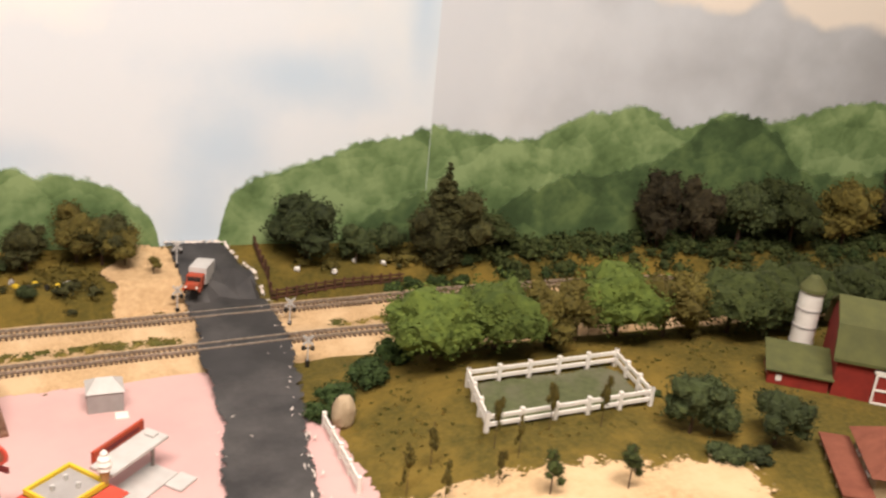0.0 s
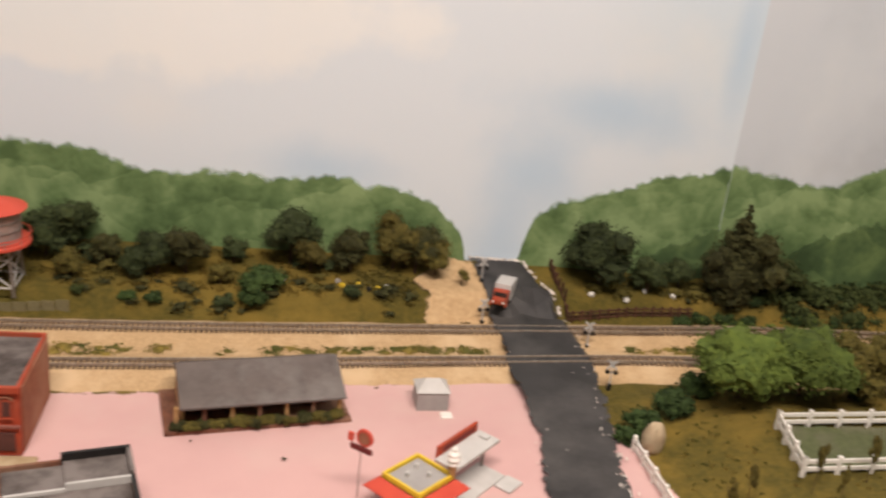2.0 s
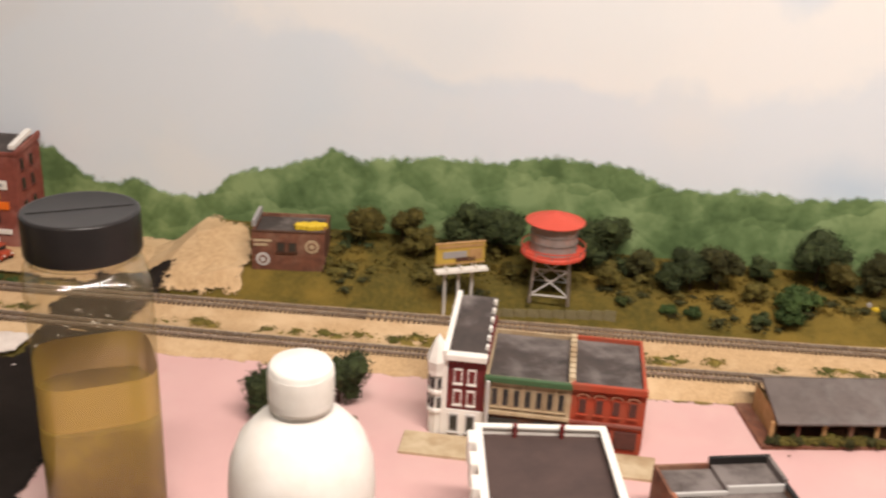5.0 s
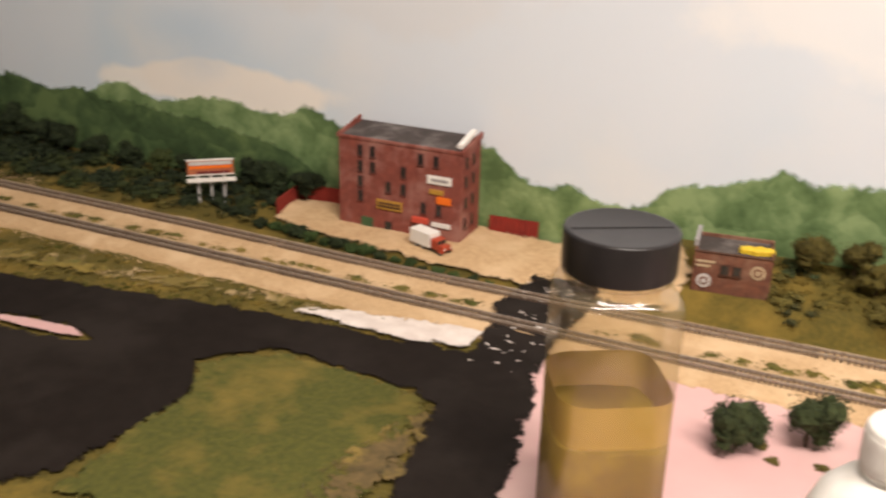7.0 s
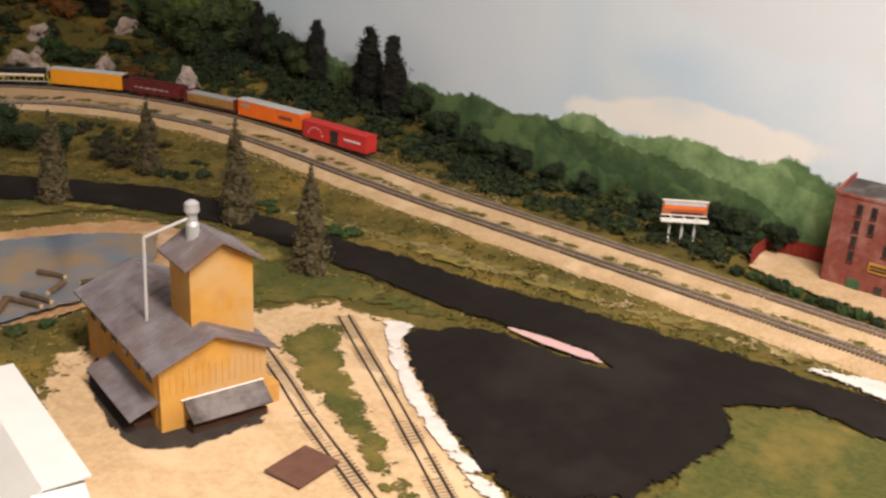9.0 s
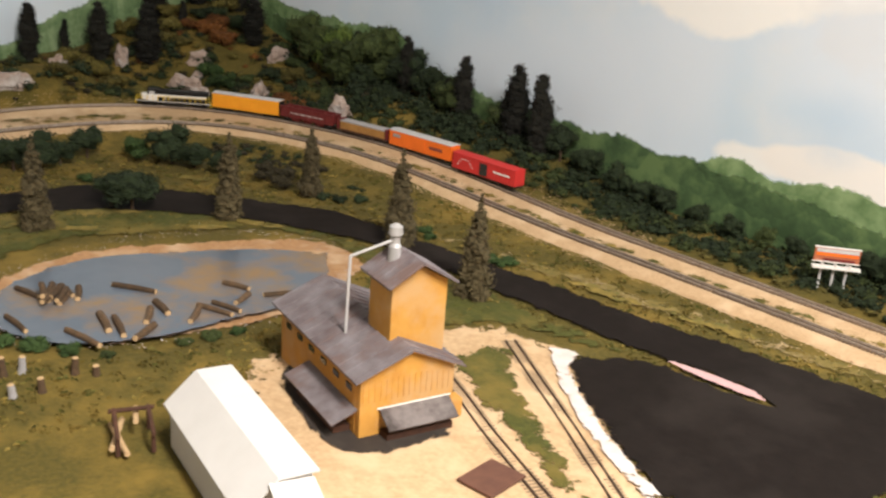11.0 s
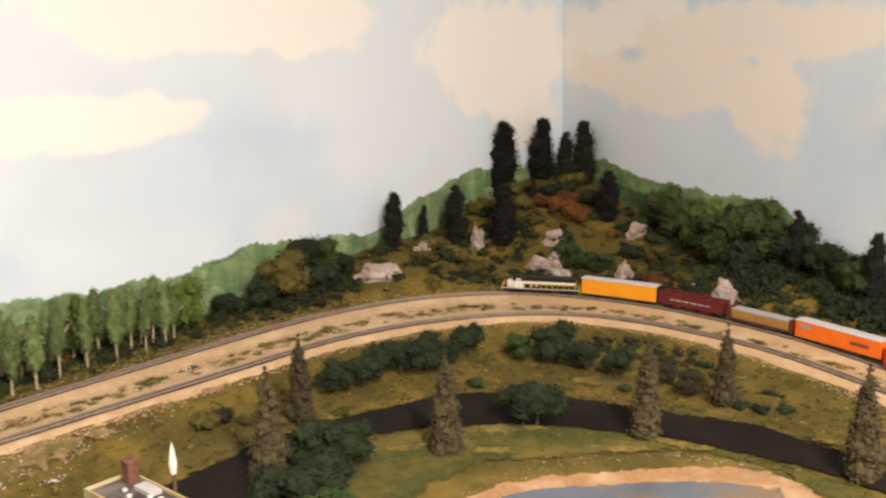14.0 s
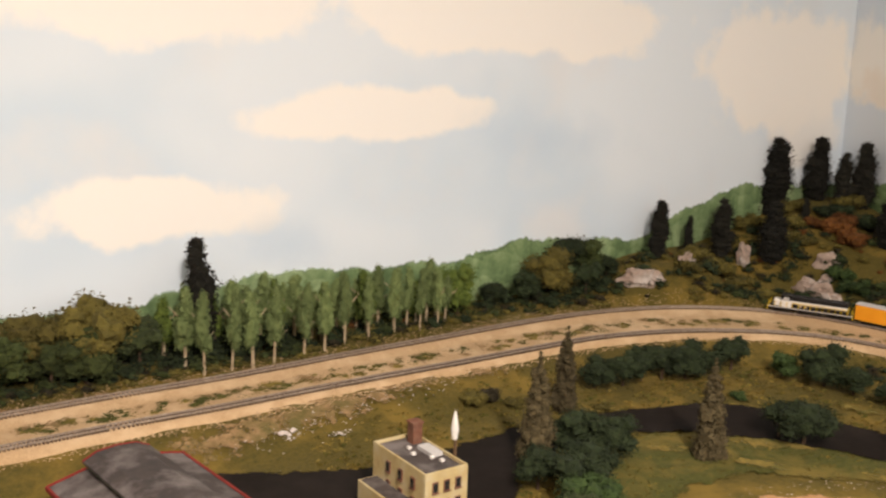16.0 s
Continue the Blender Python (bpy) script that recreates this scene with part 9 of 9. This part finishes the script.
def boxcar(s, L, body, roof, label, doors=True, h=0.0275, name="boxcar"):
    base = thing(name, on_track(s), label, "train car", "train")
    trucks(base, L)
    w = 0.0100
    boxpart("underframe", (-L / 2, -w * 0.9, 0.0046, L / 2, w * 0.9, 0.0062), BLACK, base)
    boxpart("body", (-L / 2, -w, 0.0062, L / 2, w, h), body, base, bevel=0.0003)
    bm = bmesh.new()
    prism(bm, [(-w - 0.0005, h), (w + 0.0005, h), (w + 0.0003, h + 0.0008), (0, h + 0.0022), (-w - 0.0003, h + 0.0008)], -L / 2 - 0.0005, L / 2 + 0.0005)
    part("roof", bm, roof, base)
    for e in (-1, 1):
        boxpart("end_panel", (min(e * L / 2, e * (L / 2 + 0.0006)), -w * .92, 0.007, max(e * L / 2, e * (L / 2 + 0.0006)), w * .92, h - 0.001), BLACK if body == ORANGE else body, base, bevel=0)
    for y in (-1, 1):
        for i in range(14):
            x = -L / 2 + L * (i + 0.5) / 14
            boxpart("rib", (x - 0.0003, min(y * w, y * (w + 0.0003)), 0.0075, x + 0.0003, max(y * w, y * (w + 0.0003)), h - 0.0015), body, base, bevel=0)
        if doors:
            boxpart("sliding_door", (-0.011, min(y * w, y * (w + 0.0008)), 0.0070, 0.011, max(y * w, y * (w + 0.0008)), h - 0.002), body, base)
    return base


def loco(s, L):
    base = thing("locomotive", on_track(s), "black and cream diesel locomotive with yellow handrails", "locomotive", "train")
    trucks(base, L)
    boxpart("frame", (-L / 2, -0.0098, 0.0046, L / 2, 0.0098, 0.0085), BLACK, base)
    for y in (-1, 1):
        boxpart("sill_stripe", (-L / 2, min(y * 0.0098, y * 0.0102), 0.0074, L / 2, max(y * 0.0098, y * 0.0102), 0.0086), LIGHTGREY, base, bevel=0)
    boxpart("fuel_tank", (-0.016, -0.008, 0.0015, 0.016, 0.008, 0.0046), BLACK, base)
    hood = boxpart("long_hood", (-L * 0.44, -0.0062, 0.0085, L * 0.22, 0.0062, 0.0215), BLACK, base, bevel=0.0008)
    boxpart("hood_top", (-L * 0.445, -0.0070, 0.0188, L * 0.22, 0.0070, 0.0262), BLACK, base, bevel=0.0014)
    cab = boxpart("cab", (L * 0.22, -0.0092, 0.0085, L * 0.35, 0.0092, 0.0255), WHITE, base, bevel=0.0008)
    boxpart("cab_upper", (L * 0.219, -0.0094, 0.0192, L * 0.351, 0.0094, 0.0252), BLACK, cab)
    boxpart("cab_roof", (L * 0.213, -0.0096, 0.0250, L * 0.357, 0.0096, 0.0270), BLACK, cab)
    for y in (-1, 1):
        boxpart("cab_window", (L * 0.25, min(y * 0.0091, y * 0.0098), 0.0200, L * 0.32, max(y * 0.0091, y * 0.0098), 0.0238), LIGHTGREY, cab, bevel=0)
    boxpart("windscreen", (L * 0.349, -0.007, 0.0185, L * 0.354, 0.007, 0.0225), GLASSDARK, cab, bevel=0)
    boxpart("nose", (L * 0.35, -0.0065, 0.0085, L * 0.44, 0.0065, 0.0190), WHITE, base, bevel=0.0014)
    for e in (-1, 1):
        boxpart("pilot", (min(e * L / 2, e * (L / 2 + 0.0012)), -0.0098, 0.0025, max(e * L / 2, e * (L / 2 + 0.0012)), 0.0098, 0.0100), YELLOW, base)
        for y in (-0.0085, 0.0085):
            bm = bmesh.new()
            rod(bm, (e * (L / 2 - 0.001), y, 0.0085), (e * (L / 2 - 0.001), y, 0.0175), 0.0006, 0.0006, 6)
            part("end_stanchion", bm, YELLOW, base)
    for y in (-0.0096, 0.0096):
        for i in range(13):
            x = -L * 0.44 + L * 0.86 * i / 12
            bm = bmesh.new()
            rod(bm, (x, y, 0.0085), (x, y, 0.0165), 0.00055, 0.00055, 5)
            part("stanchion", bm, YELLOW, base)
        bm = bmesh.new()
        rod(bm, (-L * 0.46, y, 0.0165), (L * 0.2, y, 0.0165), 0.0005, 0.0005, 5)
        part("handrail", bm, YELLOW, base)
    for i in range(4):
        x = -L * 0.36 + L * 0.13 * i
        bm = bmesh.new()
        rod(bm, (x, 0, 0.025), (x, 0, 0.0268), 0.0042, 0.0038, 14)
        part("roof_fan", bm, BLACK, base)
    for y in (-1, 1):
        boxpart("white_band", (-L * 0.44, min(y * 0.0062, y * 0.0071), 0.0142, L * 0.22, max(y * 0.0062, y * 0.0071), 0.0188), WHITE, hood, bevel=0)
        for i in range(9):
            x = -L * 0.42 + L * 0.065 * i
            boxpart("hood_door", (x, min(y * 0.0062, y * 0.0065), 0.0105, x + L * 0.035, max(y * 0.0062, y * 0.0065), 0.0160), CREAM if i > 6 else BLACK, hood, bevel=0)
    return base


def hopper(s, L):
    base = thing("hopper_car", on_track(s), "open dark red hopper car", "train car", "train")
    trucks(base, L)
    boxpart("underframe", (-L / 2, -0.004, 0.0046, L / 2, 0.004, 0.0075), BLACK, base)
    for y in (-1, 1):
        bm = bmesh.new()
        box(bm, -L / 2, min(y * 0.0100, y * 0.0090), 0.0080, L / 2, max(y * 0.0100, y * 0.0090), 0.0240)
        side = part("side", bm, CARRED, base)
        for i in range(9):
            x = -L * 0.47 + L * 0.94 * i / 8
            boxpart("rib", (x - 0.0007, min(y * 0.0100, y * 0.0112), 0.0085, x + 0.0007, max(y * 0.0100, y * 0.0112), 0.0236), CARRED, side, bevel=0)
        boxpart("top_rail", (-L / 2, min(y * 0.0088, y * 0.0112), 0.0236, L / 2, max(y * 0.0088, y * 0.0112), 0.0248), CARRED, side, bevel=0)
        boxpart("lettering_bar", (-L * 0.3, min(y * 0.0101, y * 0.0104), 0.0150, L * 0.3, max(y * 0.0101, y * 0.0104), 0.0164), LIGHTGREY, side, bevel=0)
    for e in (-1, 1):
        bm = bmesh.new()
        prism(bm, [(-0.009, 0.0235), (0.009, 0.0235), (0.009, 0.0225), (-0.009, 0.0225)], e * L / 2 - 0.0006, e * L / 2 + 0.0006)
        box(bm, e * L * 0.44 - 0.0007, -0.009, 0.008, e * L * 0.44 + 0.0007, 0.009, 0.024)
        part("end_slope", bm, CARRED, base)
    for k in (-0.22, 0.0, 0.22):
        boxpart("bay", (L * k - 0.008, -0.007, 0.0030, L * k + 0.008, 0.007, 0.0082), CARRED, base)
        boxpart("cross_brace", (L * k - 0.0006, -0.009, 0.0205, L * k + 0.0006, 0.009, 0.0220), CARRED, base, bevel=0)
    boxpart("floor", (-L * .44, -0.009, 0.0082, L * .44, 0.009, 0.0095), BLACK, base)
    return base


def lumber_car(s, L):
    base = thing("log_car", on_track(s), "flat car loaded with stacked brown lumber", "train car", "train")
    trucks(base, L)
    boxpart("deck", (-L / 2, -0.0095, 0.0046, L / 2, 0.0095, 0.0072), WOODDARK, base)
    for e in (-1, 1):
        boxpart("bulkhead", (min(e * L / 2, e * (L / 2 - 0.004)), -0.0095, 0.0072, max(e * L / 2, e * (L / 2 - 0.004)), 0.0095, 0.0225), CARRED, base)
    for j in range(5):
        for i in range(6):
            y = -0.0075 + 0.003 * i
            bm = bmesh.new()
            rod(bm, (-L / 2 + 0.005 + RNG.uniform(0, .002), y, 0.0088 + 0.0027 * j), (L / 2 - 0.005 - RNG.uniform(0, .002), y, 0.0088 + 0.0027 * j), 0.00155, 0.00145, 7)
            part("timber", bm, LUMBER if j < 4 else GREYPAINT, base)
    return base


S0 = ACC[min(range(len(FAR_S)), key=lambda k: (FAR_S[k].x + 1.96) ** 2 + (FAR_S[k].y - 0.606) ** 2)]
cars = [("loco", 0.120), ("box", 0.118), ("hop", 0.104), ("log", 0.100), ("reef", 0.122), ("red", 0.118)]
pos = S0 + 0.118 / 2 + 0.006 + 0.120
for kind, L in cars:
    mid = pos - L / 2
    if kind == "loco":
        loco(mid, L)
    elif kind == "box":
        boxcar(mid, L, ORANGE, LIGHTGREY, "yellow-orange boxcar with a grey roof", True, 0.0285)
    elif kind == "hop":
        hopper(mid, L)
    elif kind == "log":
        lumber_car(mid, L)
    elif kind == "reef":
        c = boxcar(mid, L, REEFER, LIGHTGREY, "bright orange refrigerator car with a grey roof", True, 0.0275, "refrigerator_car")
        for y in (-1, 1):
            boxpart("herald_panel", (0.038, min(y * 0.0103, y * 0.0107), 0.019, 0.053, max(y * 0.0103, y * 0.0107), 0.0235), GREYPAINT, c, bevel=0)
            boxpart("lettering_bar", (-0.045, min(y * 0.0103, y * 0.0107), 0.0150, -0.020, max(y * 0.0103, y * 0.0107), 0.0190), BRICK, c, bevel=0)
    else:
        c = boxcar(mid, L, CABRED, CABRED, "red boxcar with an open door and white lettering", False, 0.0275)
        for y in (-1, 1):
            boxpart("open_door", (-0.008, min(y * 0.0100, y * 0.0105), 0.0075, 0.006, max(y * 0.0100, y * 0.0105), 0.0245), GLASSDARK, c, bevel=0)
            for k in range(7):
                a = math.radians(25 * k + 15)
                boxpart("herald_piece", (0.034 + 0.014 * math.cos(a) - 0.0012, min(y * 0.0103, y * 0.0107), 0.0105 + 0.012 * math.sin(a) - 0.0007, 0.034 + 0.014 * math.cos(a) + 0.0012, max(y * 0.0103, y * 0.0107), 0.0105 + 0.012 * math.sin(a) + 0.0007), WHITE, c, bevel=0)
            boxpart("lettering_bar", (-0.050, min(y * 0.0103, y * 0.0107), 0.0165, -0.020, max(y * 0.0103, y * 0.0107), 0.0190), WHITE, c, bevel=0)
    pos -= L + 0.0065

# unseen ceiling fixtures that hold the lamps, the second an added aisle fill
for x, y in ((0.08, -0.05), (0.08, -1.20)):
    f = thing("unseen_ceiling_light", pose(x, y, 1.38), "unseen long white ceiling light added round a lamp", "ceiling light", "ceiling lights")
    boxpart("housing", (-0.58, -0.09, 0.0, 0.58, 0.09, 0.04), WHITE, f, bevel=0.004)
